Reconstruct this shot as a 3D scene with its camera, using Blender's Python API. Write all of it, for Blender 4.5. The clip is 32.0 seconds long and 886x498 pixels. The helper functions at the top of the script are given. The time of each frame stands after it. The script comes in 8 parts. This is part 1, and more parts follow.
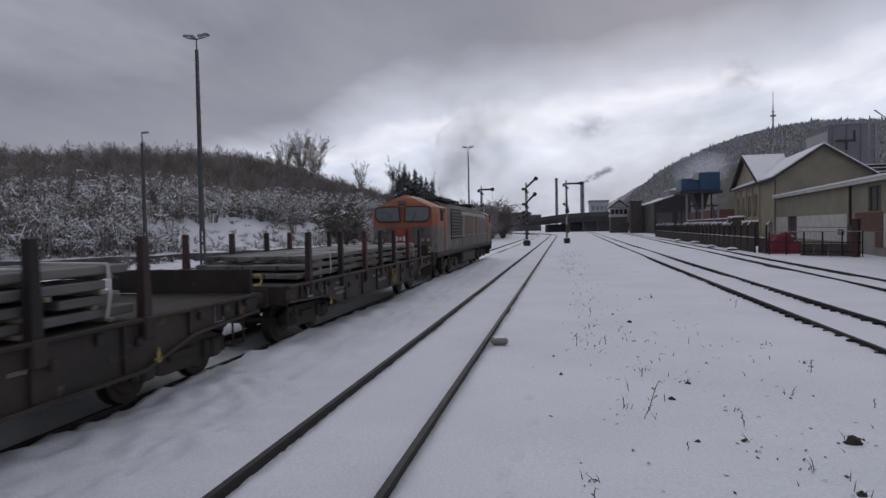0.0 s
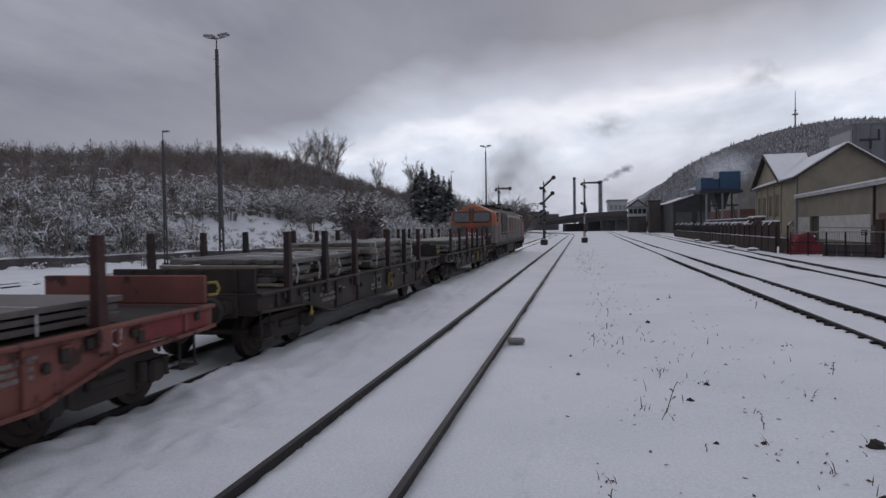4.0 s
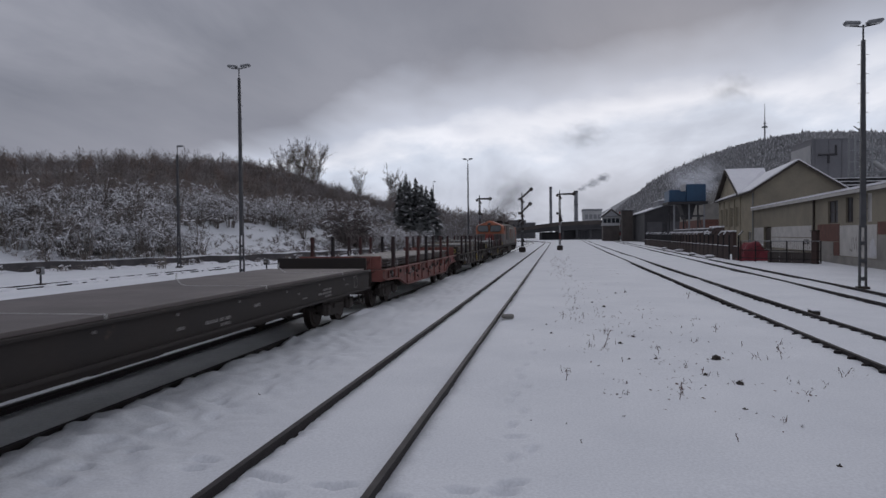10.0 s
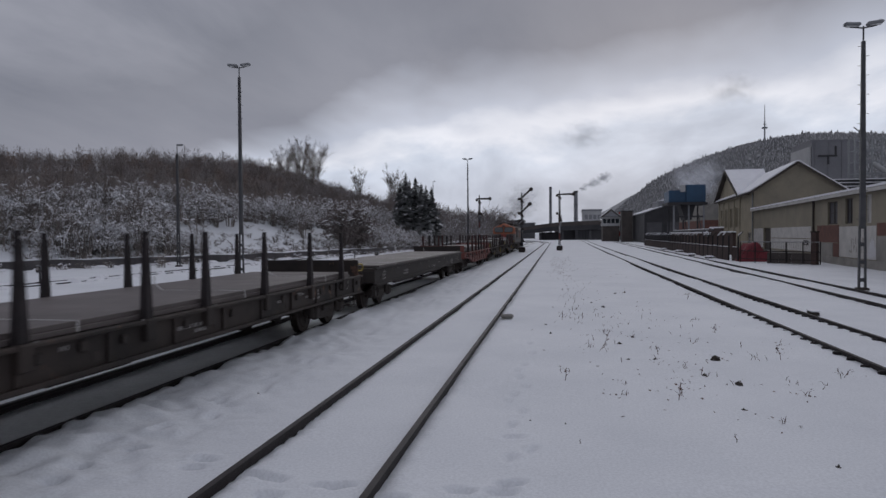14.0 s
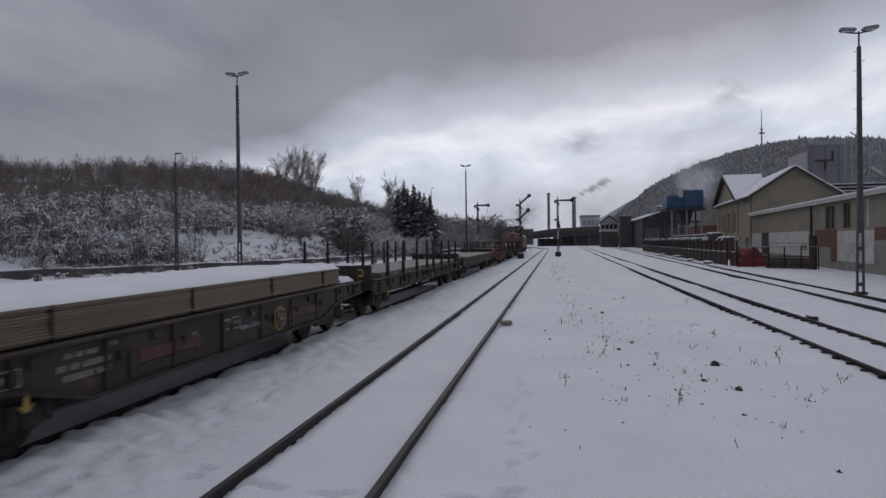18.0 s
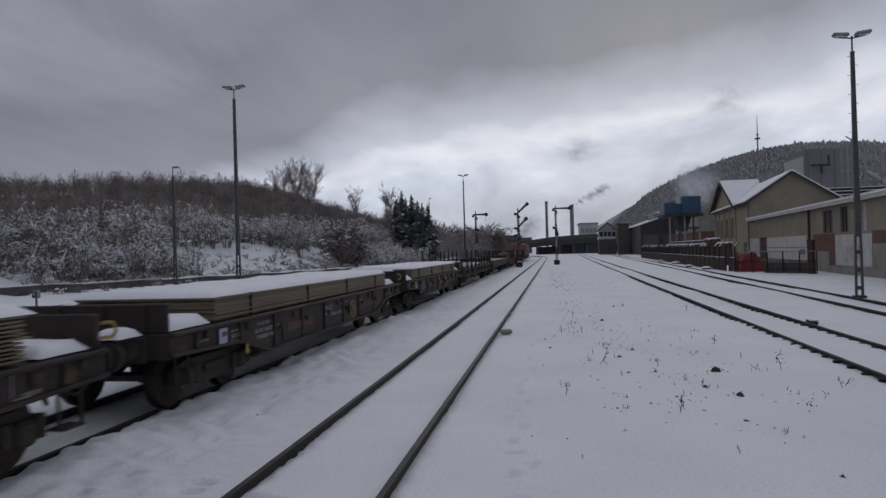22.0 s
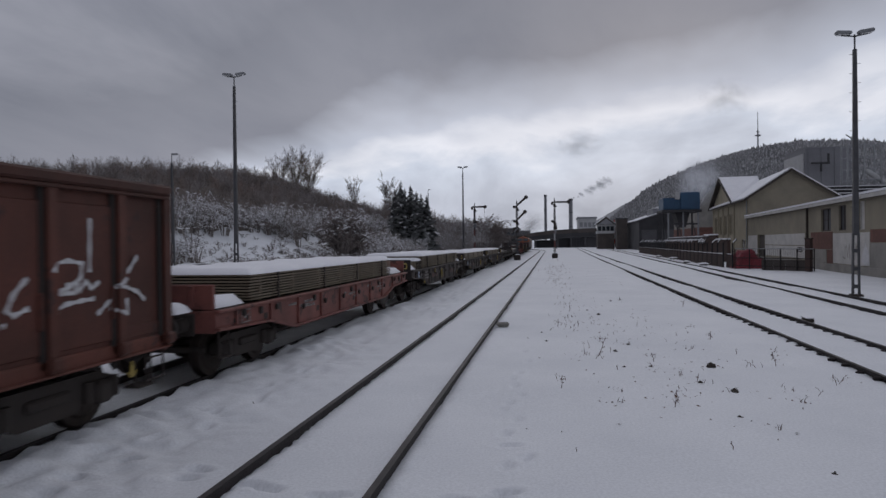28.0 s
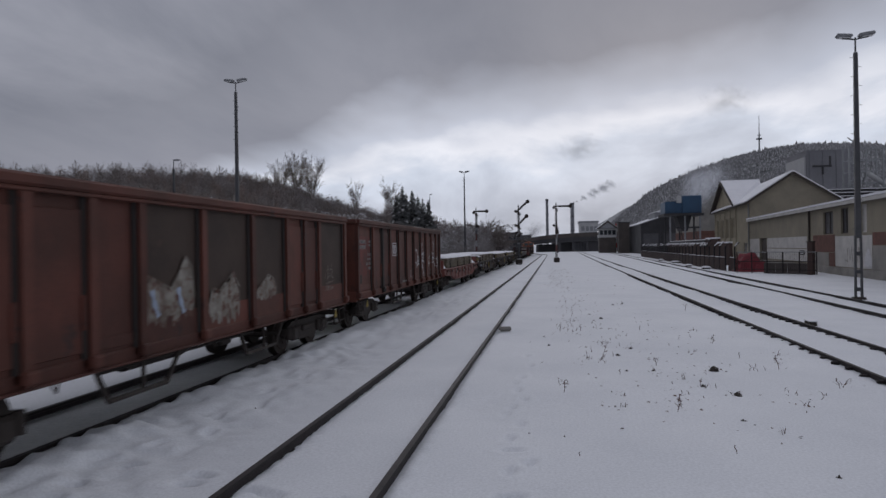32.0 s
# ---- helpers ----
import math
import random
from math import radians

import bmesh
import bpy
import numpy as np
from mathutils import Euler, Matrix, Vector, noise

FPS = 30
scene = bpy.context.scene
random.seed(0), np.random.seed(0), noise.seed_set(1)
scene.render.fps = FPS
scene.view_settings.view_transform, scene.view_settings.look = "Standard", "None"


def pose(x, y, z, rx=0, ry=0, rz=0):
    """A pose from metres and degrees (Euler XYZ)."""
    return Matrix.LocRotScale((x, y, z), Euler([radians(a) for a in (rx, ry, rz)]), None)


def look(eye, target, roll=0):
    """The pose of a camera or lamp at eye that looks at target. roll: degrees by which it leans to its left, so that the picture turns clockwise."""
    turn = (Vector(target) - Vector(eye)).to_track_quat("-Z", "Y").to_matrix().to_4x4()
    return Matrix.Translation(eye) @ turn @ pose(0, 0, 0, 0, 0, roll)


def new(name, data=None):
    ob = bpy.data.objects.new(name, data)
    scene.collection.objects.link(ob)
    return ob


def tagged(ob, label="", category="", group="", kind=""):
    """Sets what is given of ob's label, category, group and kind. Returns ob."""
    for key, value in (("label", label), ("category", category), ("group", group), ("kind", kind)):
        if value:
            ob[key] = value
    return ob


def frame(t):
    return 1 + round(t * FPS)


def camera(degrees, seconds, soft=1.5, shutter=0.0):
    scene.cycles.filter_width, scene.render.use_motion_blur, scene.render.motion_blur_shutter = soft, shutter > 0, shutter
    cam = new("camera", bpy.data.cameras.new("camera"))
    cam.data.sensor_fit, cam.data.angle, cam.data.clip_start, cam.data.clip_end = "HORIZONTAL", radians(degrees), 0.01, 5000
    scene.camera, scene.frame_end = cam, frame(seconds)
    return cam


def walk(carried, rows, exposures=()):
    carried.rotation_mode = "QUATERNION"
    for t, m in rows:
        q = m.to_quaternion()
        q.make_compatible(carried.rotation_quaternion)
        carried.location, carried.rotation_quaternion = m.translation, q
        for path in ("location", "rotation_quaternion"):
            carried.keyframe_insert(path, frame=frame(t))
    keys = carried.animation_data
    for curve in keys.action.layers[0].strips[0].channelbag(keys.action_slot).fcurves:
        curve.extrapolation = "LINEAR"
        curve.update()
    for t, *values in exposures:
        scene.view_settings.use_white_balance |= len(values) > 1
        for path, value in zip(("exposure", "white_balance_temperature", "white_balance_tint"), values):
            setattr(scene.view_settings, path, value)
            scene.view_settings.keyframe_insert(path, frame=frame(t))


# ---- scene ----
cam = camera(67.2, 32.0, soft=1.5, shutter=0.5)
EYE = 2.32
# seconds, place along the track, yaw, pitch, roll
PATH = [
    (0, 5.5, 10.21, -1.74, 1.14), (0.5, 5.5, 10.66, -1.97, 0.97), (1, 5.5, 10.96, -2.14, 0.91),
    (1.5, 5.5, 11.20, -1.95, 0.97), (2, 5.5, 11.55, -1.46, 0.98), (2.5, 5.5, 11.67, -1.27, 1.06),
    (3, 5.5, 11.69, -1.33, 1.07), (3.5, 5.5, 11.80, -1.52, 1.02), (4, 5.5, 11.68, -1.81, 0.92),
    (4.5, 5.5, 11.90, -2.01, 0.87), (6.5, 1.2, 10.69, -1.77, 0.17), (7, 0, 10.56, -1.51, 0.18),
    (7.5, 0, 10.76, -1.55, 0.21), (8, 0, 11.01, -1.47, 0.16), (8.5, 0, 11.22, -1.51, 0.31),
    (9, 0, 11.21, -1.40, 0.58), (9.5, 0, 10.77, -1.27, 0.71), (10, 0, 9.71, -1.16, 0.60),
    (10.5, 0, 9.41, -1.33, 0.63), (11, 0, 8.89, -1.53, 0.63), (11.5, 0, 9.00, -1.52, 0.64),
    (12, 0, 9.19, -1.60, 0.53), (12.5, 0, 9.36, -1.56, 0.45), (13, 0, 9.52, -1.57, 0.49),
    (13.5, 0, 9.54, -1.37, 0.41), (14, 0, 9.68, -1.18, 0.41), (14.5, 0, 9.59, -1.11, 0.41),
    (16.5, 0, 9.72, -0.83, 0.40), (17, 0, 9.47, -0.88, 0.57), (17.5, 0, 9.55, -0.88, 0.69),
    (18, 0, 9.55, -0.60, 0.75), (18.5, 0, 9.83, -0.21, 0.83), (19, 0, 10.07, 0.12, 0.92),
    (19.5, 0, 9.81, 0.21, 0.98), (20, 0, 9.79, 0.23, 1.12), (20.5, 0, 9.72, 0.23, 1.25),
    (21, 0, 9.70, 0.30, 1.34), (21.5, 0, 9.61, 0.34, 1.44), (22, 0, 9.43, 0.24, 1.61),
    (22.5, 0, 9.54, 0.03, 1.68), (23, 0, 9.66, -0.27, 1.54), (23.5, 0, 9.79, -0.45, 1.16),
    (24, 0, 9.68, -0.63, 0.86), (24.5, 0, 9.39, -0.65, 0.51), (25, 0, 8.93, -0.63, 0.35),
    (25.5, 0, 9.01, -0.91, 0.53), (27.5, 0, 9.27, -0.58, 0.71), (28, 0, 9.28, -0.48, 0.63),
    (28.5, 0, 9.67, -0.60, 0.58), (29, 0, 9.83, -0.32, 0.54), (29.5, 0, 10.13, -0.32, 0.66),
    (30, 0, 10.13, -0.32, 0.75), (30.5, 0, 10.09, -0.27, 0.81), (31, 0, 10.03, -0.08, 0.86),
    (31.5, 0, 9.91, 0.03, 0.94), (32, 0, 9.43, -0.08, 0.87),
]
walk(cam, [(t, pose(-0.016 * y, y, EYE, 90 + pitch, roll, yaw)) for t, y, yaw, pitch, roll in PATH],
     exposures=[(0, 0.12), (5, 0.11), (8, 0.07), (10, 0.02), (13, -0.03), (20, -0.03), (22, -0.09), (28, -0.07), (32, -0.02)])

# ---- light ----
world = bpy.data.worlds.new("winter_sky")
scene.world = world
world.use_nodes = True
wt = world.node_tree
wt.nodes.clear()


def wnode(kind, **inputs):
    n = wt.nodes.new(kind)
    for key, value in inputs.items():
        n.inputs[key.replace("_", " ")].default_value = value
    return n


def wmath(op, a, b=None, clamp=False):
    n = wt.nodes.new("ShaderNodeMath")
    n.operation, n.use_clamp = op, clamp
    for i, v in enumerate((a, b)):
        if v is None:
            continue
        if isinstance(v, (int, float)):
            n.inputs[i].default_value = v
        else:
            wt.links.new(v, n.inputs[i])
    return n.outputs[0]


def wramp(fac, stops):
    n = wt.nodes.new("ShaderNodeValToRGB")
    ramp = n.color_ramp
    while len(ramp.elements) < len(stops):
        ramp.elements.new(0.5)
    for e, (p, c) in zip(ramp.elements, stops):
        e.position, e.color = p, (*c, 1)
    wt.links.new(fac, n.inputs[0])
    return n.outputs[0]


def wmix(fac, a, b):
    n = wt.nodes.new("ShaderNodeMix")
    n.data_type = "RGBA"
    for sock, v in ((n.inputs[0], fac), (n.inputs[6], a), (n.inputs[7], b)):
        if isinstance(v, (int, float)):
            sock.default_value = v
        else:
            wt.links.new(v, sock)
    return n.outputs[2]


SUN_ELEVATION, SUN_AZIMUTH = radians(14), radians(8)
nishita = wt.nodes.new("ShaderNodeTexSky")
nishita.sky_type, nishita.sun_disc = "NISHITA", False
nishita.sun_elevation, nishita.sun_rotation = SUN_ELEVATION, SUN_AZIMUTH
nishita.air_density, nishita.dust_density = 1.5, 3.0
coords = wt.nodes.new("ShaderNodeTexCoord").outputs["Generated"]
split = wt.nodes.new("ShaderNodeSeparateXYZ")
wt.links.new(coords, split.inputs[0])
up = split.outputs[2]
# clouds lie in flat layers: spread the sky onto a plane overhead
lift = wmath("ADD", wmath("MAXIMUM", up, 0.0), 0.24)
flat = wt.nodes.new("ShaderNodeCombineXYZ")
wt.links.new(wmath("DIVIDE", split.outputs[0], lift), flat.inputs[0])
wt.links.new(wmath("DIVIDE", split.outputs[1], lift), flat.inputs[1])


def cloud(scale, detail, rough, offset, distortion=0.4):
    shift = wt.nodes.new("ShaderNodeMapping")
    shift.inputs["Location"].default_value = offset
    shift.inputs["Scale"].default_value = (1.0, 0.55, 1.0)
    wt.links.new(flat.outputs[0], shift.inputs[0])
    n = wnode("ShaderNodeTexNoise", Scale=scale, Detail=detail, Roughness=rough, Distortion=distortion)
    wt.links.new(shift.outputs[0], n.inputs["Vector"])
    return n.outputs["Fac"]


big = cloud(0.55, 5, 0.55, (3.1, 0.4, 0))
small = cloud(1.5, 7, 0.58, (0.7, 5.2, 0), 0.35)
# a deck of grey cloud above a bright opening over the horizon
deck = wmath("ADD", wmath("MULTIPLY", up, 1.25), wmath("MULTIPLY", wmath("SUBTRACT", big, 0.5), 0.5))
deck = wmath("ADD", deck, wmath("MULTIPLY", split.outputs[0], -0.14))
deck = wmath("ADD", deck, wmath("MULTIPLY", wmath("SUBTRACT", small, 0.5), 0.20))
# the deck hangs lower over the hill on the left
deck = wmath("ADD", deck, wmath("MULTIPLY", wmath("MAXIMUM", wmath("SUBTRACT", wmath("MULTIPLY", split.outputs[0], -1.0), 0.32), 0.0), 0.45))
overcast = wramp(deck, [(0.0, (0.455, 0.485, 0.565)), (0.07, (0.57, 0.61, 0.71)), (0.125, (0.66, 0.715, 0.83)), (0.165, (0.82, 0.84, 0.92)), (0.20, (0.555, 0.59, 0.69)),
                        (0.30, (0.27, 0.28, 0.333)), (0.48, (0.23, 0.24, 0.287)), (0.72, (0.35, 0.36, 0.42)), (1.0, (0.455, 0.465, 0.54))])
wisps = wramp(small, [(0.34, (0.82, 0.835, 0.86)), (0.62, (1.09, 1.085, 1.08))])
mul = wt.nodes.new("ShaderNodeMix")
mul.data_type, mul.blend_type = "RGBA", "MULTIPLY"
mul.inputs[0].default_value = 1.0
wt.links.new(overcast, mul.inputs[6])
wt.links.new(wisps, mul.inputs[7])
dim = wt.nodes.new("ShaderNodeMix")
dim.data_type, dim.blend_type = "RGBA", "MULTIPLY"
dim.inputs[0].default_value = 1.0
dim.inputs[7].default_value = (0.05, 0.05, 0.05, 1)
wt.links.new(nishita.outputs[0], dim.inputs[6])
sky = wmix(0.985, dim.outputs[2], mul.outputs[2])
background = wt.nodes.new("ShaderNodeBackground")
background.inputs[1].default_value = 1.0
wt.links.new(sky, background.inputs[0])
world_out = wt.nodes.new("ShaderNodeOutputWorld")
wt.links.new(background.outputs[0], world_out.inputs[0])

sun = new("sun", bpy.data.lights.new("sun", "SUN"))
sun.data.energy, sun.data.angle, sun.data.color = 0.5, radians(60), (1.0, 0.98, 0.96)
sun.matrix_basis = look((0, 0, 60), (-math.sin(SUN_AZIMUTH) * 60, -math.cos(SUN_AZIMUTH) * 60, 60 - 60 * math.tan(SUN_ELEVATION)))


# ---- materials ----
def material(name, color, color2=None, rough=0.7, metal=0.0, scale=4.0, grain=40.0, bump=0.1, spots=None, spot_at=0.62, random_tint=0.0, stretch=(1, 1, 1), rough2=None, gloss=0.3):
    """A worn surface: two colours mixed by coarse noise, fine grain with relief, and patches of a third colour."""
    m = bpy.data.materials.new(name)
    m.use_nodes = True
    nt = m.node_tree
    bsdf = nt.nodes["Principled BSDF"]
    tc = nt.nodes.new("ShaderNodeTexCoord")
    mp = nt.nodes.new("ShaderNodeMapping")
    mp.inputs["Scale"].default_value = stretch
    nt.links.new(tc.outputs["Object"], mp.inputs[0])

    def noise_of(s, detail=5.0, r=0.6):
        n = nt.nodes.new("ShaderNodeTexNoise")
        n.inputs["Scale"].default_value, n.inputs["Detail"].default_value, n.inputs["Roughness"].default_value = s, detail, r
        nt.links.new(mp.outputs[0], n.inputs["Vector"])
        return n.outputs["Fac"]

    def ramp_of(fac, a, b):
        n = nt.nodes.new("ShaderNodeMapRange")
        n.inputs["From Min"].default_value, n.inputs["From Max"].default_value = a, b
        nt.links.new(fac, n.inputs["Value"])
        return n.outputs["Result"]

    def mix_of(fac, a, b, blend="MIX"):
        n = nt.nodes.new("ShaderNodeMix")
        n.data_type, n.blend_type = "RGBA", blend
        for sock, v in ((n.inputs[0], fac), (n.inputs[6], a), (n.inputs[7], b)):
            if isinstance(v, tuple):
                sock.default_value = (*v, 1)
            elif isinstance(v, (int, float)):
                sock.default_value = v
            else:
                nt.links.new(v, sock)
        return n.outputs[2]

    color2 = color2 or tuple(c * 0.7 for c in color)
    coarse, fine = noise_of(scale), noise_of(grain, 3.0)
    out = mix_of(ramp_of(coarse, 0.35, 0.68), color, color2)
    out = mix_of(ramp_of(fine, 0.25, 0.75), out, mix_of(1.0, out, (0.78, 0.78, 0.78), "MULTIPLY"))
    if spots:
        out = mix_of(ramp_of(noise_of(scale * 1.7, 8.0, 0.7), spot_at, spot_at + 0.05), out, spots)
    if random_tint:
        info = nt.nodes.new("ShaderNodeObjectInfo")
        out = mix_of(ramp_of(info.outputs["Random"], 0.0, 1.0), out, mix_of(1.0, out, (1 - random_tint,) * 3, "MULTIPLY"))
    nt.links.new(out, bsdf.inputs["Base Color"])
    bsdf.inputs["Metallic"].default_value = metal
    bsdf.inputs["Specular IOR Level"].default_value = gloss
    rr = nt.nodes.new("ShaderNodeMapRange")
    rr.inputs["To Min"].default_value, rr.inputs["To Max"].default_value = rough, rough2 if rough2 is not None else min(1.0, rough + 0.15)
    nt.links.new(coarse, rr.inputs["Value"])
    nt.links.new(rr.outputs["Result"], bsdf.inputs["Roughness"])
    if bump:
        b = nt.nodes.new("ShaderNodeBump")
        b.inputs["Strength"].default_value, b.inputs["Distance"].default_value = bump, 0.02
        nt.links.new(fine, b.inputs["Height"])
        nt.links.new(b.outputs[0], bsdf.inputs["Normal"])
    return m


SNOW = material("snow", (0.80, 0.815, 0.84), (0.722, 0.74, 0.77), rough=0.65, scale=0.35, grain=30, bump=0.05)
SNOW_CAP = material("fresh_snow", (0.86, 0.86, 0.885), (0.79, 0.79, 0.825), rough=0.7, scale=1.2, grain=48, bump=0.25)
GREY_ICE = material("trodden_snow", (0.84, 0.86, 0.86), (0.70, 0.72, 0.72), rough=0.5, scale=1.2, grain=20, bump=0.3, spots=(0.35, 0.35, 0.35), spot_at=0.70)
RAIL = material("rusty_rail", (0.027, 0.021, 0.022), (0.018, 0.0145, 0.015), rough=0.65, metal=0.1, scale=3, grain=60, bump=0.2, spots=(0.06, 0.038, 0.03), spot_at=0.68)
RAIL_TOP = material("worn_rail_head", (0.046, 0.038, 0.040), (0.030, 0.025, 0.026), rough=0.55, metal=0.25, scale=2, grain=80, bump=0.08)
SLEEPER = material("dark_sleeper", (0.05, 0.042, 0.036), rough=0.9, scale=5, grain=50, bump=0.4)
DARK = material("underframe_black", (0.03808, 0.03136, 0.02856), (0.050, 0.040, 0.035), rough=0.7, metal=0.1, scale=3, grain=40, bump=0.15)
# black wagon paint; also stands in for shade beside ribs and in recesses
SOOT_AND_SHADE = material("sooty_black_paint_and_shade", (0.0288, 0.024, 0.0228), (0.036, 0.029, 0.026), rough=0.7, scale=1.2, grain=24, bump=0.2, spots=(0.0624, 0.0432, 0.0348), spot_at=0.63)
WHEEL = material("wheel_steel", (0.034, 0.027, 0.024), (0.052, 0.038, 0.032), rough=0.55, metal=0.4, scale=6, grain=60, bump=0.1)
BROWN = material("weathered_brown_paint", (0.05368, 0.03904, 0.03477), (0.024, 0.0195, 0.018), rough=0.65, scale=1.1, grain=24, bump=0.2, spots=(0.09028, 0.05002, 0.03538), spot_at=0.585, random_tint=0.3)
GREYB = material("weathered_grey_brown_paint", (0.0504, 0.0372, 0.0318), (0.022, 0.0185, 0.017), rough=0.65, scale=1.1, grain=24, bump=0.2, spots=(0.12, 0.066, 0.0456), spot_at=0.60, random_tint=0.25)
RED = material("faded_red_paint", (0.215, 0.076, 0.062), (0.13, 0.05, 0.043), rough=0.6, scale=1.3, grain=30, bump=0.2, spots=(0.05, 0.024, 0.021), spot_at=0.545)
RED_BRIGHT = material("fresh_red_paint", (0.22, 0.032, 0.036), (0.15, 0.028, 0.03), rough=0.5, scale=2, grain=40, bump=0.1)
OXIDE_DARK = material("blackened_gondola_paint", (0.056, 0.036, 0.027), (0.038, 0.026, 0.0205), rough=0.65, scale=1.0, grain=24, bump=0.2, spots=(0.06, 0.0348, 0.0276), spot_at=0.62)
OXIDE = material("oxide_red_gondola_paint", (0.15, 0.046, 0.031), (0.078, 0.031, 0.022), rough=0.6, scale=0.7, grain=26, bump=0.2, spots=(0.0531, 0.02714, 0.0236), spot_at=0.60, random_tint=0.45)
STAKE = material("dark_stake_steel", (0.0288, 0.0216, 0.0228), (0.016, 0.013, 0.014), rough=0.7, metal=0.0, scale=4, grain=40, bump=0.15)
STAKE_BROWN = material("dark_brown_stake", (0.048, 0.0276, 0.0264), (0.024, 0.016, 0.016), rough=0.65, scale=4, grain=40, bump=0.15)
STAKE_RED = material("rusty_red_stake", (0.070, 0.027, 0.025), (0.040, 0.019, 0.018), rough=0.65, scale=4, grain=40, bump=0.15)
STEEL = material("grey_rolled_steel", (0.20, 0.192, 0.188), (0.125, 0.12, 0.118), rough=0.5, metal=0.1, scale=1.5, grain=30, bump=0.15, random_tint=0.35, stretch=(1, 0.1, 1))
PLATE = material("grey_steel_plate", (0.150, 0.127, 0.121), (0.108, 0.092, 0.088), rough=0.5, metal=0.15, scale=0.7, grain=24, bump=0.1, random_tint=0.15)
RUSTY = material("brown_scaled_steel", (0.228, 0.184, 0.132), (0.162, 0.132, 0.097), rough=0.65, metal=0.1, scale=1.2, grain=30, bump=0.12, random_tint=0.14, stretch=(1, 0.12, 1))
DUNNAGE = material("timber_dunnage", (0.36, 0.30, 0.22), (0.24, 0.20, 0.15), rough=0.85, scale=5, grain=50, bump=0.3, random_tint=0.3)
STRAP = material("pale_band", (0.60, 0.59, 0.58), (0.46, 0.45, 0.44), rough=0.6, bump=0)
YELLOW = material("yellow_paint", (0.40, 0.30, 0.075), (0.2, 0.145, 0.035), rough=0.55, scale=8, grain=60, bump=0.1)
WHITE_MARK = material("faded_white_lettering", (0.34, 0.32, 0.31), (0.16, 0.148, 0.142), rough=0.8, scale=20, grain=80, bump=0)
FAINT_MARK = material("rubbed_out_lettering", (0.15, 0.10, 0.09), (0.10, 0.06, 0.052), rough=0.8, scale=12, grain=60, bump=0)
WHITE_PAINT = material("white_spray_paint", (0.62, 0.62, 0.63), (0.45, 0.44, 0.45), rough=0.7, scale=10, grain=60, bump=0)
BLUE_TAG = material("pale_blue_tag", (0.36, 0.42, 0.52), (0.28, 0.34, 0.45), rough=0.6, bump=0)
ORANGE = material("orange_loco_paint", (0.33, 0.098, 0.045), (0.22, 0.075, 0.04), rough=0.45, scale=1.4, grain=24, bump=0.06, spots=(0.17, 0.07, 0.045), spot_at=0.64)
SILVER = material("silver_grey_loco_paint", (0.150, 0.137, 0.13), (0.080, 0.072, 0.068), rough=0.5, scale=1.2, grain=24, bump=0.1, spots=(0.055, 0.043, 0.038), spot_at=0.58)
DULL_ORANGE = material("dirty_orange_stripe", (0.19, 0.080, 0.048), (0.11, 0.058, 0.042), rough=0.55, scale=1.5, grain=20, bump=0.1)
DULL_RED = material("dull_red_lamp_box", (0.20, 0.05, 0.045), (0.12, 0.04, 0.036), rough=0.55, bump=0.05)
LOCO_RED = material("red_loco_panel", (0.29, 0.055, 0.04), (0.20, 0.045, 0.035), rough=0.45, bump=0.05)
GLASS_PALE = material("sky_lit_windscreen", (0.085, 0.092, 0.098), (0.06, 0.066, 0.072), rough=0.05, rough2=0.1, bump=0, gloss=0.5)
DIM_BROWN = material("dim_stained_render", (0.105, 0.09, 0.083), (0.07, 0.062, 0.058), rough=0.9, scale=0.4, grain=8, bump=0.2)
BROWN_BASE = material("dark_brown_render", (0.075, 0.05, 0.044), (0.055, 0.038, 0.034), rough=0.9, scale=0.6, grain=10, bump=0.2)
GLASS_DARK = material("dark_window_glass", (0.035, 0.04, 0.045), (0.02, 0.024, 0.028), rough=0.06, rough2=0.1, bump=0, gloss=0.5)
MAST = material("grey_green_mast_paint", (0.085, 0.085, 0.09), (0.06, 0.06, 0.065), rough=0.5, metal=0.4, scale=2, grain=40, bump=0.1)
LAMP = material("pale_lamp_housing", (0.25, 0.255, 0.265), (0.17, 0.175, 0.185), rough=0.5, bump=0.05)
GALV = material("galvanised_steel", (0.32, 0.33, 0.34), (0.24, 0.245, 0.25), rough=0.45, metal=0.6, scale=6, bump=0.1)
SIGNAL_RED = material("signal_red_enamel", (0.42, 0.06, 0.045), (0.33, 0.05, 0.04), rough=0.4, bump=0.05)
SIGNAL_WHITE = material("signal_white_enamel", (0.72, 0.72, 0.71), (0.6, 0.6, 0.59), rough=0.4, bump=0.05)
YELLOW_WALL = material("ochre_rendered_wall", (0.355, 0.312, 0.226), (0.275, 0.243, 0.182), rough=0.9, scale=0.5, grain=14, bump=0.3, spots=(0.24, 0.215, 0.155), spot_at=0.62)
GREY_WALL = material("grey_beige_render", (0.275, 0.245, 0.185), (0.215, 0.192, 0.15), rough=0.9, scale=0.5, grain=14, bump=0.3, spots=(0.17, 0.152, 0.122), spot_at=0.62)
WHITE_WALL = material("pale_whitewash", (0.55, 0.53, 0.50), (0.42, 0.405, 0.385), rough=0.85, scale=0.9, grain=18, bump=0.25, spots=(0.30, 0.28, 0.255), spot_at=0.60)
BRICK = material("red_brick_patch", (0.17, 0.083, 0.066), (0.115, 0.062, 0.052), rough=0.9, scale=1.5, grain=20, bump=0.4)
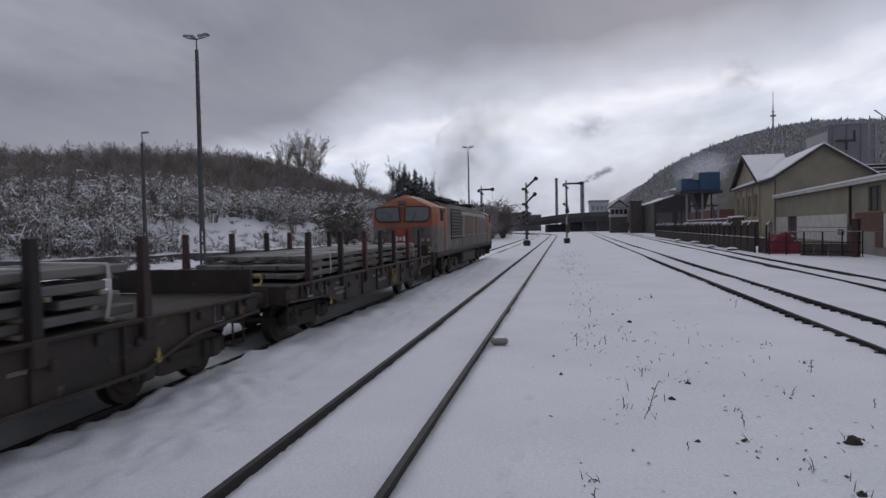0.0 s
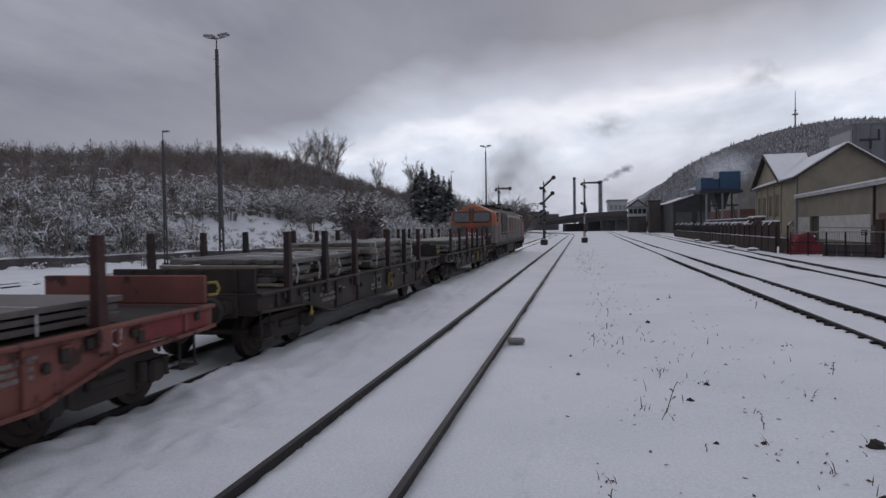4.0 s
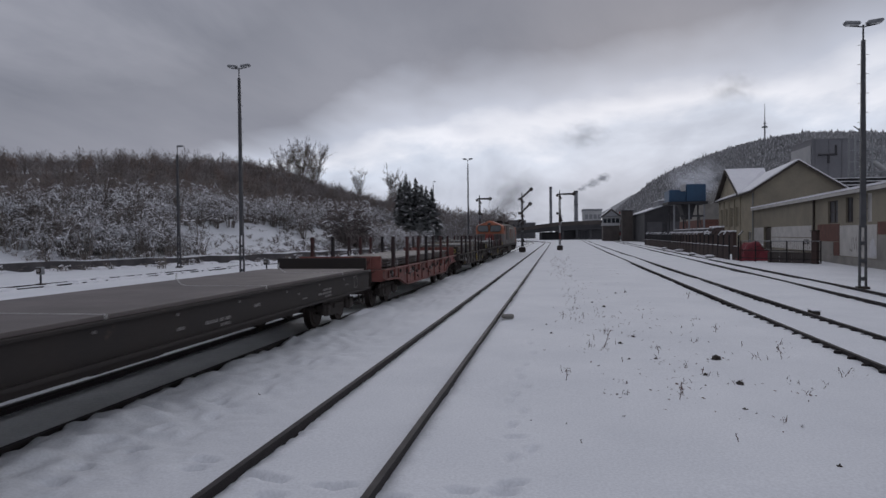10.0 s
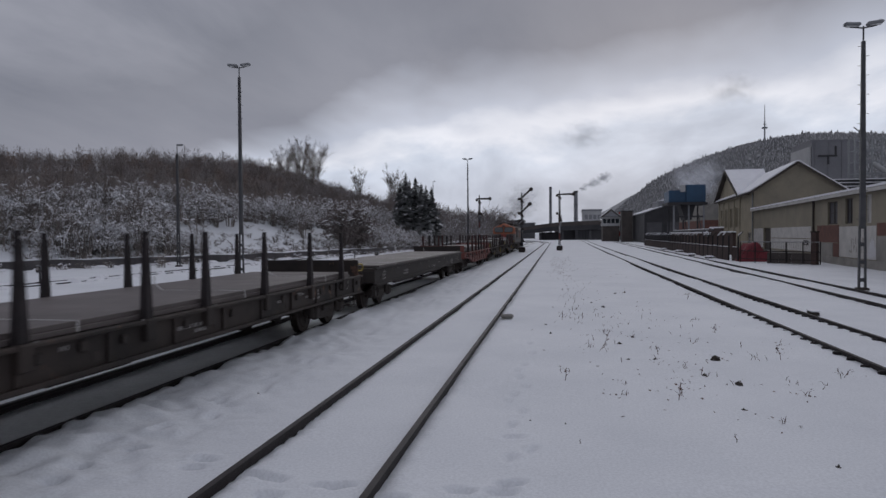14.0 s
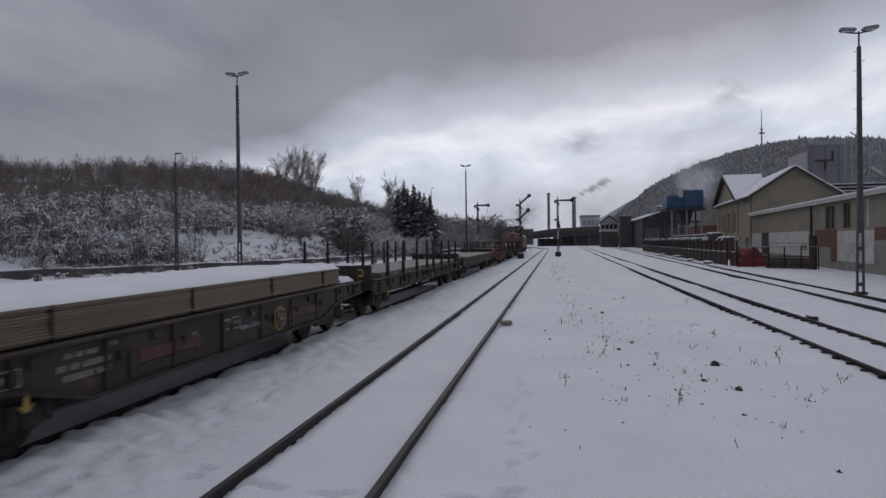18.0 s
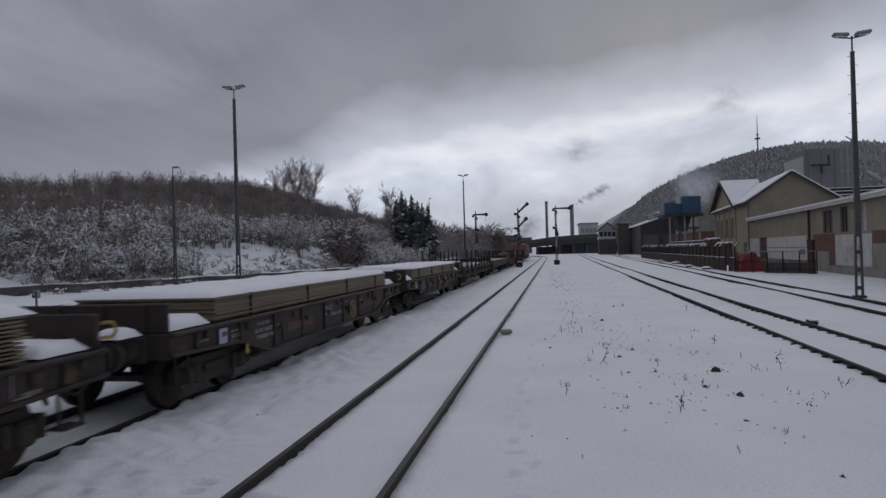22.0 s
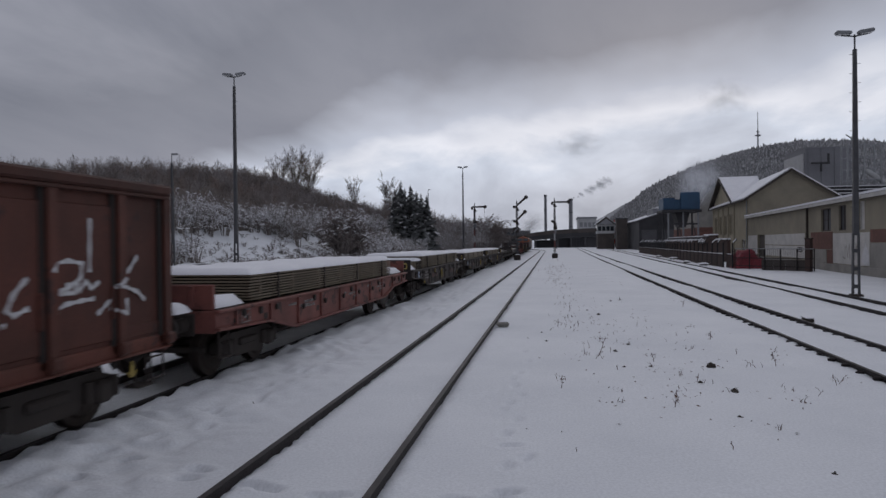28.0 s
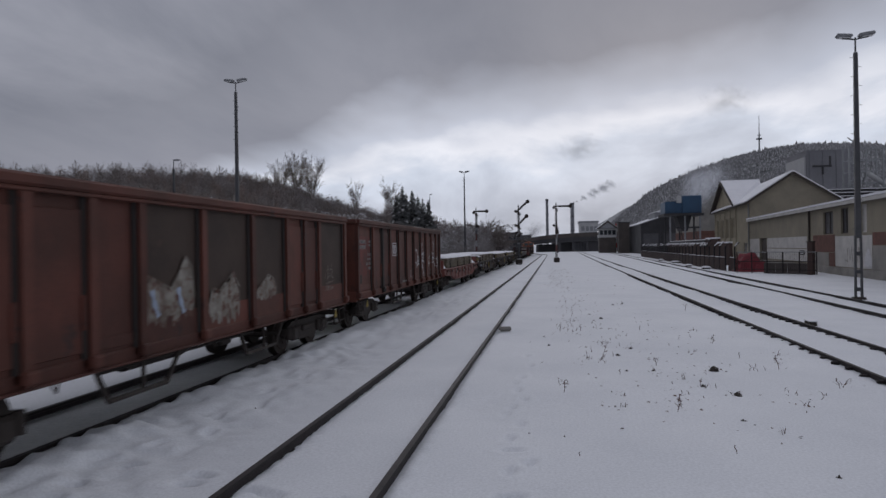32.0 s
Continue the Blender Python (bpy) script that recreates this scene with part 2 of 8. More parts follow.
CONCRETE = material("stained_concrete", (0.29, 0.275, 0.25), (0.2, 0.19, 0.175), rough=0.9, scale=0.6, grain=14, bump=0.3, spots=(0.14, 0.13, 0.12), spot_at=0.64)
DARK_TIMBER = material("dark_fascia", (0.07, 0.058, 0.05), rough=0.8, scale=4, bump=0.2)
SHEET_GREY = material("grey_cladding", (0.26, 0.265, 0.28), (0.2, 0.205, 0.22), rough=0.6, scale=0.15, grain=3, bump=0.1)
SHEET_PALE = material("pale_cladding", (0.46, 0.46, 0.46), (0.38, 0.38, 0.385), rough=0.6, scale=0.2, grain=3, bump=0.1)
SHEET_DARK = material("dark_works_cladding", (0.062, 0.060, 0.064), (0.042, 0.041, 0.044), rough=0.7, scale=0.2, grain=3, bump=0.1, spots=(0.091, 0.0832, 0.0806), spot_at=0.66)
SHEET_MID = material("mid_grey_cladding", (0.235, 0.235, 0.25), (0.19, 0.19, 0.205), rough=0.6, scale=0.15, grain=3, bump=0.1)
SHEET_DIM = material("dim_grey_cladding", (0.108, 0.106, 0.112), (0.076, 0.075, 0.08), rough=0.7, scale=0.2, grain=3, bump=0.1)
MAST_RED = material("faded_red_mast_band", (0.13, 0.055, 0.05), (0.12, 0.045, 0.042), rough=0.6, bump=0.1)
MAST_WHITE = material("dirty_white_mast_band", (0.42, 0.42, 0.42), (0.3, 0.3, 0.3), rough=0.6, bump=0.1)
BLUE = material("blue_painted_hopper", (0.036, 0.085, 0.155), (0.032, 0.062, 0.112), rough=0.5, scale=0.4, grain=8, bump=0.1)
RED_TARP = material("dull_red_cover", (0.22, 0.03, 0.042), (0.14, 0.026, 0.034), rough=0.6, scale=1.5, grain=12, bump=0.3)
FENCE = material("rusty_fence_panel", (0.052, 0.026, 0.022), (0.032, 0.020, 0.018), rough=0.8, scale=1.0, grain=16, bump=0.2, random_tint=0.3)
FENCE_DARK = material("blackened_fence_steel", (0.0275, 0.025, 0.02625), (0.014, 0.013, 0.014), rough=0.8, scale=2, grain=20, bump=0.1)
SOIL = material("dark_earth", (0.06, 0.05, 0.042), (0.04, 0.034, 0.03), rough=0.95, scale=2, grain=20, bump=0.5)
WALL_STONE = material("damp_dark_masonry", (0.115, 0.105, 0.105), (0.07, 0.066, 0.068), rough=0.9, scale=0.9, grain=10, bump=0.4, spots=(0.30, 0.30, 0.32), spot_at=0.66)
LEAF = material("fallen_leaves", (0.15, 0.085, 0.065), (0.07, 0.05, 0.045), rough=0.9, scale=3, bump=0)
GRASS = material("dead_grass", (0.135, 0.072, 0.055), (0.075, 0.045, 0.038), rough=0.9, scale=5, bump=0)
BARK = material("dark_bark", (0.06, 0.0492, 0.0432), (0.035, 0.03, 0.027), rough=0.9, scale=3, grain=20, bump=0.3)
TWIG = material("brown_twigs", (0.262, 0.228, 0.205), (0.172, 0.152, 0.14), rough=0.9, scale=0.08, grain=1.2, bump=0)
TWIG_FROST = material("frosted_twigs", (0.54, 0.535, 0.54), (0.35, 0.34, 0.34), rough=0.9, scale=0.5, grain=4, bump=0)
# the haze over the hillside is put into this paler twig colour
TWIG_WOOD = material("frosted_hazed_brown_twigs", (0.30, 0.274, 0.266), (0.226, 0.207, 0.202), rough=0.9, scale=0.05, grain=0.8, bump=0)
TWIG_RED = material("reddish_brown_twigs", (0.272, 0.212, 0.186), (0.2, 0.16, 0.143), rough=0.9, scale=0.05, grain=0.8, bump=0)
TWIG_DARK = material("dark_brown_twigs", (0.212, 0.182, 0.17), (0.145, 0.125, 0.118), rough=0.9, scale=0.08, grain=0.8, bump=0)
TWIG_PALE = material("birch_twigs", (0.17, 0.145, 0.13), (0.12, 0.105, 0.096), rough=0.9, scale=0.5, grain=3, bump=0)
NEEDLE = material("dark_spruce_needles", (0.225, 0.232, 0.232), (0.17, 0.176, 0.176), rough=0.9, scale=1, grain=6, bump=0)
# frost and the grey haze of distance share this colour
FAR_FOREST = material("frosted_hazed_spruces", (0.47, 0.47, 0.48), (0.57, 0.57, 0.58), rough=0.95, scale=0.035, grain=0.4, bump=0)


def smoke_material(name, color, density):
    """Thin smoke: dense in the middle of its puff, fading out towards the rim."""
    m = material(name, color, color, rough=1.0, bump=0)
    nt = m.node_tree
    bsdf = nt.nodes["Principled BSDF"]
    tc = nt.nodes.new("ShaderNodeTexCoord")
    length = nt.nodes.new("ShaderNodeVectorMath")
    length.operation = "LENGTH"
    nt.links.new(tc.outputs["Object"], length.inputs[0])
    fade = nt.nodes.new("ShaderNodeMapRange")
    fade.interpolation_type = "SMOOTHSTEP"
    fade.inputs["From Min"].default_value, fade.inputs["From Max"].default_value = 1.0, 0.1
    nt.links.new(length.outputs["Value"], fade.inputs["Value"])
    n = nt.nodes.new("ShaderNodeTexNoise")
    n.inputs["Scale"].default_value, n.inputs["Detail"].default_value = 1.6, 5.0
    nt.links.new(tc.outputs["Object"], n.inputs["Vector"])
    r = nt.nodes.new("ShaderNodeMapRange")
    r.inputs["From Min"].default_value, r.inputs["From Max"].default_value, r.inputs["To Max"].default_value = 0.34, 0.66, density
    nt.links.new(n.outputs["Fac"], r.inputs["Value"])
    mul_ = nt.nodes.new("ShaderNodeMath")
    mul_.operation = "MULTIPLY"
    nt.links.new(r.outputs["Result"], mul_.inputs[0])
    nt.links.new(fade.outputs["Result"], mul_.inputs[1])
    nt.links.new(mul_.outputs[0], bsdf.inputs["Alpha"])
    bsdf.inputs["Specular IOR Level"].default_value = 0.0
    return m


SMOKE = smoke_material("chimney_smoke", (0.34, 0.35, 0.38), 0.42)
STEAM = smoke_material("works_steam", (0.72, 0.73, 0.76), 0.95)
CLOUD = smoke_material("low_cloud_scrap", (0.34, 0.36, 0.40), 0.26)
EXHAUST = smoke_material("diesel_exhaust", (0.24, 0.23, 0.23), 0.24)


# ---- building helpers ----
class Shape:
    """Collects verts and faces of one mesh."""

    def __init__(self):
        self.v, self.f = [], []

    def add(self, verts, faces):
        n = len(self.v)
        self.v += [tuple(p) for p in verts]
        self.f += [tuple(i + n for i in f) for f in faces]
        return self

    def box(self, c, s, bevel=0.0, m=None):
        h = [a / 2 for a in s]
        b = min(bevel, min(h) * 0.9)
        corners = [(i, j, k) for i in (-1, 1) for j in (-1, 1) for k in (-1, 1)]
        verts, faces = [], []
        if b <= 0:
            verts = [(i * h[0], j * h[1], k * h[2]) for i, j, k in corners]
            faces = [(0, 1, 3, 2), (4, 6, 7, 5), (0, 4, 5, 1), (2, 3, 7, 6), (0, 2, 6, 4), (1, 5, 7, 3)]
        else:
            index = {}
            for cn in corners:
                for a in range(3):
                    index[cn, a] = len(verts)
                    verts.append(tuple(cn[x] * (h[x] if x == a else h[x] - b) for x in range(3)))
            for a in range(3):
                u, w = (a + 1) % 3, (a + 2) % 3
                for s_ in (-1, 1):
                    ring = []
                    for du, dw in ((-1, -1), (1, -1), (1, 1), (-1, 1)):
                        cn = [0, 0, 0]
                        cn[a], cn[u], cn[w] = s_, du, dw
                        ring.append(index[tuple(cn), a])
                    faces.append(tuple(ring))
            for c0 in corners:
                faces.append(tuple(index[c0, a] for a in range(3)))
                for a in range(3):
                    if c0[a] < 0:
                        c1 = list(c0)
                        c1[a] = 1
                        c1 = tuple(c1)
                        u, w = (a + 1) % 3, (a + 2) % 3
                        faces.append((index[c0, u], index[c0, w], index[c1, w], index[c1, u]))
        if m is not None:
            verts = [tuple(m @ Vector(p)) for p in verts]
        return self.add([(p[0] + c[0], p[1] + c[1], p[2] + c[2]) for p in verts], faces)

    def tube(self, p0, p1, r0, r1=None, n=8, caps=True):
        r1 = r0 if r1 is None else r1
        p0, p1 = Vector(p0), Vector(p1)
        d = (p1 - p0).normalized()
        a = d.orthogonal().normalized()
        b = d.cross(a)
        ring = [(math.cos(2 * math.pi * i / n), math.sin(2 * math.pi * i / n)) for i in range(n)]
        verts = [p0 + (a * x + b * y) * r0 for x, y in ring] + [p1 + (a * x + b * y) * r1 for x, y in ring]
        faces = [(i, (i + 1) % n, n + (i + 1) % n, n + i) for i in range(n)]
        if caps:
            faces += [tuple(range(n - 1, -1, -1)), tuple(range(n, 2 * n))]
        return self.add(verts, faces)

    def pipe(self, points, r, n=6):
        for a, b in zip(points, points[1:]):
            self.tube(a, b, r, n=n)
        return self

    def prism(self, outline, axis, a, b):
        """An outline of (u, w) pairs pushed along one axis from a to b. axis 'x': u=y, w=z; 'y': u=x, w=z; 'z': u=x, w=y."""
        def put(u, w, t):
            return {"x": (t, u, w), "y": (u, t, w), "z": (u, w, t)}[axis]
        n = len(outline)
        verts = [put(u, w, a) for u, w in outline] + [put(u, w, b) for u, w in outline]
        faces = [(i, (i + 1) % n, n + (i + 1) % n, n + i) for i in range(n)] + [tuple(range(n - 1, -1, -1)), tuple(range(n, 2 * n))]
        return self.add(verts, faces)

    def mesh(self, name, mat, smooth=False):
        me = bpy.data.meshes.new(name)
        me.from_pydata(self.v, [], self.f)
        bm = bmesh.new()
        bm.from_mesh(me)
        bmesh.ops.recalc_face_normals(bm, faces=bm.faces)
        if smooth:
            for f in bm.faces:
                f.smooth = True
        bm.to_mesh(me)
        bm.free()
        me.materials.append(mat)
        return me


def part(name, shape, mat, parent=None, label="", at=None, smooth=False):
    me = shape if isinstance(shape, bpy.types.Mesh) else shape.mesh(name, mat, smooth)
    ob = new(name, me)
    ob.parent = parent
    if at is not None:
        ob.matrix_basis = at
    if label:
        tagged(ob, label)
    return ob


def thing(name, label, category, group="", at=None, kind=""):
    ob = new(name)
    ob.empty_display_size = 0.3
    if at is not None:
        ob.matrix_basis = at
    return tagged(ob, label, category, group, kind)


def fast_mesh(name, verts, faces, mats, index=None, smooth=False):
    """A large joined mesh from arrays."""
    me = bpy.data.meshes.new(name)
    me.from_pydata(verts.tolist() if hasattr(verts, "tolist") else verts, [], faces.tolist() if hasattr(faces, "tolist") else faces)
    for m in mats:
        me.materials.append(m)
    if index is not None:
        me.polygons.foreach_set("material_index", np.asarray(index, dtype=np.int32))
    if smooth:
        me.polygons.foreach_set("use_smooth", np.ones(len(me.polygons), dtype=bool))
    me.update()
    return me


def scatter(name, templates, places, mats, rng):
    """Many copies of small triangle templates in one mesh. places: rows of x, y, z, scale, turn."""
    vs, fs, ix, n = [], [], [], 0
    for x, y, z, s, a in places:
        tv, tf, tm = templates[rng.integers(len(templates))]
        c, d = math.cos(a), math.sin(a)
        v = np.empty_like(tv)
        v[:, 0], v[:, 1], v[:, 2] = (tv[:, 0] * c - tv[:, 1] * d) * s + x, (tv[:, 0] * d + tv[:, 1] * c) * s + y, tv[:, 2] * s + z
        vs.append(v), fs.append(tf + n), ix.append(tm)
        n += len(tv)
    return new(name, fast_mesh(name, np.concatenate(vs), np.concatenate(fs), mats, np.concatenate(ix)))


def smooth_noise(x, y, scale, seed):
    """Value noise on arrays, between 0 and 1."""
    x, y = np.asarray(x, float) / scale, np.asarray(y, float) / scale
    i, j = np.floor(x).astype(np.int64), np.floor(y).astype(np.int64)
    u, v = x - i, y - j
    u, v = u * u * (3 - 2 * u), v * v * (3 - 2 * v)

    def h(a, b):
        n = (a * 374761393 + b * 668265263 + seed * 974711) & 0x7FFFFFFF
        n = ((n ^ (n >> 13)) * 1274126177) & 0x7FFFFFFF
        return ((n ^ (n >> 16)) & 0xFFFF) / 65535.0

    return (h(i, j) * (1 - u) + h(i + 1, j) * u) * (1 - v) + (h(i, j + 1) * (1 - u) + h(i + 1, j + 1) * u) * v


# ---- ground ----
NEAR_TRACK, TRAIN_TRACK, GAUGE = -2.46, -6.88, 1.51


def bend(y):
    """How far the tracks have swung to the left at y."""
    return -np.maximum(0.0, np.asarray(y, float) - 175.0) ** 2 / 640.0


def near_x(y):
    return NEAR_TRACK + bend(y)


def train_x(y):
    return TRAIN_TRACK + bend(y)


def right_x(y):
    return 6.2 + 0.0075 * np.asarray(y, float) + 0.00003 * np.asarray(y, float) ** 2


def far_right_x(y):
    return 10.25 + 0.037 * np.asarray(y, float)


def far_left_x(y):
    return -27.0 + 0.02 * np.asarray(y, float)


WALL_Y = [-200, 20, 36, 43, 52, 64, 75, 90, 120, 170, 300, 420, 900, 3000]
WALL_X = [-75, -58, -46, -40.2, -34.4, -29.6, -26.6, -24.5, -23, -23, -46, -92, -420, -1500]
HILL_X = [-400, -60, 0, 68, 121, 157, 191, 226, 260, 292, 360, 400, 600, 1000, 1600]
HILL_Z = [0, 0, 4, 23, 62, 80, 96, 107, 116, 121, 119, 116, 103, 73, 42]


# footprints: place and heading
STEPS = [(-3.8, 6.4, 0.15), (-3.79, 6.67, -0.2), (-3.01, 6.33, -0.25), (-2.80, 6.24, -0.2), (-2.22, 6.14, 0.1), (-2.05, 6.15, 0.6), (-2.69, 5.84, 0.0), (-1.52, 5.97, -0.1), (-0.92, 6.21, -0.2), (-0.52, 6.22, 0.1), (-0.52, 7.95, 0.2), (-0.45, 6.45, 0.4),
         (-0.30, 7.51, 1.2), (-0.48, 9.14, 1.4), (-0.66, 10.11, 1.5), (-0.64, 11.33, 1.5), (-4.75, 6.84, 0.3), (-0.59, 8.44, 1.4), (-0.62, 12.5, 1.5), (-0.5, 13.7, 1.6), (-0.62, 14.9, 1.5), (-0.72, 9.7, 1.5), (-0.50, 10.7, 1.6), (-0.72, 11.9, 1.5), (-0.5, 7.2, 1.4), (-4.2, 5.2, 0.2), (-4.95, 5.8, 0.4), (-4.9, 7.6, 1.3), (-4.6, 8.3, 1.5), (-4.85, 9.0, 1.4), (-4.55, 9.8, 1.6), (-4.8, 10.6, 1.5), (-4.5, 11.4, 1.5), (-4.75, 12.2, 1.4), (-4.4, 13.0, 1.6), (-5.2, 7.0, 0.9), (-5.0, 6.2, 0.5)]


def step(a, b, x):
    t = np.clip((x - a) / (b - a), 0, 1)
    return t * t * (3 - 2 * t)


def height(x, y):
    x, y = np.asarray(x, float), np.asarray(y, float)
    z = -0.105 + 0.03 * (smooth_noise(x, y, 1.3, 3) - 0.5) + 0.006 * (smooth_noise(x, y, 0.4, 5) - 0.5) + 0.10 * (smooth_noise(x, y, 9, 9) - 0.5) * step(0.5, 2.5, np.abs(x - near_x(y)) - 1.2)
    # lumpy verge thrown up beside the train's track
    d = x - train_x(y)
    edge = 0.80 + 0.05 * (smooth_noise(y, x * 0, 0.45, 15) - 0.5) + 0.10 * (smooth_noise(y, x * 0, 0.16, 16) - 0.5)
    verge = step(0.0, 0.09, d - edge) * (1 - step(0.35, 1.5, d - edge))
    z = z + verge * (0.10 + 0.06 * (smooth_noise(x, y, 0.6, 11) - 0.5) + 0.09 * (smooth_noise(x, y, 0.2, 12) - 0.5))
    trodden = step(0.9, 1.1, d) * (1 - step(2.2, 3.6, d))
    z = z + trodden * (0.065 * (smooth_noise(x, y, 0.26, 17) - 0.5) + 0.045 * (smooth_noise(x, y, 0.14, 19) - 0.5) + 0.05 * (smooth_noise(x, y, 0.7, 18) - 0.5))
    z = z - 0.14 * (1 - step(-0.04, 0.05, np.abs(d) - edge - 0.02))
    for fx, fy, fa in STEPS:
        c, n_ = math.cos(fa), math.sin(fa)
        u, w_ = (x - fx) * c + (y - fy) * n_, -(x - fx) * n_ + (y - fy) * c
        z = z - (0.10 if fy < 7 else 0.055) * np.exp(-((u / 0.125) ** 4 + (w_ / 0.055) ** 4)) + 0.010 * np.exp(-(((u / 0.26) ** 2 + (w_ / 0.13) ** 2 - 0.9) / 0.5) ** 2)
    z = z + 0.10 * np.exp(-((d + 1.9) / 0.6) ** 2) * smooth_noise(x, y, 1.3, 14)
    # the flanks of the other rails
    for line in (near_x(y), right_x(y), far_right_x(y)):
        for s in (-GAUGE / 2, GAUGE / 2):
            off = np.abs(x - line - s)
            z = z - 0.022 * np.exp(-(off / 0.12) ** 2) + 0.06 * (smooth_noise(x, y, 0.10, 61) - 0.45) * np.exp(-((off - 0.09) / 0.06) ** 2)
    # bank and hill on the left
    e = np.interp(y, WALL_Y, WALL_X) - x
    ridge = np.interp(y, [0, 92, 135, 180, 230], [13.4, 13.4, 18.6, 19.6, 21.6])
    bank = 0.75 * step(0.0, 0.5, e) + 4.2 * step(2.5, 15, e) + (ridge - 5) * step(13, 75, e)
    bank = bank + step(2, 8, e) * (1.6 * (smooth_noise(x, y, 7, 21) - 0.5) + 0.7 * (smooth_noise(x, y, 2.2, 22) - 0.5)) + step(30, 80, e) * 4 * (smooth_noise(x, y, 40, 23) - 0.5)
    z = z + np.where(e > 0, bank, 0)
    # wooded hill on the right, far off
    far = step(480, 900, y) * (0.75 + 0.25 * step(600, 900, y))
    z = z + np.interp(x, HILL_X, HILL_Z) * far + far * 8 * (smooth_noise(x, y, 70, 31) - 0.5)
    return z


def spread(parts):
    return np.unique(np.round(np.concatenate([np.arange(a, b, s) for a, b, s in parts]), 3))


gx = spread([(-2600, -400, 120), (-400, -130, 15), (-130, -62, 4), (-62, -14, 0.8), (-14, -9, 0.3), (-9, -7.6, 0.12), (-7.6, -5.0, 0.07), (-5, -0.1, 0.055), (-0.1, 9, 0.2), (9, 26, 0.7), (26, 70, 4), (70, 620, 14), (620, 2700, 120)])
gy = spread([(-300, -20, 40), (-20, 3, 2), (3, 4.4, 0.3), (4.4, 9, 0.055), (9, 16, 0.12), (16, 34, 0.3), (34, 90, 0.9), (90, 260, 3.5), (260, 1100, 14), (1100, 4300, 160)])
GX, GY = np.meshgrid(gx, gy)
verts = np.stack([GX.ravel(), GY.ravel(), height(GX, GY).ravel()], axis=1)
nx, ny = len(gx), len(gy)
ii = (np.arange(ny - 1)[:, None] * nx + np.arange(nx - 1)[None, :]).ravel()
faces = np.stack([ii, ii + 1, ii + nx + 1, ii + nx], axis=1)
ground = new("ground", fast_mesh("ground", verts, faces, [SNOW], smooth=True))
tagged(ground, "snow-covered station yard rising to wooded slopes", "ground", kind="structure")


# ---- tracks ----
def rail_line(centre, y0, y1, stepping):
    """One rail with head, web and foot along centre(y)."""
    ys = np.arange(y0, y1 + stepping, stepping)
    prof = [(-0.036, 0.0), (0.036, 0.0), (0.036, -0.045), (0.012, -0.06), (0.012, -0.13), (0.07, -0.155), (-0.07, -0.155), (-0.012, -0.13), (-0.012, -0.06), (-0.036, -0.045)]
    xs = centre(ys)
    n = len(prof)
    v = np.array([(x + u, y, w) for x, y in zip(xs, ys) for u, w in prof])
    f = [(k * n + i, k * n + (i + 1) % n, (k + 1) * n + (i + 1) % n, (k + 1) * n + i) for k in range(len(ys) - 1) for i in range(n)]
    ix = [1 if i == 0 else 0 for k in range(len(ys) - 1) for i in range(n)]
    return v, f, ix


def track(name, centre, y0, y1, label, mats, stepping=4.0):
    t = thing(name, label, "railway track", kind="structure")
    for side in (-GAUGE / 2, GAUGE / 2):
        v, f, ix = rail_line(lambda y, s=side: centre(y) + s, y0, y1, stepping)
        part("rail", fast_mesh("rail", v, f, mats, ix), None, t)
    return t


track("track_near", near_x, -6, 420, "rusty rails half sunk in smooth snow", [RAIL, RAIL_TOP])
track("track_train", train_x, -40, 420, "dark rails with trodden grey snow between them", [RAIL, RAIL_TOP])
right_track = track("track_right", right_x, -4, 300, "dark rails with chairs and bolts showing through snow", [RAIL, RAIL])
far_right_track = track("track_far_right", far_right_x, -4, 300, "dark rails in snow beside the works fence", [RAIL, RAIL])
far_left_track = track("track_far_left", far_left_x, 20, 200, "buried siding with rails just showing in snow", [RAIL, RAIL], stepping=6.0)
far_left_track.location.z = -0.03
right_track.location.z = far_right_track.location.z = -0.01

# the grey, blown-out strip between the rails under the train
ys = np.arange(-30, 200, 0.5)
strip_x = np.linspace(-0.93, 0.90, 9)
SX, SY = np.meshgrid(strip_x, ys)
sv = np.stack([(SX + train_x(SY)).ravel(), SY.ravel(), (-0.135 + 0.03 * smooth_noise(SX, SY, 0.4, 41)).ravel()], axis=1)
si = (np.arange(len(ys) - 1)[:, None] * 9 + np.arange(8)[None, :]).ravel()
strip = new("track_bed", fast_mesh("track_bed", sv, np.stack([si, si + 1, si + 10, si + 9], axis=1), [GREY_ICE], smooth=True))
edge_mesh = Shape()
for side, (a, b) in ((1, (0.79, 0.95)), (-1, (-0.98, -0.79))):
    v_ = [(float(train_x(y)) + u, y, -0.185) for y in np.arange(-30, 220, 5.0) for u in (a, b)]
    edge_mesh.add(v_, [(2 * k, 2 * k + 1, 2 * k + 3, 2 * k + 2) for k in range(len(v_) // 2 - 1)])
tagged(part("ballast_edge", edge_mesh, GREY_ICE), "grey trodden snow along the rails", "ballast", kind="structure")
tagged(strip, "trodden grey icy snow between the rails", "track bed", kind="structure")

# rail fastenings that poke out of the snow on the right-hand track
clip_mesh = Shape().box((0, 0, 0), (0.15, 0.08, 0.07), 0.02).mesh("rail_chair", RAIL)
for side in (-1, 1):
    for k in range(75):
        y = 8 + k * 0.63
        x = float(right_x(y)) + side * GAUGE / 2 - 0.09
        part("rail_chair", clip_mesh, RAIL, right_track, at=pose(x + random.uniform(-.03, .03), y, -0.075 + random.uniform(-.015, .015), 0, 0, random.uniform(-8, 8)))


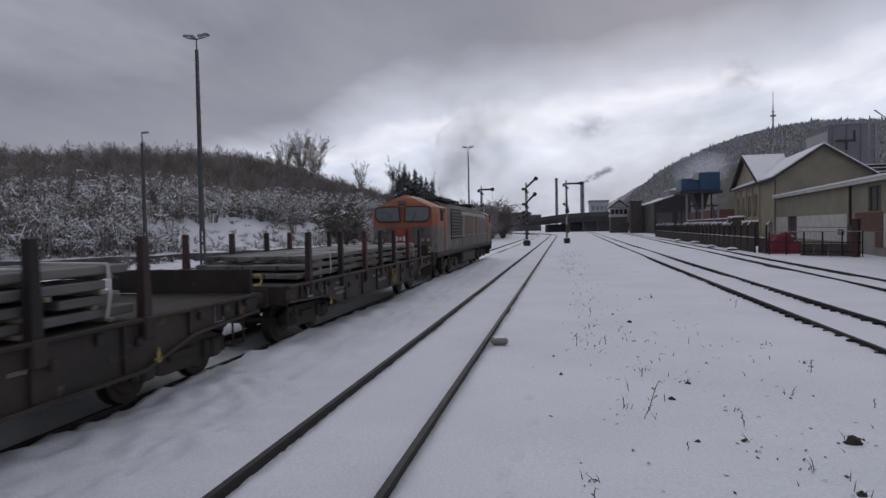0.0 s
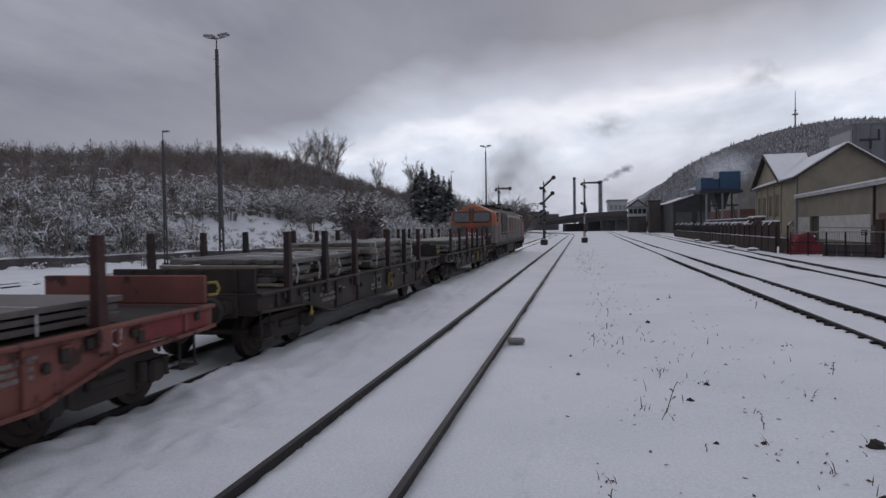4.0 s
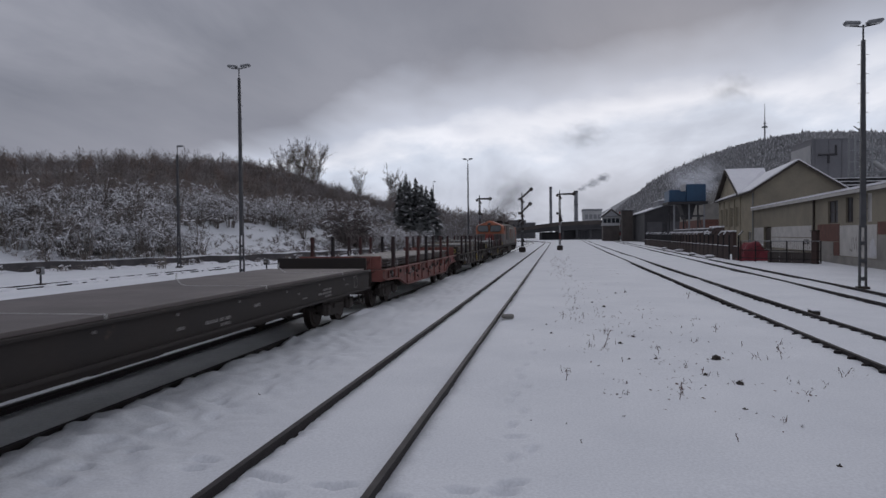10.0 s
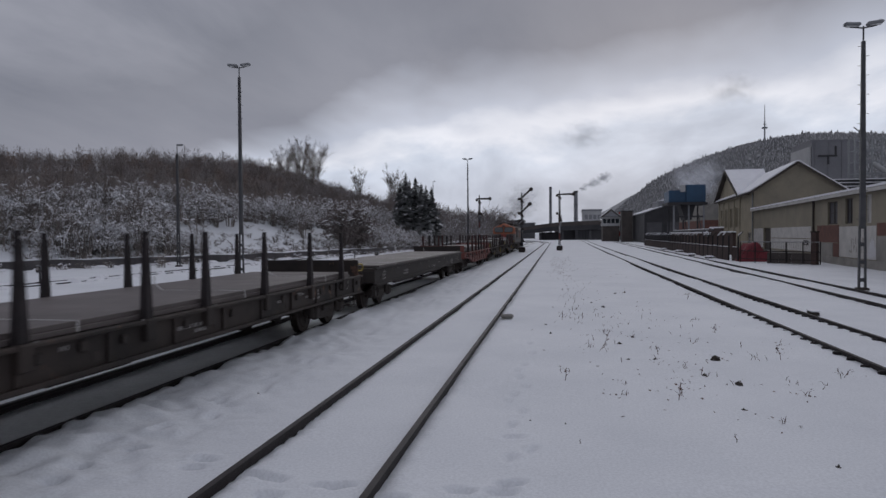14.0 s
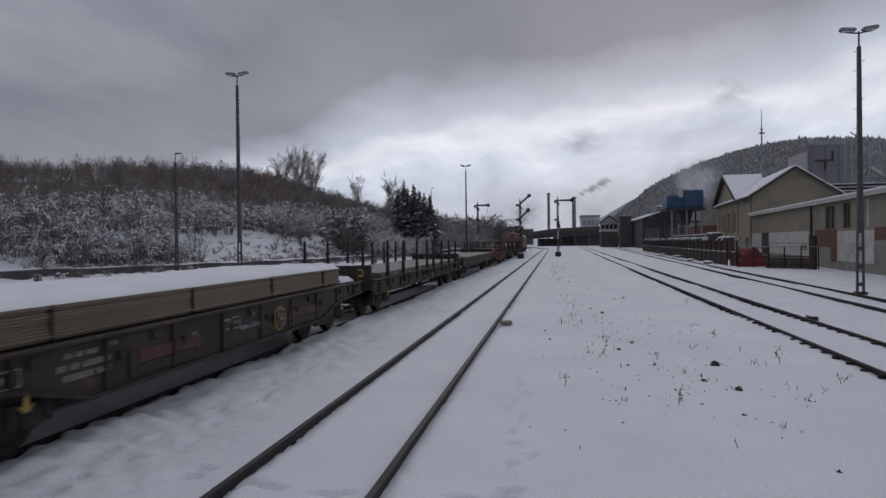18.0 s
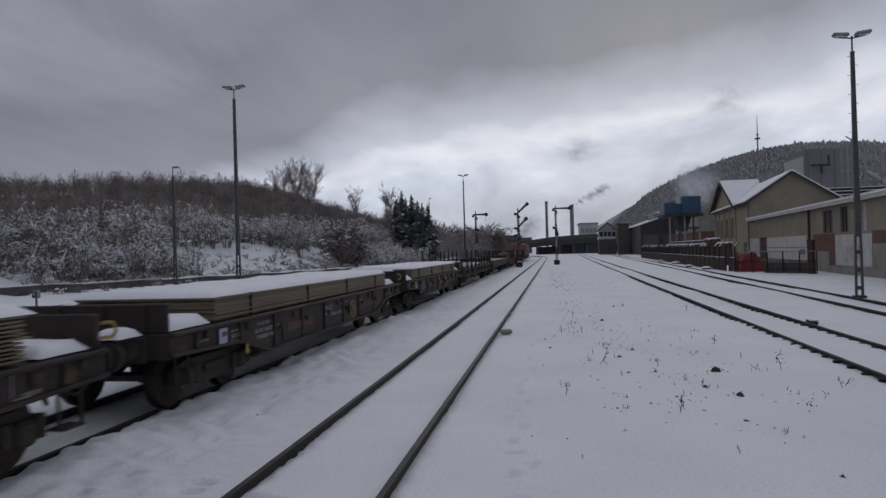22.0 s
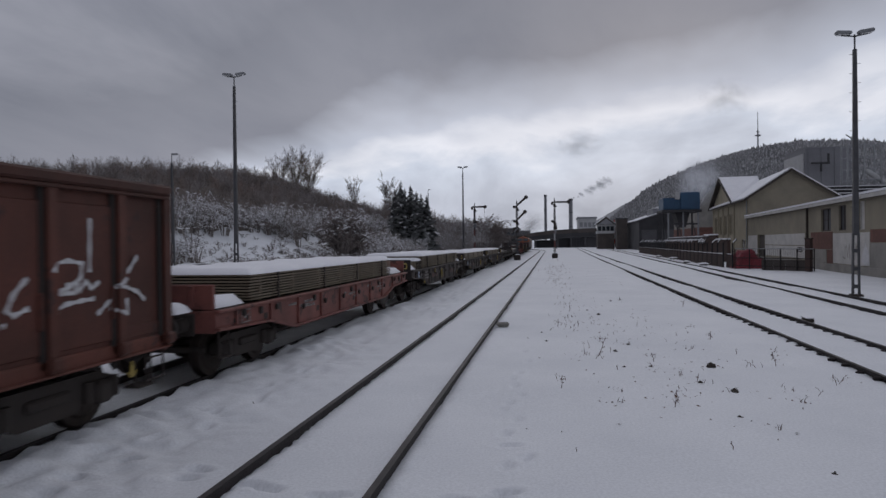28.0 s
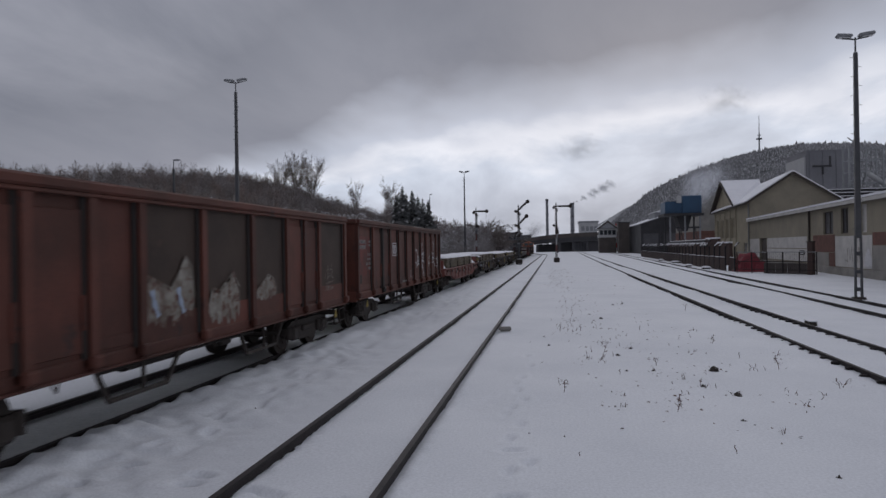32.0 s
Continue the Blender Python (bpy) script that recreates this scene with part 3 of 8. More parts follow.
# ---- the train ----
def tapered(p0, p1, w0, w1, d0, d1):
    """An upright post of rectangular section, w along the train, d across."""
    s = Shape()
    v = []
    for p, w, d in ((p0, w0, d0), (p1, w1, d1)):
        v += [(p[0] + i * d / 2, p[1] + j * w / 2, p[2]) for i, j in ((-1, -1), (1, -1), (1, 1), (-1, 1))]
    return s.add(v, [(0, 1, 5, 4), (1, 2, 6, 5), (2, 3, 7, 6), (3, 0, 4, 7), (3, 2, 1, 0), (4, 5, 6, 7)])


def wheel_mesh(r=0.46):
    s = Shape()
    s.tube((-1.0, 0, 0), (1.0, 0, 0), 0.08, n=10)
    for side in (-1, 1):
        x = side * 0.755
        s.tube((x - 0.065, 0, 0), (x + 0.065, 0, 0), r, r, n=28)
        s.tube((x - side * 0.065, 0, 0), (x - side * 0.095, 0, 0), r + 0.028, r + 0.02, n=28)
        s.tube((x + side * 0.06, 0, 0), (x + side * 0.085, 0, 0), r - 0.09, r - 0.13, n=24)
        s.tube((x + side * 0.08, 0, 0), (x + side * 0.16, 0, 0), 0.12, 0.10, n=14)
        for k in range(4):
            a = k * math.pi / 2 + 0.4
            s.tube((x + side * 0.07, 0.22 * math.cos(a), 0.22 * math.sin(a)), (x + side * 0.095, 0.22 * math.cos(a), 0.22 * math.sin(a)), 0.05, n=8)
    return s.mesh("wheelset", WHEEL)


WHEELSET = wheel_mesh()


def bogie_mesh(wheelbase=1.8):
    s = Shape()
    for side in (-1, 1):
        x = side * 1.02
        h = wheelbase / 2
        out = [(-h - 0.32, 0.60), (-h - 0.32, 0.44), (-h - 0.16, 0.40), (-h + 0.2, 0.40), (-0.45, 0.27), (0.45, 0.27), (h - 0.2, 0.40), (h + 0.16, 0.40), (h + 0.32, 0.44), (h + 0.32, 0.60), (h, 0.72), (-h, 0.72)]
        s.prism(out, "x", x - 0.05, x + 0.05)
        for k in (-h, h):
            s.box((x + side * 0.09, k, 0.46), (0.16, 0.30, 0.30), 0.05)
            for d in (-0.24, 0.24):
                s.tube((x + side * 0.07, k + d, 0.36), (x + side * 0.07, k + d, 0.62), 0.075, n=10)
        s.box((x + side * 0.06, 0, 0.52), (0.10, 0.7, 0.14), 0.03)
    s.box((0, 0, 0.62), (2.1, 0.42, 0.22), 0.04)
    for k in (-wheelbase / 2 - 0.42, wheelbase / 2 + 0.42):
        s.box((0, k, 0.52), (1.9, 0.08, 0.10), 0.02)
    return s.mesh("bogie_frame", DARK)


BOGIE = bogie_mesh()


def buffer_mesh(n):
    s = Shape()
    s.tube((0, 0, 0), (0, 0.30 * n, 0), 0.12, n=14)
    s.tube((0, 0.26 * n, 0), (0, 0.55 * n, 0), 0.085, n=14)
    s.tube((0, 0.55 * n, 0), (0, 0.62 * n, 0), 0.23, 0.20, n=20)
    s.box((0, 0.02 * n, 0), (0.38, 0.04, 0.38), 0.02)
    return s.mesh("buffer", DARK)


BUFFERS = {1: buffer_mesh(1), -1: buffer_mesh(-1)}
MOVING = []      # (thing, place along the train)
WHEELS = []      # wheelsets that roll


def running_gear(wagon, half, wheelbase=1.8, pivot=None, reach=0.62):
    """Bogies, wheelsets, buffers, couplings and steps under a wagon that is 2 * half long."""
    pivot = pivot or half - 1.85
    for e in (-1, 1):
        part("bogie_frame", BOGIE, DARK, wagon, at=pose(0, e * pivot, 0))
        for k in (-1, 1):
            w = part("wheelset", WHEELSET, WHEEL, wagon, at=pose(0, e * pivot + k * wheelbase / 2, 0.46))
            WHEELS.append((w, e * pivot + k * wheelbase / 2, 0.46))
        for x in (-0.87, 0.87):
            part("buffer", BUFFERS[e], DARK, wagon, at=pose(x, e * half, 1.02))
        hook = Shape()
        hook.box((0, e * (half + 0.16), 1.0), (0.09, 0.34, 0.13), 0.02)
        hook.pipe([(0, e * (half + 0.28), 0.98), (0.06, e * (half + 0.42), 0.80), (0, e * (half + 0.56), 0.74)], 0.03)
        hook.pipe([(0, e * (half + 0.28), 0.98), (-0.06, e * (half + 0.42), 0.80), (0, e * (half + 0.56), 0.74)], 0.03)
        part("coupling", hook, DARK, wagon)
        hose = Shape()
        hose.pipe([(0.32, e * (half + 0.02), 0.92), (0.33, e * (half + 0.2), 0.78), (0.31, e * (half + 0.32), 0.56), (0.24, e * (half + 0.42), 0.46), (0.12, e * (half + 0.5), 0.52)], 0.028)
        part("brake_hose", hose, DARK, wagon)
        stepper = Shape()
        stepper.pipe([(1.30, e * (half - 0.30), 1.0), (1.32, e * (half - 0.30), 0.42), (1.32, e * (half - 0.66), 0.42), (1.30, e * (half - 0.66), 1.0)], 0.02)
        stepper.box((1.26, e * (half - 0.48), 0.42), (0.24, 0.36, 0.03), 0.01)
        part("footstep", stepper, DARK, wagon)


def arrow_mark():
    """The yellow anchor-shaped jacking mark."""
    s = Shape()
    s.box((0, 0, 0.16), (0.05, 0.13, 0.26), 0.02)
    s.box((0, 0, 0.32), (0.05, 0.05, 0.10), 0.01)
    s.box((0, -0.13, 0.06), (0.05, 0.15, 0.07), 0.02, Matrix.Rotation(radians(-35), 3, "X"))
    s.box((0, 0.13, 0.06), (0.05, 0.15, 0.07), 0.02, Matrix.Rotation(radians(35), 3, "X"))
    s.box((0, 0, 0.0), (0.05, 0.22, 0.10), 0.03)
    return s.mesh("jacking_mark", YELLOW)


ARROW = arrow_mark()


def ring_wheel():
    """The yellow ring of the hand brake with its spokes."""
    s = Shape()
    n = 24
    pts = [(0, 0.225 * math.cos(2 * math.pi * i / n), 0.225 * math.sin(2 * math.pi * i / n)) for i in range(n + 1)]
    s.pipe(pts, 0.0115)
    for k in range(3):
        a = radians(105) + k * 2 * math.pi / 3
        s.tube((0, 0, 0), (0, 0.225 * math.cos(a), 0.225 * math.sin(a)), 0.009, n=6)
    s.tube((-0.12, 0, 0), (0.03, 0, 0), 0.026, n=10)
    return s.mesh("brake_wheel", YELLOW)


RING = ring_wheel()


def lettering(wagon, x, y, z, rows, size=0.09, mat=None, name="marking"):
    """Stencilled markings as short plain bars. rows: for each line the lengths of its words."""
    s = Shape()
    for r, words in enumerate(rows):
        at = y - sum(words) - size * 0.8 * (len(words) - 1)
        for w in words:
            k = max(1, round(w / (size * 0.68)))
            for i in range(k):
                s.box((x, at + (i + 0.5) * w / k, z - r * size * 1.6), (0.006, w / k * (0.5 if i % 3 else 0.62), size * (1.0 if i % 4 else 0.9)))
            at += w + size * 0.8
    return tagged(part(name, s, mat or WHITE_MARK, wagon), kind="stuff")


def frame_mark(wagon, x, y, z, w, h, t=0.02, mat=None, name="marking_frame"):
    s = Shape()
    for dy, dz, a, b in ((0, h / 2, w, t), (0, -h / 2, w, t), (w / 2, 0, t, h), (-w / 2, 0, t, h)):
        s.box((x, y + dy, z + dz), (0.006, a, b))
    return part(name, s, mat or WHITE_MARK, wagon)


def flat_wagon(label, q_front, q_rear, paint, deck_paint, stakes=(), stake_paint=None, stake_top=2.36, tapering=True, group="flat wagons", deep=True, headboard=0.42, boards=(1, -1), ribs=True, beam_top=1.26, belly=0.55):
    """A flat wagon on two bogies: fish-bellied side beams, deck, folding end boards, stakes in their pockets."""
    half = (q_front - q_rear) / 2
    wagon = thing("flat_wagon", label, "freight wagon", group)
    MOVING.append((wagon, (q_front + q_rear) / 2))
    for side in (-1, 1):
        x = side * 1.40
        s = Shape()
        if deep:
            out = [(-half, beam_top), (-half, 0.92), (-half + 2.1, 0.84), (-half + 3.3, belly), (half - 3.3, belly), (half - 2.1, 0.84), (half, 0.92), (half, beam_top)]
        else:
            out = [(-half, beam_top), (-half, belly), (half, belly), (half, beam_top)]
        s.prism(out, "x", x - 0.02, x + 0.02)
        part("side_beam", s, paint, wagon)
        part("top_flange", Shape().box((x + side * 0.04, 0, beam_top - 0.03), (0.12, half * 2, 0.06), 0.015), paint, wagon)
        s = Shape()
        low = [(-half, 0.94), (-half + 2.1, 0.86), (-half + 3.3, belly + 0.02), (half - 3.3, belly + 0.02), (half - 2.1, 0.86), (half, 0.94)] if deep else [(-half, belly + 0.02), (half, belly + 0.02)]
        for (y0, z0), (y1, z1) in zip(low, low[1:]):
            s.add([(x - side * 0.02, y0, z0 - 0.025), (x + side * 0.09, y0, z0 - 0.025), (x + side * 0.09, y1, z1 - 0.025), (x - side * 0.02, y1, z1 - 0.025),
                   (x - side * 0.02, y0, z0 + 0.025), (x + side * 0.09, y0, z0 + 0.025), (x + side * 0.09, y1, z1 + 0.025), (x - side * 0.02, y1, z1 + 0.025)],
                  [(0, 1, 2, 3), (7, 6, 5, 4), (0, 4, 5, 1), (1, 5, 6, 2), (2, 6, 7, 3), (3, 7, 4, 0)])
        part("bottom_flange", s, paint, wagon)
        if ribs:
            n = int(half * 2 / 1.35)
            for k in range(n):
                y = -half + 0.7 + k * (half * 2 - 1.4) / (n - 1)
                z0 = float(np.interp(abs(y), [0, half - 3.3, half - 2.1, half], [belly, belly, 0.84, 0.92])) if deep else belly
                rib = Shape().box((x + side * 0.04, y, (beam_top + z0) / 2), (0.05, 0.07, beam_top - z0 - 0.1), 0.01)
                part("rib", rib, paint, wagon)
                if k % 2:
                    part("lashing_bracket", Shape().box((x + side * 0.045, y - 0.45, beam_top - 0.16), (0.05, 0.12, 0.14), 0.02), DARK, wagon)
                    part("drain_hole", Shape().box((x + side * 0.022, y - 0.2, (beam_top + z0) / 2 - 0.08), (0.01, 0.16, 0.12), 0.003), DARK, wagon)
                part("tie_ring", Shape().box((x + side * 0.05, y + 0.28, (beam_top + z0) / 2 + 0.05), (0.06, 0.10, 0.12), 0.02), DARK, wagon)
    for e in (-1, 1):
        s = Shape().box((0, e * (half - 0.05), 1.06), (2.8, 0.10, 0.38), 0.02)
        s.box((0, e * (half - 0.02), 0.98), (1.0, 0.16, 0.3), 0.03)
        part("end_beam", s, paint, wagon)
    deck = Shape().box((0, 0, beam_top - 0.07), (2.78, half * 2 - 0.02, 0.09), 0.01)
    part("deck", deck, deck_paint, wagon)
    under = Shape()
    for x in (-0.35, 0.35):
        under.box((x, 0, 0.92), (0.16, half * 2 - 0.4, 0.42), 0.02)
    for k in range(7):
        under.box((0, -half * 0.75 + k * half * 0.25, 1.0), (2.7, 0.14, 0.22), 0.02)
    part("underframe", under, DARK, wagon)
    tank = Shape().tube((0.5, -1.4, 0.62), (0.5, 0.2, 0.62), 0.2, n=14)
    part("brake_tank", tank, DARK, wagon)
    part("valve_box", Shape().box((-0.4, 1.3, 0.62), (0.4, 0.6, 0.3), 0.05), DARK, wagon)
    if not deep:
        for x in (-0.95, 0.95):
            part("truss_beam", Shape().prism([(-half + 3.6, 0.86), (-half + 4.4, 0.58), (half - 4.4, 0.58), (half - 3.6, 0.86)], "x", x - 0.06, x + 0.06), DARK, wagon)
    if deep:
        for e in (-1, 1):
            rig = Shape().box((0.25, e * (half - 3.75), 0.66), (1.9, 0.55, 0.30), 0.05).pipe([(0.95, e * (half - 4.6), 0.5), (0.95, e * (half - 2.9), 0.46)], 0.04)
            rig.box((0.6, e * (half - 3.2), 0.60), (0.9, 0.10, 0.42), 0.03)
            part("brake_rigging", rig, DARK, wagon)
    for e in boards:
        if headboard:
            b = Shape().box((0, e * (half - 0.05), beam_top + headboard / 2), (2.74, 0.08, headboard), 0.015)
            for x in (-1.0, -0.35, 0.35, 1.0):
                b.box((x, e * (half - 0.0), beam_top + headboard / 2), (0.09, 0.06, headboard - 0.04), 0.012)
            part("end_board", b, paint, wagon)
            if e > 0 and paint not in (DARK, SOOT_AND_SHADE):
                loop = [(1.36, e * (half + 0.02), beam_top + 0.12), (1.42, e * (half + 0.16), beam_top + 0.12), (1.44, e * (half + 0.20), beam_top + 0.2), (1.42, e * (half + 0.16), beam_top + 0.3), (1.36, e * (half + 0.02), beam_top + 0.3)]
                part("grab_loop", Shape().pipe(loop, 0.022, n=6), YELLOW, wagon, "yellow grab loop")
    for q in stakes:
        for side in (-1, 1):
            y = q - (q_front + q_rear) / 2
            pocket = Shape().box((side * 1.46, y, beam_top - 0.14), (0.12, 0.22, 0.30), 0.02)
            part("stake_pocket", pocket, paint, wagon)
            s = tapered((side * 1.43, y, beam_top - 0.25), (side * 1.43, y, stake_top), 0.17, 0.05 if tapering else 0.12, 0.12, 0.06 if tapering else 0.10)
            paints = stake_paint or (STAKE,)
            part("stake", s, paints[(stakes.index(q) + (0 if side > 0 else 2)) % len(paints)], wagon)
            part("stake_eye", Shape().tube((side * 1.46, y, stake_top - 0.07), (side * 1.465, y, stake_top - 0.07), 0.016, n=8), WHITE_MARK, wagon)
    running_gear(wagon, half)
    return wagon, half


PANEL_RED = material("faded_red_panel", (0.0975, 0.036, 0.033), (0.036, 0.020, 0.018), rough=0.6, scale=2.2, spots=(0.045, 0.0345, 0.0315), spot_at=0.56)


def with_marks(wagon, half, arrows=(), rings=(), seed=1, tag=None, red_patch=None, block=None):
    """Painted marks on the side that faces the yard. block: where the two lines of large numbers begin."""
    r = random.Random(seed)
    x = 1.427
    for y in arrows:
        part("jacking_mark", ARROW, YELLOW, wagon, "small yellow jacking mark", at=pose(1.48, y, 0.64) @ Matrix.Scale(0.48, 4))
    for y in rings:
        part("brake_wheel", RING, YELLOW, wagon, "yellow spoked hand brake wheel", at=pose(1.53, y, 0.87))
        part("brake_box", Shape().box((1.46, y, 0.87), (0.09, 0.20, 0.20), 0.03), DARK, wagon)
        frame_mark(wagon, x, y + 0.42, 0.84, 0.20, 0.30, 0.014)
        lettering(wagon, x, y + 0.50, 0.90, [[0.12], [0.12]], 0.05)
        lettering(wagon, x, y - 0.62, 0.86, [[0.34, 0.22, 0.14]], 0.075)
        lettering(wagon, x, y - 0.85, 1.06, [[0.12, 0.10]], 0.055)
    if block is not None:
        lettering(wagon, x, block + 0.62, 1.08, [[0.14, 0.12, 0.2]], 0.06)
        lettering(wagon, x, block + 0.86, 0.95, [[0.16, 0.14, 0.36, 0.08], [0.5, 0.26]], 0.075)
        frame_mark(wagon, x, block - 0.75, 0.98, 0.36, 0.18, 0.016)
        lettering(wagon, x, block - 0.62, 0.98, [[0.10, 0.10]], 0.075)
        frame_mark(wagon, x, block + 4.15, 0.98, 0.28, 0.19, 0.016)
        lettering(wagon, x, block + 4.25, 0.99, [[0.18]], 0.05)
        part("plain_badge", Shape().box((x, block + 3.80, 0.98), (0.008, 0.24, 0.19), 0.003), WHITE_MARK, wagon, "rubbed pale badge")
        part("badge_core", Shape().box((x + 0.006, block + 3.80, 0.98), (0.006, 0.17, 0.12), 0.002), DARK, wagon)
    else:
        lettering(wagon, x, half - 3.3, 1.06, [[0.35, 0.2], [0.25, 0.4, 0.16], [0.45]], 0.05)
        lettering(wagon, x, -half + 4.6, 1.06, [[0.25, 0.35], [0.6, 0.15]], 0.06)
        lettering(wagon, x, 0.9, 0.98, [[0.4, 0.14, 0.2], [0.35]], 0.055)
        frame_mark(wagon, x, -half + 1.1, 1.06, 0.34, 0.22)
        lettering(wagon, x, -half + 1.2, 1.06, [[0.2]], 0.09)
    frame_mark(wagon, x, half - 1.3, 1.08, 0.26, 0.30, 0.014)
    for k in range(6):
        lettering(wagon, x, r.uniform(-half + 1, half - 1), r.uniform(0.95, 1.12), [[r.uniform(0.1, 0.3)]], r.uniform(0.03, 0.06))
    for k in range(int(half * 2 / 1.9)):
        y = -half + 1.0 + k * 1.9 + r.uniform(-0.1, 0.1)
        part("bolt_head", Shape().tube((1.455, y, 1.215), (1.475, y, 1.215), 0.022, n=8), WHITE_MARK, wagon)
    for y in (-half + 0.9, half - 0.9):
        for sx in (-0.12, 0.12):
            part("drain_hole", Shape().tube((1.42, y + sx * 2, 1.02), (1.432, y + sx * 2, 1.02), 0.045, n=10), SOOT_AND_SHADE, wagon)
    if tag is not None:
        part("label_holder", Shape().box((1.45, tag, 1.03), (0.02, 0.26, 0.26), 0.008), BLUE_TAG, wagon, "pale blue paper label")
        part("label_print", Shape().box((1.462, tag + 0.02, 1.06), (0.004, 0.14, 0.08), 0.001), FAINT_MARK, wagon)
    for y, w in red_patch or ():
        part("side_panel", Shape().box((1.436, y, 0.86), (0.018, w, 0.18), 0.006), PANEL_RED, wagon, "faded red painted panel")
        part("lower_panel", Shape().box((1.434, y, 0.68), (0.014, w, 0.15), 0.005), SOOT_AND_SHADE, wagon)
        part("panel_edge", Shape().box((1.436, y + w / 2 + 0.03, 0.78), (0.022, 0.035, 0.36), 0.008), FAINT_MARK, wagon)
        part("panel_recess", Shape().box((1.438, y - w / 2 - 0.12, 0.78), (0.02, 0.2, 0.36), 0.006), SOOT_AND_SHADE, wagon)


def bar_load(q_rear, q_front, base, seed, layers=4, tilt=0.0):
    """Bundles of grey rolled bars in layers, with timber between and pale bands round them."""
    r = random.Random(seed)
    mid = (q_front + q_rear) / 2
    load = thing("steel_bar_load", "layered bundles of grey rolled steel bars with pale bands", "steel bars", "bar loads")
    MOVING.append((load, mid))
    z = base
    for k in range(layers):
        for x in (-0.95, -0.5, -0.08, 0.4, 0.88):
            part("dunnage", Shape().box((r.uniform(-0.06, 0.06), (x / 0.9) * (q_front - q_rear) * 0.36 + r.uniform(-0.3, 0.3), z + 0.03), (2.62 + 0.24 * r.random(), 0.10, 0.055), 0.01, Matrix.Rotation(radians(r.uniform(-6, 6)), 3, "Z")), DUNNAGE, load)
        sway = r.uniform(-0.05, 0.05)
        z += 0.06
        short = min(1.3, 0.08 * (q_front - q_rear))
        s0, s1 = r.uniform(0.0, short), r.uniform(0.0, short)
        n = 9
        cut = r.uniform(-0.15, 0.2) * (q_front - q_rear) if k % 2 else None
        for i in range(n):
            x = -1.16 + i * 2.32 / (n - 1) + sway + r.uniform(-0.02, 0.02)
            a, b = q_rear - mid + s0 + r.uniform(0, 0.45), q_front - mid - s1 - r.uniform(0, 0.45)
            h = r.uniform(0.095, 0.118)
            runs = [(a, b)] if cut is None else [(a, cut - r.uniform(0.05, 0.3)), (cut + r.uniform(0.0, 0.25), b)]
            for p, q in runs:
                part("bar", Shape().box((x, (p + q) / 2, z + h / 2), (0.255, q - p, h), 0.014, Matrix.Rotation(radians(r.uniform(-0.3, 0.3)), 3, "Z")), STEEL, load)
        z += 0.115
    for y in (-0.33, -0.1, 0.14, 0.36):
        yy = y * (q_front - q_rear)
        part("band", Shape().pipe([(1.31, yy, base + 0.03), (1.33, yy + 0.05, (base + z) / 2), (1.30, yy + r.uniform(-.1, .1), z + 0.01), (0.2, yy + 0.1, z + 0.03)], 0.019, n=5), STRAP, load, "pale steel band")
    return load


def lump_grid(w, l, thick, seed, edge=0.14, droop=0.0):
    """A rounded, uneven slab of lying snow, w across and l along, on z = 0."""
    nx_, ny_ = max(8, int(w / 0.13)), max(8, int(l / 0.16))
    xs, ys_ = np.linspace(-w / 2, w / 2, nx_), np.linspace(-l / 2, l / 2, ny_)
    X, Y = np.meshgrid(xs, ys_)
    d = np.minimum(w / 2 - np.abs(X), l / 2 - np.abs(Y))
    top = thick * np.sqrt(np.clip(d / edge, 0, 1)) * (0.8 + 0.4 * smooth_noise(X + seed, Y, 0.7, seed)) + 0.02 * smooth_noise(X, Y + seed, 0.2, seed + 1) * np.clip(d / edge, 0, 1)
    wob = 0.05 * (smooth_noise(X + 3, Y * 1.3, 0.5, seed + 2) - 0.5)
    inside = d > 1e-6
    top_v = np.stack([(X * (1 + np.where(inside, 0, wob / w * 2))).ravel(), Y.ravel(), (top + 0.004).ravel()], axis=1)
    bot_v = top_v.copy()
    bot_v[:, 2] = 0.002 - droop
    n = nx_ * ny_
    a = (np.arange(ny_ - 1)[:, None] * nx_ + np.arange(nx_ - 1)[None, :]).ravel()
    quads = np.stack([a, a + 1, a + nx_ + 1, a + nx_], axis=1)
    rim = [i for i in range(nx_)] + [i * nx_ + nx_ - 1 for i in range(1, ny_)] + [(ny_ - 1) * nx_ + i for i in range(nx_ - 2, -1, -1)] + [i * nx_ for i in range(ny_ - 2, 0, -1)]
    skirt = np.array([(rim[k], rim[k - 1], rim[k - 1] + n, rim[k] + n) for k in range(len(rim))])
    return fast_mesh("snow_cap", np.concatenate([top_v, bot_v]), np.concatenate([quads, quads[:, ::-1] + n, skirt]), [SNOW_CAP], smooth=True)


def snow_on(label, q, x, z, w, l, thick, seed, droop=0.0):
    ob = new("snow_cap", lump_grid(w, l, thick, seed, droop=droop))
    tagged(ob, label, "snow")
    MOVING.append((ob, q, x, z))
    return ob


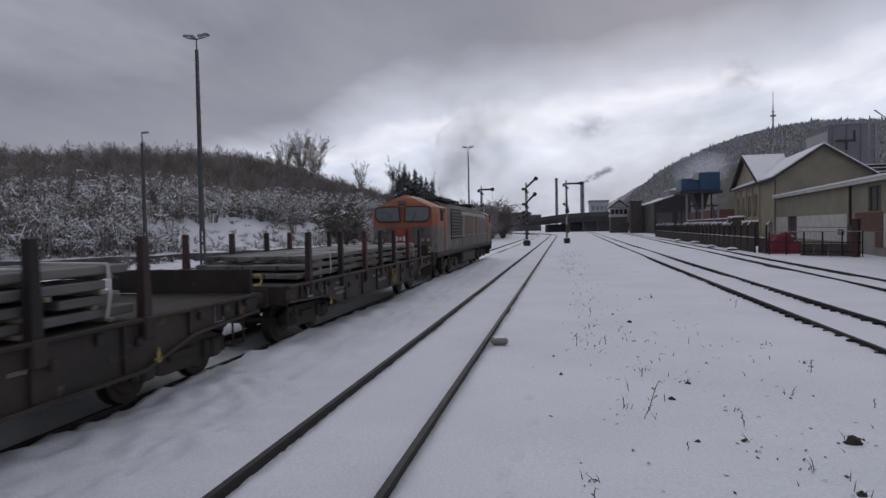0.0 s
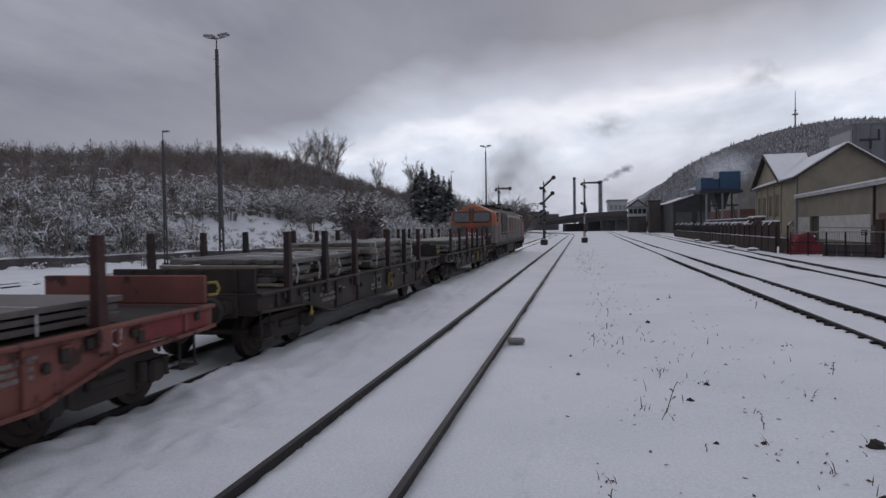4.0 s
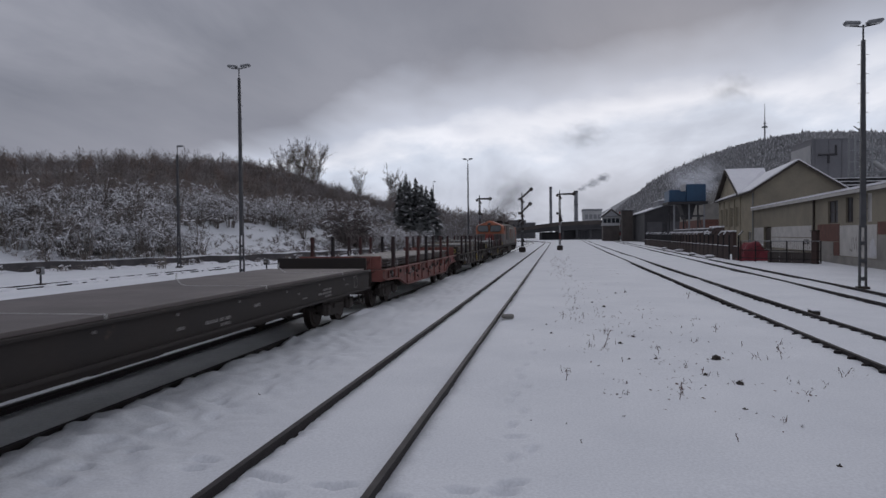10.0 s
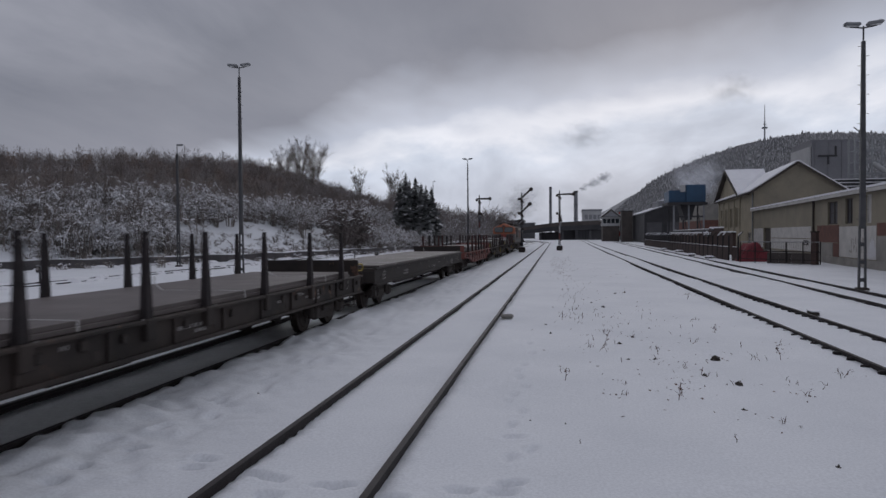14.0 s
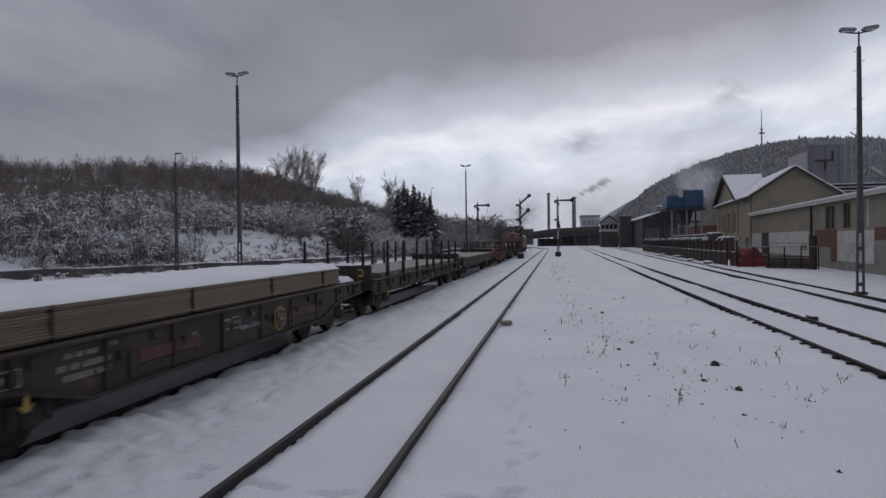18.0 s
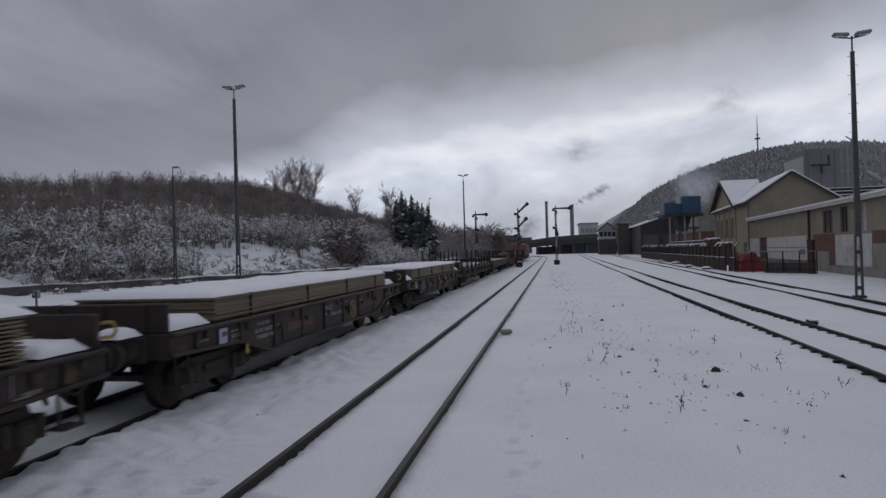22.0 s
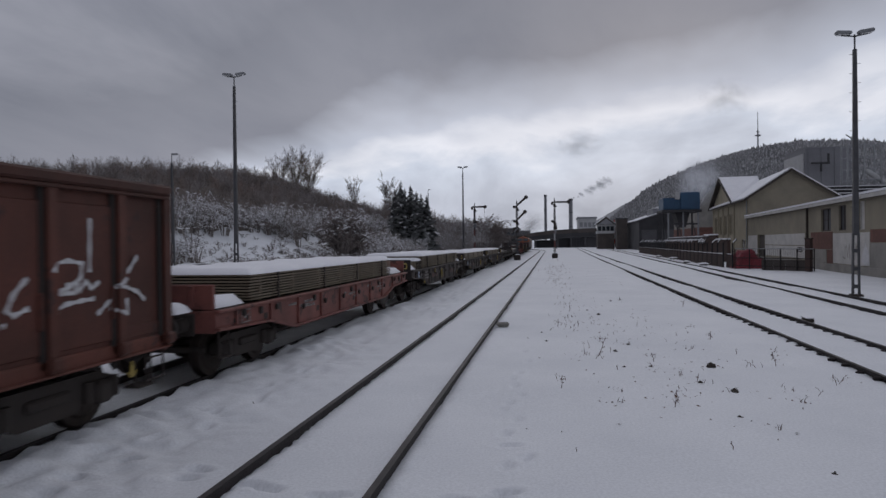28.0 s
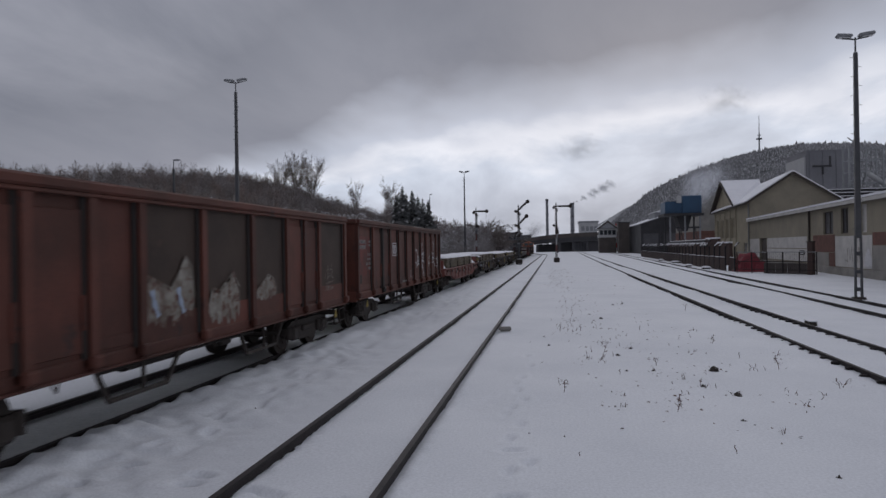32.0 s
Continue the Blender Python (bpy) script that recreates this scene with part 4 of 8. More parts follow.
def plate_load(q_rear, q_front, base, layers, thick, seed, mat, label, gaps=0.0, width=2.5, top_x=0.0, pale=False):
    """Flat steel plates stacked with thin timber between them."""
    r = random.Random(seed)
    mid = (q_front + q_rear) / 2
    load = thing("steel_plate_load", label, "steel plates", "plate loads")
    MOVING.append((load, mid))
    z = base
    L = q_front - q_rear
    for k in range(layers):
        if gaps:
            for i in range(7):
                part("dunnage", Shape().box((0, -L * 0.45 + i * L * 0.15, z + gaps / 2), (width - 0.06, 0.05, gaps), 0.006), DUNNAGE, load)
            z += gaps
        a, b = -L / 2 + r.uniform(0, 0.12), L / 2 - r.uniform(0, 0.12)
        part("plate", Shape().box((top_x + r.uniform(-0.02, 0.02), (a + b) / 2, z + thick / 2), (width - r.uniform(0, 0.05), b - a, thick), 0.005), mat, load)
        z += thick
    for i in range(4):
        yy = -L * 0.38 + i * L * 0.255
        if pale:
            x0, x1 = (width / 2 + 0.006, -width * r.uniform(-0.1, 0.35))
            part("band", Shape().box(((x0 + x1) / 2, yy, z + 0.004), (x0 - x1, 0.028, 0.006)).box((x0, yy, (base + z) / 2), (0.006, 0.028, z - base)), STRAP, load, "thin pale steel strap")
            cx, cy = x1 + 0.1, yy + r.uniform(-0.1, 0.1)
            part("strap_end", Shape().pipe([(x1, yy, z + 0.005), (cx - 0.2, cy, z + 0.03), (cx - 0.34, cy + 0.05, z + 0.13), (cx - 0.36, cy + 0.1, z + 0.24)], 0.011, n=4), STRAP, load, "curled end of a pale strap")
        else:
            part("band", Shape().box((0, yy, (base + z) / 2 + 0.006), (width + 0.03, 0.034, z - base + 0.016), 0.004), DARK, load, "dark steel band")
    return load, z


def gondola(label, q_front, q_rear, paint, cuts, doors_at, black=(), dark_posts=()):
    """A high-sided open wagon: ribbed steel walls, top rail, doors, truss and steps under the floor."""
    half = (q_front - q_rear) / 2
    wagon = thing("gondola_wagon", label, "freight wagon", "gondola wagons")
    MOVING.append((wagon, (q_front + q_rear) / 2))
    z0, z1, n = 1.00, 3.06, len(cuts) - 1
    for side in (-1, 1):
        x = side * 1.36
        for k in range(n):
            a, b = cuts[k], cuts[k + 1]
            s = Shape()
            s.box((x, (a + b) / 2, (z0 + z1) / 2), (0.03, b - a - 0.01, z1 - z0), 0.004)
            if k in doors_at:
                s.box((x + side * 0.025, (a + b) / 2, (z0 + z1) / 2 - 0.04), (0.03, b - a - 0.22, z1 - z0 - 0.36), 0.03)
                s.box((x + side * 0.05, b - 0.15, 1.62), (0.05, 0.06, 0.42), 0.015)
            else:
                s.box((x + side * 0.02, (a + b) / 2, 1.20), (0.02, b - a - 0.16, 0.16), 0.01)
            part("side_panel", s, OXIDE_DARK if k in black else paint, wagon)
            if k in black:
                part("panel_foot", Shape().box((x + side * 0.029, (a + b) / 2, z0 + 0.22), (0.008, b - a - 0.17, 0.46), 0.002), paint, wagon, "oxide red lower edge of the panel")
        for k in range(n + 1):
            y = cuts[k]
            y = max(-half + 0.06, min(half - 0.06, y))
            rib = Shape()
            w = 0.075
            rib.prism([(y - w, z0 - 0.08), (y + w, z0 - 0.08), (y + w, z1), (y - w, z1)], "x", x, x + side * 0.10)
            rib.box((x + side * 0.08, y, 1.02), (0.16, 0.20, 0.16), 0.03)
            part("rib", rib, SOOT_AND_SHADE if k in dark_posts else paint, wagon)
            # dark strip along the rear of each rib carries its shade as colour
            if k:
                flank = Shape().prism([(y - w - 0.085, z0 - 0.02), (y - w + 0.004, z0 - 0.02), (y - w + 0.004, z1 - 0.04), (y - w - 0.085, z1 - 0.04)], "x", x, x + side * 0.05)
                part("rib_flank", flank, SOOT_AND_SHADE, wagon, "dark strip painted as shade beside the rib")
        top = Shape().box((x + side * 0.04, 0, z1 + 0.05), (0.20, half * 2, 0.14), 0.03)
        top.box((x + side * 0.07, 0, z1 - 0.05), (0.10, half * 2 - 0.02, 0.05), 0.012)
        part("top_rail", top, paint, wagon)
        sole = Shape().box((x, 0, 0.98), (0.10, half * 2, 0.20), 0.02)
        sole.box((x + side * 0.06, 0, 0.90), (0.10, half * 2, 0.03), 0.01)
        part("solebar", sole, paint, wagon)
        for y in (-1.9, 1.9):
            truss = Shape()
            truss.pipe([(x - side * 0.02, y - 0.95, 0.90), (x, y - 0.72, 0.46), (x, y + 0.55, 0.46), (x - side * 0.02, y + 0.95, 0.90)], 0.035, n=8)
            truss.pipe([(x, y, 0.46), (x, y, 0.90)], 0.03, n=6)
            part("truss", truss, DARK, wagon)
        for y in (-3.6, -0.1, 3.4):
            part("tie_hook", Shape().pipe([(x + side * 0.06, y - 0.05, 0.88), (x + side * 0.08, y, 0.78), (x + side * 0.06, y + 0.05, 0.88)], 0.014, n=5), DARK, wagon)
    for e in (-1, 1):
        s = Shape().box((0, e * (half - 0.02), (z0 + z1) / 2), (2.72, 0.04, z1 - z0), 0.008)
        for x in (-0.95, -0.32, 0.32, 0.95):
            part("end_rib", Shape().box((x, e * (half + 0.03), (z0 + z1) / 2), (0.10, 0.10, z1 - z0), 0.02), paint, wagon)
        part("end_rail", Shape().box((0, e * half, z1 + 0.05), (2.86, 0.16, 0.14), 0.03), paint, wagon)
        part("end_sill", Shape().box((0, e * (half - 0.03), 0.98), (2.78, 0.12, 0.3), 0.02), paint, wagon)
        part("end_wall", s, paint, wagon)
    part("floor", Shape().box((0, 0, 1.06), (2.7, half * 2 - 0.08, 0.06), 0.01), DARK, wagon)
    under = Shape()
    for x in (-0.4, 0.4):
        under.box((x, 0, 0.90), (0.16, half * 2 - 0.4, 0.26), 0.02)
    for k in range(-2, 3):
        under.box((0, k * 2.2, 0.94), (2.6, 0.12, 0.16), 0.02)
    under.tube((0.3, -0.9, 0.66), (0.3, 0.7, 0.66), 0.17, n=12)
    under.pipe([(0.9, -2.2, 0.72), (0.9, 2.4, 0.70)], 0.025, n=6)
    under.pipe([(-0.6, -2.6, 0.62), (-0.6, 2.6, 0.66)], 0.03, n=6)
    under.box((0.7, 1.6, 0.66), (0.12, 0.4, 0.2), 0.03)
    part("underframe", under, DARK, wagon)
    running_gear(wagon, half, pivot=half - 1.95)
    for e in (-1, 1):
        part("jacking_mark", ARROW, YELLOW, wagon, "small yellow jacking mark", at=pose(1.44, e * (half - 0.9), 0.64) @ Matrix.Scale(0.5, 4))
        ladder = Shape()
        for z in (0.5, 0.8):
            ladder.pipe([(1.42, e * (half - 0.15), z), (1.42, e * (half - 0.55), z)], 0.014, n=5)
        ladder.pipe([(1.40, e * (half - 0.15), 1.0), (1.42, e * (half - 0.15), 0.48)], 0.014, n=5)
        ladder.pipe([(1.40, e * (half - 0.55), 1.0), (1.42, e * (half - 0.55), 0.48)], 0.014, n=5)
        part("step_iron", ladder, DARK, wagon)
    return wagon, half


def scrawl(wagon, x, y, z, points, size, r=0.022, mat=None, name="graffiti", label="white sprayed scrawl", ribs=None):
    """Sprayed lines, one part for each stroke. points: steps along (towards the wagon's front) and up, in units of size."""
    def depth(v):
        return x if ribs is None or min(abs(v - q) for q in ribs) < 0.09 else x - 0.058

    for stroke in points:
        s = Shape()
        p = [(0, y + u * size, z + w * size) for u, w in stroke]
        fine = []
        for a, b in zip(p, p[1:]):
            fine += [tuple(i + (j - i) * k / 4 for i, j in zip(a, b)) for k in range(4)]
        fine.append(p[-1])
        left, right = [], []
        for i, c in enumerate(fine):
            a, b = fine[max(0, i - 1)], fine[min(len(fine) - 1, i + 1)]
            d = Vector((0, b[1] - a[1], b[2] - a[2]))
            nrm = Vector((0, -d.z, d.y)).normalized() * r * (0.8 + 0.3 * math.sin(i * 1.7)) if d.length > 1e-5 else Vector((0, r, 0))
            left.append((depth(c[1]), c[1] + nrm.y, c[2] + nrm.z))
            right.append((depth(c[1]), c[1] - nrm.y, c[2] - nrm.z))
        n = len(fine)
        s.add(left + right, [(i, i + 1, n + i + 1, n + i) for i in range(n - 1)])
        part(name, s, mat or WHITE_PAINT, wagon, label)


def blob(wagon, x, y, z, w, h, seed, mat, name="graffiti", label="worn pale sprayed patch", crown=None):
    """A sprayed patch with a ragged upper edge. crown: the heights of its peaks along it, as shares."""
    r = random.Random(seed)
    n = 34
    lean = r.uniform(0.45, 0.7)
    verts_ = []
    for i in range(n + 1):
        u = i / n
        hump = math.sin(math.pi * u ** (math.log(0.5) / math.log(lean)))
        verts_.append((x, y - w / 2 + w * u, z + h * (-0.12 * hump + r.uniform(-0.10, 0.16))))
        if crown:
            tall = float(np.interp(u, [c[0] for c in crown], [c[1] for c in crown])) * r.uniform(0.88, 1.06)
        else:
            tall = 0.24 + 0.74 * hump ** 0.9 * r.uniform(0.62, 1.08)
        verts_.append((x, y - w / 2 + w * u, z + h * tall))
    s = Shape().add(verts_, [(2 * i, 2 * i + 2, 2 * i + 3, 2 * i + 1) for i in range(n)])
    return part(name, s, mat, wagon, label)


def locomotive(q_front, q_rear):
    half = (q_front - q_rear) / 2
    loco = thing("diesel_locomotive", "orange and silver six-axle diesel locomotive seen from its rear cab", "locomotive")
    MOVING.append((loco, (q_front + q_rear) / 2))
    h = half
    hull = [(-1.40, 1.18), (-1.45, 1.45), (-1.45, 2.95), (-1.30, 3.30), (-0.75, 3.62), (0, 3.72), (0.75, 3.62), (1.30, 3.30), (1.45, 2.95), (1.45, 1.45), (1.40, 1.18)]
    part("body", Shape().prism([(u * 0.985, w) for u, w in hull], "y", -h + 3.2, h - 3.2), SILVER, loco)
    roof = [(-1.32, 3.28), (-0.76, 3.64), (0, 3.745), (0.76, 3.64), (1.32, 3.28), (1.2, 3.2), (-1.2, 3.2)]
    part("roof", Shape().prism(roof, "y", -h + 3.2, h - 3.2), DARK, loco)
    for e in (-1, 1):
        cab = part("cab", cab_shape(h, e, lower=True), SILVER, loco)
        part("cab_hood", cab_shape(h, e, lower=False), ORANGE, cab, "orange upper cab with rounded roof")
        y = e * (h - 0.06)
        for sx in (-1, 1):
            pane = Shape().prism([(sx * 0.10, 2.66), (sx * 1.02, 2.66), (sx * 1.20, 2.86), (sx * 1.18, 3.24), (sx * 1.02, 3.30), (sx * 0.14, 3.30)], "y", y - e * 0.20, y - e * 0.005)
            part("windscreen", pane, GLASS_PALE, cab)
            rim = [(sx * 0.10, 2.66), (sx * 1.02, 2.66), (sx * 1.20, 2.86), (sx * 1.18, 3.24), (sx * 1.02, 3.30), (sx * 0.14, 3.30), (sx * 0.10, 2.66)]
            part("window_seal", Shape().pipe([(u, y, w) for u, w in rim], 0.028, n=6), DARK, cab)
            part("wiper", Shape().pipe([(sx * 0.35, y + e * 0.03, 2.64), (sx * 0.62, y + e * 0.03, 3.0)], 0.012, n=5), DARK, cab)
            lamp = Shape().box((sx * 1.02, y + e * 0.03, 1.86), (0.52, 0.05, 0.20), 0.03)
            part("lamp_cluster", lamp, DULL_RED, cab, "red marker lamp cluster")
            for k in (-0.12, 0.12):
                part("headlamp", Shape().tube((sx * 1.02 + k, y + e * 0.05, 1.86), (sx * 1.02 + k, y + e * 0.085, 1.86), 0.075, n=14), LAMP, cab)
            side_win = Shape().box((sx * 1.452, e * (h - 1.6), 2.98), (0.03, 0.7, 0.62), 0.02)
            part("side_window", side_win, GLASS_DARK, cab)
            part("cab_door", Shape().box((sx * 1.455, e * (h - 2.55), 2.3), (0.03, 0.6, 1.9), 0.02), ORANGE, cab)
            part("handrail", Shape().pipe([(sx * 1.50, e * (h - 2.15), 1.3), (sx * 1.50, e * (h - 2.15), 2.6)], 0.018, n=6), LAMP, cab)
        part("nose_panel", Shape().box((0, y + e * 0.02, 2.08), (0.82, 0.05, 0.66), 0.02), LOCO_RED, cab, "red centre panel with pale plain mark")
        mark = Shape()
        for k in range(4):
            mark.box((-0.24 + k * 0.16, y + e * 0.05, 1.93), (0.10, 0.012, 0.20 if k in (0, 2) else 0.14), 0.003)
        part("nose_mark", mark, WHITE_PAINT, cab)
        part("top_lamp", Shape().box((0, y + e * 0.0, 3.46), (0.34, 0.08, 0.18), 0.03), GLASS_DARK, cab)
        part("buffer_beam", Shape().box((0, e * (h - 0.05), 1.03), (2.8, 0.24, 0.62), 0.04).box((0, e * (h - 0.0), 0.55), (2.5, 0.08, 0.40), 0.03), DARK, loco)
        for x in (-0.87, 0.87):
            part("buffer", BUFFERS[e], DARK, loco, at=pose(x, e * (h + 0.05), 1.04))
    for sx in (-1, 1):
        for k in range(8):
            y = -h + 4.3 + k * 0.42
            g = Shape().box((sx * 1.452, y, 2.55), (0.05, 0.36, 1.5), 0.01)
            part("louvre_panel", g, DARK, loco)
            sl = Shape()
            for j in range(9):
                sl.box((sx * 1.485, y, 1.92 + j * 0.155), (0.04, 0.32, 0.05), 0.01)
            part("louvre", sl, SILVER, loco)
        for k in range(9):
            y = -h + 8.2 + k * 1.1
            part("body_door", Shape().box((sx * 1.447, y, 2.25), (0.03, 1.0, 1.6), 0.02), SILVER, loco)
        for k, w in ((9.3, 0.5), (10.2, 0.9), (11.4, 0.9), (13.8, 1.1)):
            part("stripe", Shape().box((sx * 1.466, -h + k, 2.45), (0.02, w, 1.25), 0.004, Matrix.Rotation(radians(6), 3, "X")), DULL_ORANGE, loco, "orange slanting stripe")
        part("side_sill", Shape().box((sx * 1.40, 0, 1.22), (0.16, 2 * h - 0.6, 0.20), 0.03), DARK, loco)
        part("walk_rail", Shape().pipe([(sx * 1.5, -h + 3.4, 1.95), (sx * 1.5, h - 3.4, 1.95)], 0.018, n=6), LAMP, loco)
    part("fuel_tank", Shape().box((0, 0, 0.72), (2.6, 5.2, 0.72), 0.12), DARK, loco)
    part("frame", Shape().box((0, 0, 1.12), (2.6, 2 * h - 0.4, 0.2), 0.03), DARK, loco)
    part("exhaust_housing", Shape().box((0, 1.2, 3.86), (0.9, 1.5, 0.3), 0.05), DARK, loco)
    part("fan_housing", Shape().box((0, -h + 6.0, 3.80), (1.9, 2.6, 0.2), 0.05), DARK, loco)
    part("fan_housing", Shape().box((0, h - 6.4, 3.80), (1.9, 2.2, 0.22), 0.05), DARK, loco)
    for e in (-1, 1):
        py = e * (h - 5.0)
        fr = Shape()
        for sx in (-1, 1):
            fr.box((sx * 1.08, py, 0.66), (0.14, 4.6, 0.34), 0.06)
            for k in (-1.85, 0, 1.85):
                fr.box((sx * 1.16, py + k, 0.54), (0.16, 0.42, 0.42), 0.06)
                for d in (-0.36, 0.36):
                    fr.tube((sx * 1.15, py + k + d, 0.42), (sx * 1.15, py + k + d, 0.80), 0.10, n=10)
        part("bogie_frame", fr, DARK, loco)
        for k in (-1.85, 0, 1.85):
            w = part("wheelset", WHEELSET, WHEEL, loco, at=pose(0, py + k, 0.50))
            WHEELS.append((w, py + k, 0.50))
    return loco


def cab_shape(h, e, lower):
    """Cab front with swept-back corners: the lower or the upper half."""
    s = Shape()
    if lower:
        plan = [(-1.45, h - 3.22), (-1.45, h - 0.55), (-1.25, h - 0.12), (-0.6, h - 0.03), (0.6, h - 0.03), (1.25, h - 0.12), (1.45, h - 0.55), (1.45, h - 3.22)]
        s.prism([(u, e * w) for u, w in plan], "z", 1.2, 2.44)
    else:
        rows = []
        for z, back, wide in ((2.40, 0.0, 1.0), (2.62, 0.02, 1.0), (3.0, 0.06, 1.0), (3.27, 0.12, 0.965), (3.47, 0.22, 0.64), (3.66, 0.34, 0.33), (3.82, 0.55, 0.06)):
            plan = [(-1.455, h - 3.24), (-1.455, h - 0.6), (-1.28, h - 0.14), (-0.6, h - 0.05), (0.6, h - 0.05), (1.28, h - 0.14), (1.455, h - 0.6), (1.455, h - 3.24)]
            rows.append([(u * wide, e * min(w, h - 0.05 - back + (w - h) * 0.9), z) for u, w in plan])
        n = 8
        faces = [(k * n + i, k * n + (i + 1) % n, (k + 1) * n + (i + 1) % n, (k + 1) * n + i) for k in range(len(rows) - 1) for i in range(n)]
        s.add([p for row in rows for p in row], faces + [tuple(range(n)), tuple(range(len(rows) * n - n, len(rows) * n))])
    return s


locomotive(51.9, 29.1)

w, half = flat_wagon("dark brown stake wagon carrying grey steel bars", 27.9, 13.6, BROWN, DARK, stakes=(14.8, 16.9, 18.9, 20.5, 22.1, 24.0, 25.9), stake_paint=(STAKE_BROWN, STAKE, STAKE_RED), stake_top=2.30, tapering=False, boards=(1,))
with_marks(w, half, arrows=(half - 2.2, -half + 2.4), rings=(0.9,), seed=2, tag=-half + 1.2, block=-4.3)
bar_load(14.2, 27.2, 1.26, 3, 3)
w, half = flat_wagon("dark brown stake wagon stacked with grey steel bars", 12.3, -2.3, GREYB, DARK, stakes=(-1.1, 0.75, 2.65, 5.5, 7.25, 9.1), stake_paint=(STAKE_BROWN, STAKE, STAKE_BROWN), stake_top=2.30, tapering=False, boards=(1, -1))
with_marks(w, half, arrows=(half - 3.0, -half + 2.15), rings=(0.35,), seed=3, tag=None, block=-4.5)
lettering(w, 1.43, -0.2, 0.76, [[0.25, 0.6]], 0.06)
bar_load(-1.3, 3.6, 1.26, 4, 3)
bar_load(3.8, 9.3, 1.26, 14, 4)
w, half = flat_wagon("faded red stake wagon with dark steel plates", -3.75, -18.8, RED, SLEEPER, stakes=(-17.4, -15.3, -13.3, -11.7, -10.1, -8.1, -6.1), stake_paint=(STAKE_BROWN, STAKE_RED, STAKE_RED, STAKE), stake_top=2.30, tapering=False)
with_marks(w, half, seed=4)
part("side_panel", Shape().box((1.432, half - 0.9, 1.08), (0.012, 1.5, 0.24), 0.004), RED_BRIGHT, w, "bright red repainted panel")
part("marking_panel", Shape().box((1.434, -half + 1.55, 1.07), (0.012, 0.72, 0.26), 0.004), DARK, w, "black marking panel")
part("marking_plate", Shape().box((1.444, -half + 1.32, 1.07), (0.008, 0.12, 0.12), 0.002), WHITE_PAINT, w)
for k in range(9):
    y = -half + 3.4 + k * 1.25
    part("pocket", Shape().box((1.445, y, 1.04), (0.05, 0.13, 0.17), 0.02), DARK, w)
    part("pocket_lip", Shape().box((1.462, y + 0.02, 1.13), (0.05, 0.17, 0.03), 0.01), RED, w)
    if k % 2:
        part("rope_ring", Shape().pipe([(1.47, y + 0.4, 0.80), (1.50, y + 0.46, 0.72), (1.47, y + 0.52, 0.80)], 0.016, n=5), DARK, w)
        scrawl(w, 1.442, y + 0.55, 0.86, [[(0, 0.5), (0.2, 0.9), (0.4, 0.4), (0.1, 0.2)], [(0.3, 0.8), (0.7, 0.9), (0.5, 0.3)]], 0.26, 0.012, mat=FAINT_MARK, label="rubbed-out scribble")
scrawl(w, 1.475, half - 2.5, 1.0, [[(0, 0.9), (0.5, 1), (0.25, 0.9), (0.25, 0)], [(0.6, 0), (0.6, 1), (0.9, 0.8), (0.7, 0.5), (1.0, 0.3), (0.6, 0)], [(0.8, 1.25), (0.95, 1.1)], [(1.6, 0.9), (1.2, 0.7), (1.2, 0.2), (1.6, 0.0)], [(1.9, 1), (1.85, 0.3)], [(1.85, 0.1), (1.85, 0.02)]], 0.24, 0.012)
plate_load(-17.6, -5.4, 1.26, 3, 0.07, 5, PLATE, "dark grey steel plates with pale bands between red stakes", gaps=0.03, pale=True)
w, half = flat_wagon("long dark flat wagon with a bare grey plate deck", -20.4, -39.0, SOOT_AND_SHADE, DARK, deep=False, ribs=False, headboard=0.35, boards=(1,), beam_top=1.34, belly=0.80)
with_marks(w, half, seed=5)
plate_load(-38.7, -20.9, 1.342, 1, 0.06, 6, PLATE, "wide grey-brown steel plate lying flat on the wagon deck", width=2.94, pale=True)
w, half = flat_wagon("brown stake wagon with tapered stakes and a grey plate load", -40.5, -59.1, GREYB, DARK, stakes=[-49.8 + d for d in (7.6, 5.4, 3.05, 0.9, -0.65, -2.8, -5.2, -7.5)], stake_paint=(STAKE,), stake_top=2.40, beam_top=1.22, deep=False, belly=0.74)
with_marks(w, half, arrows=(-half + 1.6,), seed=6)
plate_load(-57.9, -41.3, 1.222, 2, 0.065, 7, PLATE, "grey-brown steel plates lying flat between dark stakes", gaps=0.0, width=2.72, pale=True)
